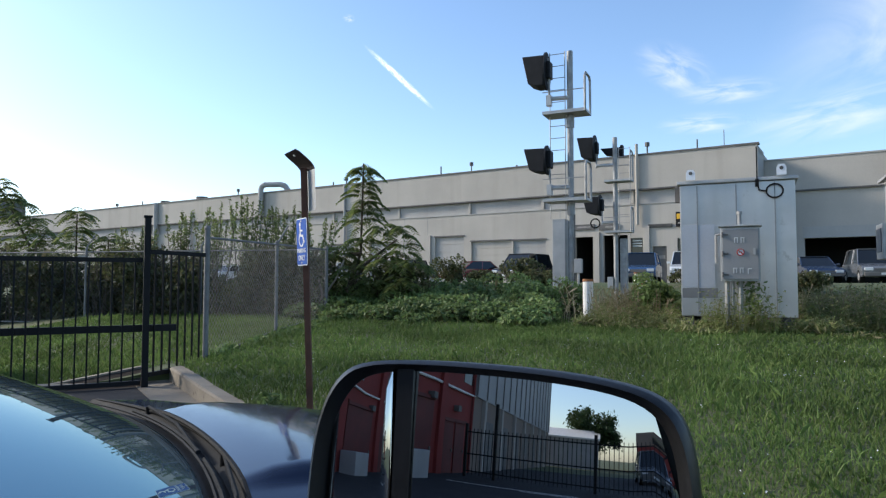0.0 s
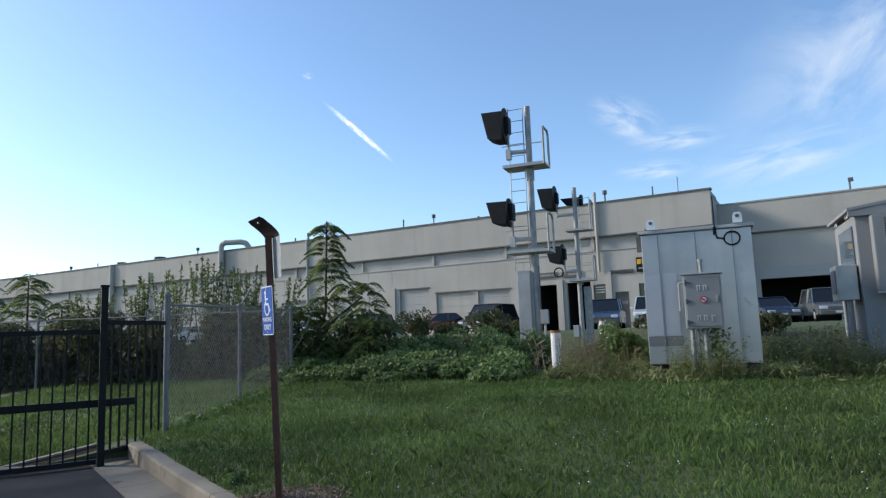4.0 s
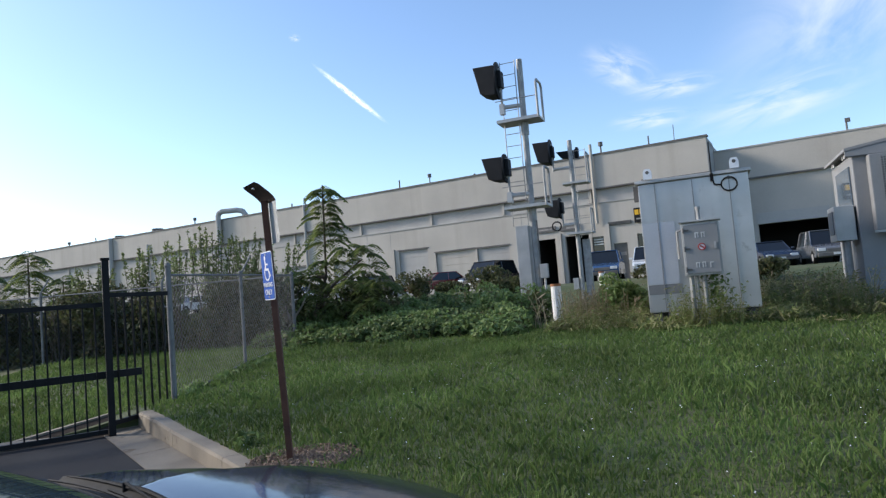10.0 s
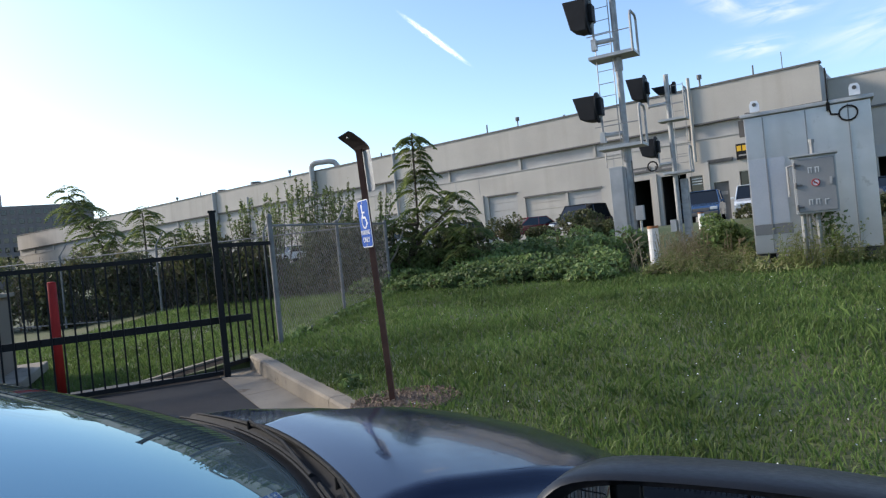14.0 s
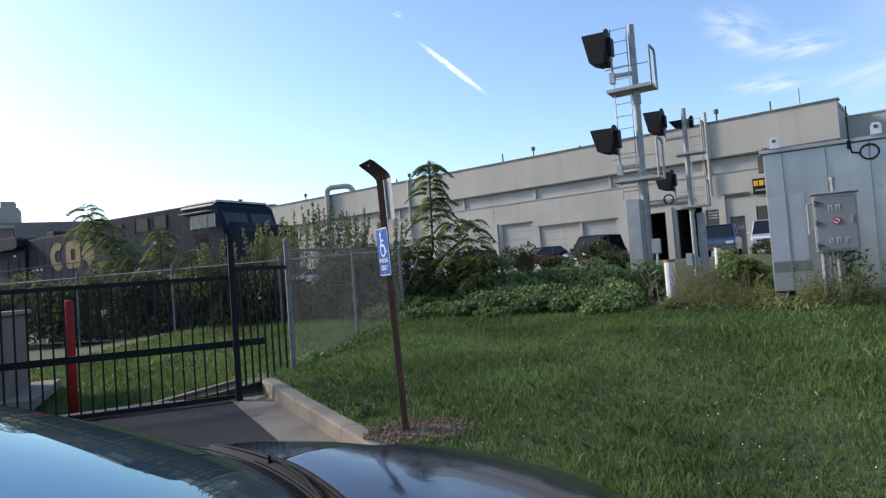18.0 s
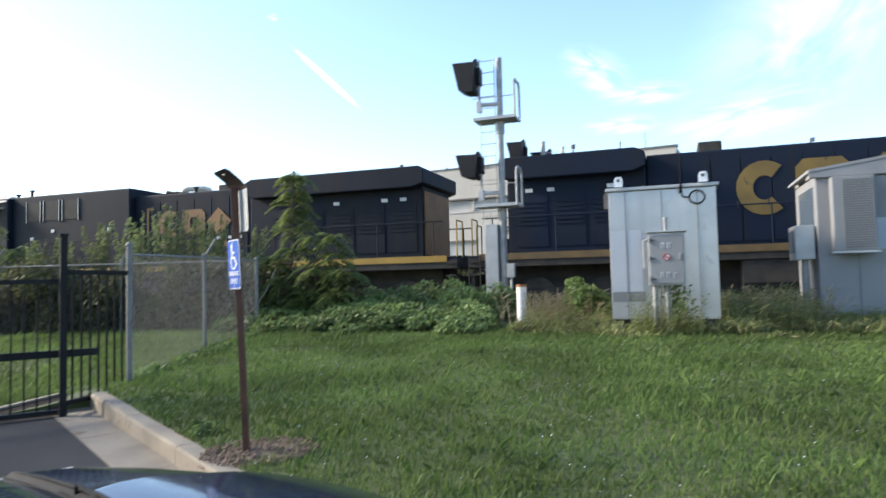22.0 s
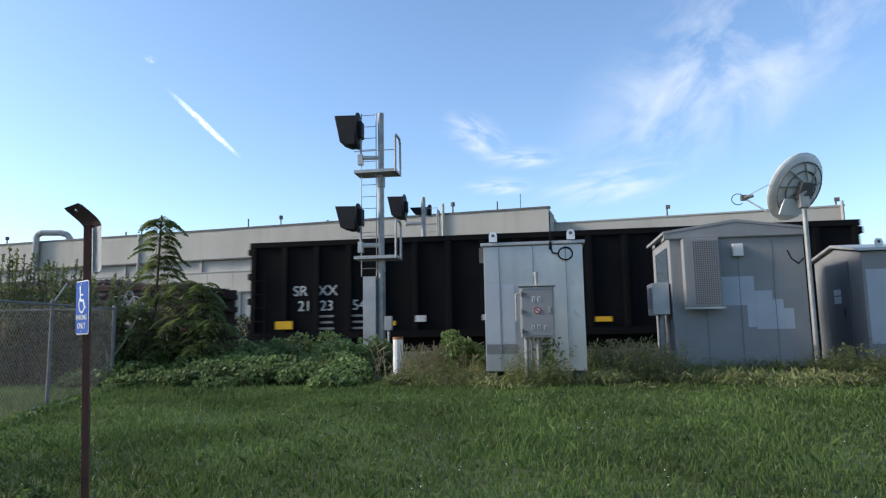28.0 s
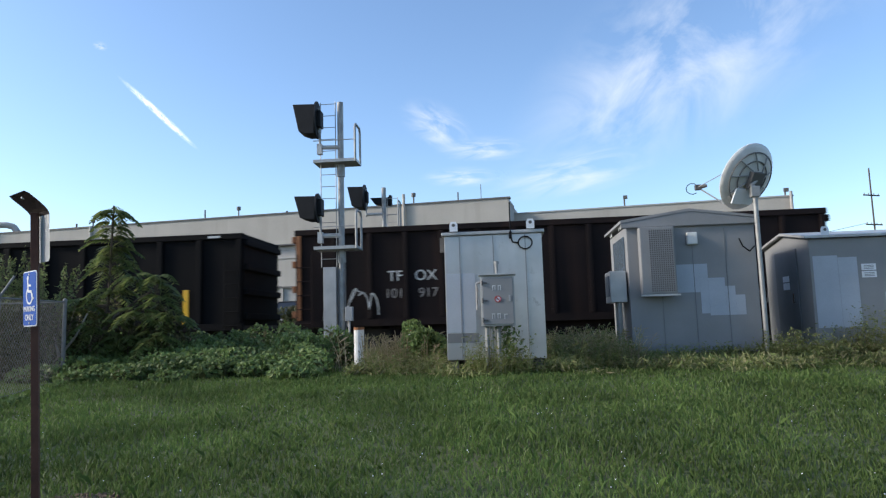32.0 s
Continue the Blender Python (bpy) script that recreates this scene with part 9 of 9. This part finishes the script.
    heaven_tree("leaning_tree", "leaning young tree with feathered leaves above the hedge", [[tuple(P1), tuple(track(-20.7, 13.5, 2.6)), tuple(track(-21.6, 13.5, 3.7)), tuple(top1)], [tuple(track(-20.7, 13.5, 2.2)), tuple(track(-19.9, 13.5, 3.0))]],
                [(tuple(track(a, 13.5, z)), 9, 0.66) for a, z in limbs], 9)
    heaven_tree("small_tree", "small young tree with a tuft of feathered leaves", [[tuple(P2), tuple(P2 + Vector((0, 0, 2.8)))]], [(tuple(P2 + Vector((0, 0, 2.95 - 0.25 * k))), 8, 0.62) for k in range(5)], 10, "small trees behind the fence")
    heaven_tree("small_tree", "small young tree with a tuft of feathered leaves", [[tuple(P3), tuple(P3 + Vector((0, 0, 2.0)))]], [(tuple(P3 + Vector((0, 0, 2.1 - 0.25 * k))), 8, 0.55) for k in range(4)], 12, "small trees behind the fence")
    # shrubs along the far car park
    for s, q, w, h in ((-8.9, 27.0, 1.1, 1.15), (-7.9, 26.4, 0.8, 0.8), (-12.0, 26.2, 0.9, 1.4), (1.7, 25.4, 0.6, 0.75), (-10.8, 27.6, 1.0, 0.6), (-2.0, 27.6, 1.1, 0.6), (-0.9, 27.4, 0.8, 0.65), (-14.5, 26.6, 1.3, 1.0), (4.6, 25.6, 0.8, 0.8)):
        p = track(s, q)
        z = base_z(p.x, p.y)
        sh = thing("shrub", (p.x, p.y, z), "rounded dark green shrub at the edge of the car park", "shrub", "shrubs across the track")
        cc = [(RNG.uniform(-w, w) * 0.55, RNG.uniform(-0.3, 0.3), h * RNG.uniform(0.35, 0.75)) for _ in range(9)]
        leaves_soup("foliage", blob_points(1500, cc, [(w * 0.45, 0.4, h * 0.33)] * 9, 0.6), (0.05, 0.11), M["leaf_dark"], sh, "", kind="")
        bm = B()
        stems(bm, [[(0, 0, -0.05), (0.1, 0, h * 0.5)], [(0.05, 0, -0.05), (-0.2, 0.05, h * 0.5)]], 0.03, 0.012)
        part("stems", bm, M["bark"], sh)
    # lawn
    N = 300000
    r = 1.6 + 15.5 * RNG.random(N) ** 0.85
    az = np.radians(RNG.uniform(-80, 66, N))
    x, y = -r * np.sin(az), r * np.cos(az)
    kx, ky = x - K0.x, y - K0.y
    k, d = kx * KD.x + ky * KD.y, kx * KN.x + ky * KN.y
    q = TN.x * x + TN.y * y
    ok = (((d > 0.12) & (q < 12.9)) | ((d < 0.17) & ((x + 3.42) * -0.473 + (y - 7.70) * 0.881 > 0.6) & (q < 12.4) & (d > -14)))
    ok &= ((x + 0.95) ** 2 / 0.2 + (y - 5.28) ** 2 / 0.13) > RNG.random(N) * 1.3
    x, y, r = x[ok], y[ok], r[ok]
    n = len(x)
    z = np.array([base_z(a, b) for a, b in zip(x, y)]) + 0.0
    dd = (x - K0.x) * KN.x + (y - K0.y) * KN.y
    z -= np.where(dd < 0, np.minimum(0.25, -dd * 0.12), 0)
    tuft = np.array([noise.noise((a * 0.9, b * 0.9, 5.0)) for a, b in zip(x, y)])
    h = RNG.uniform(0.03, 0.066, n) * (1 + 0.5 * tuft) * np.where(RNG.random(n) < 0.07, 1.9, 1.0)
    w = 0.0022 + 0.0007 * r
    t = RNG.uniform(0, 2 * np.pi, n)
    lean = RNG.normal(size=(n, 2)) * 0.5 * h[:, None]
    ux, uy = np.cos(t) * w, np.sin(t) * w
    V = np.stack([np.stack([x - ux, y - uy, z - 0.01], 1), np.stack([x + ux, y + uy, z - 0.01], 1),
                  np.stack([x + lean[:, 0] * 0.4 + ux * 0.7, y + lean[:, 1] * 0.4 + uy * 0.7, z + h * 0.65], 1),
                  np.stack([x + lean[:, 0], y + lean[:, 1], z + h], 1),
                  np.stack([x + lean[:, 0] * 0.4 - ux * 0.7, y + lean[:, 1] * 0.4 - uy * 0.7, z + h * 0.65], 1)], 1).reshape(-1, 3)
    F = np.arange(n * 5).reshape(n, 5)
    soup("lawn_grass", V.tolist(), F.tolist(), M["grass"], None, "stuff", "mown green lawn grass with clover")
    # clover heads
    m = 320
    i = RNG.choice(np.where(r < 10)[0], m, replace=False)
    pts = np.stack([x[i], y[i], z[i] + 0.065], 1)
    leaves_soup("clover_heads", np.repeat(pts, 3, 0), (0.007, 0.014), M["sign_white"], None, "small white clover flowers in the lawn", stretch=1.0)
    # weeds along the fence foot and kerb end
    cs = [(-2.98 + 0.07 * k + RNG.normal() * 0.05, 9.0 + 0.42 * k, base_z(-2.9, 9.0 + 0.42 * k) + 0.05) for k in range(12)] + [(-1.5, 5.95, 0.38), (-1.62, 6.1, 0.38)]
    leaves_soup("fence_foot_weeds", blob_points(1100, cs, [(0.14, 0.2, 0.07)] * len(cs), 0.2), (0.025, 0.05), M["leaf"], None, "low weeds along the foot of the fence", stretch=2.0)


build_plants()
# ---- movement ----
def motions():
    for ob, place, turned in TRAIN:
        rows = []
        for t, run in RUN:
            rows.append((t, Matrix.Translation(track(place + run, TRACK_Q, RAIL_Z)) @ pose(0, 0, 0, 0, 0, TRACK_TURN + (180 if turned else 0))))
        walk(ob, rows)
    # wheels roll with the train
    ts, runs = [t for t, _ in RUN], [s for _, s in RUN]
    steps = [32.0 * k / 440 for k in range(441)]
    back = {ob for ob, _, turned in TRAIN if turned}
    for ob, x, r in WHEELS:
        sign = -1 if ob.parent.parent in back else 1
        walk(ob, [(t, pose(x, 0, r, 0, sign * math.degrees(float(np.interp(t, ts, runs)) / r) % 360, 0)) for t in steps])


motions()
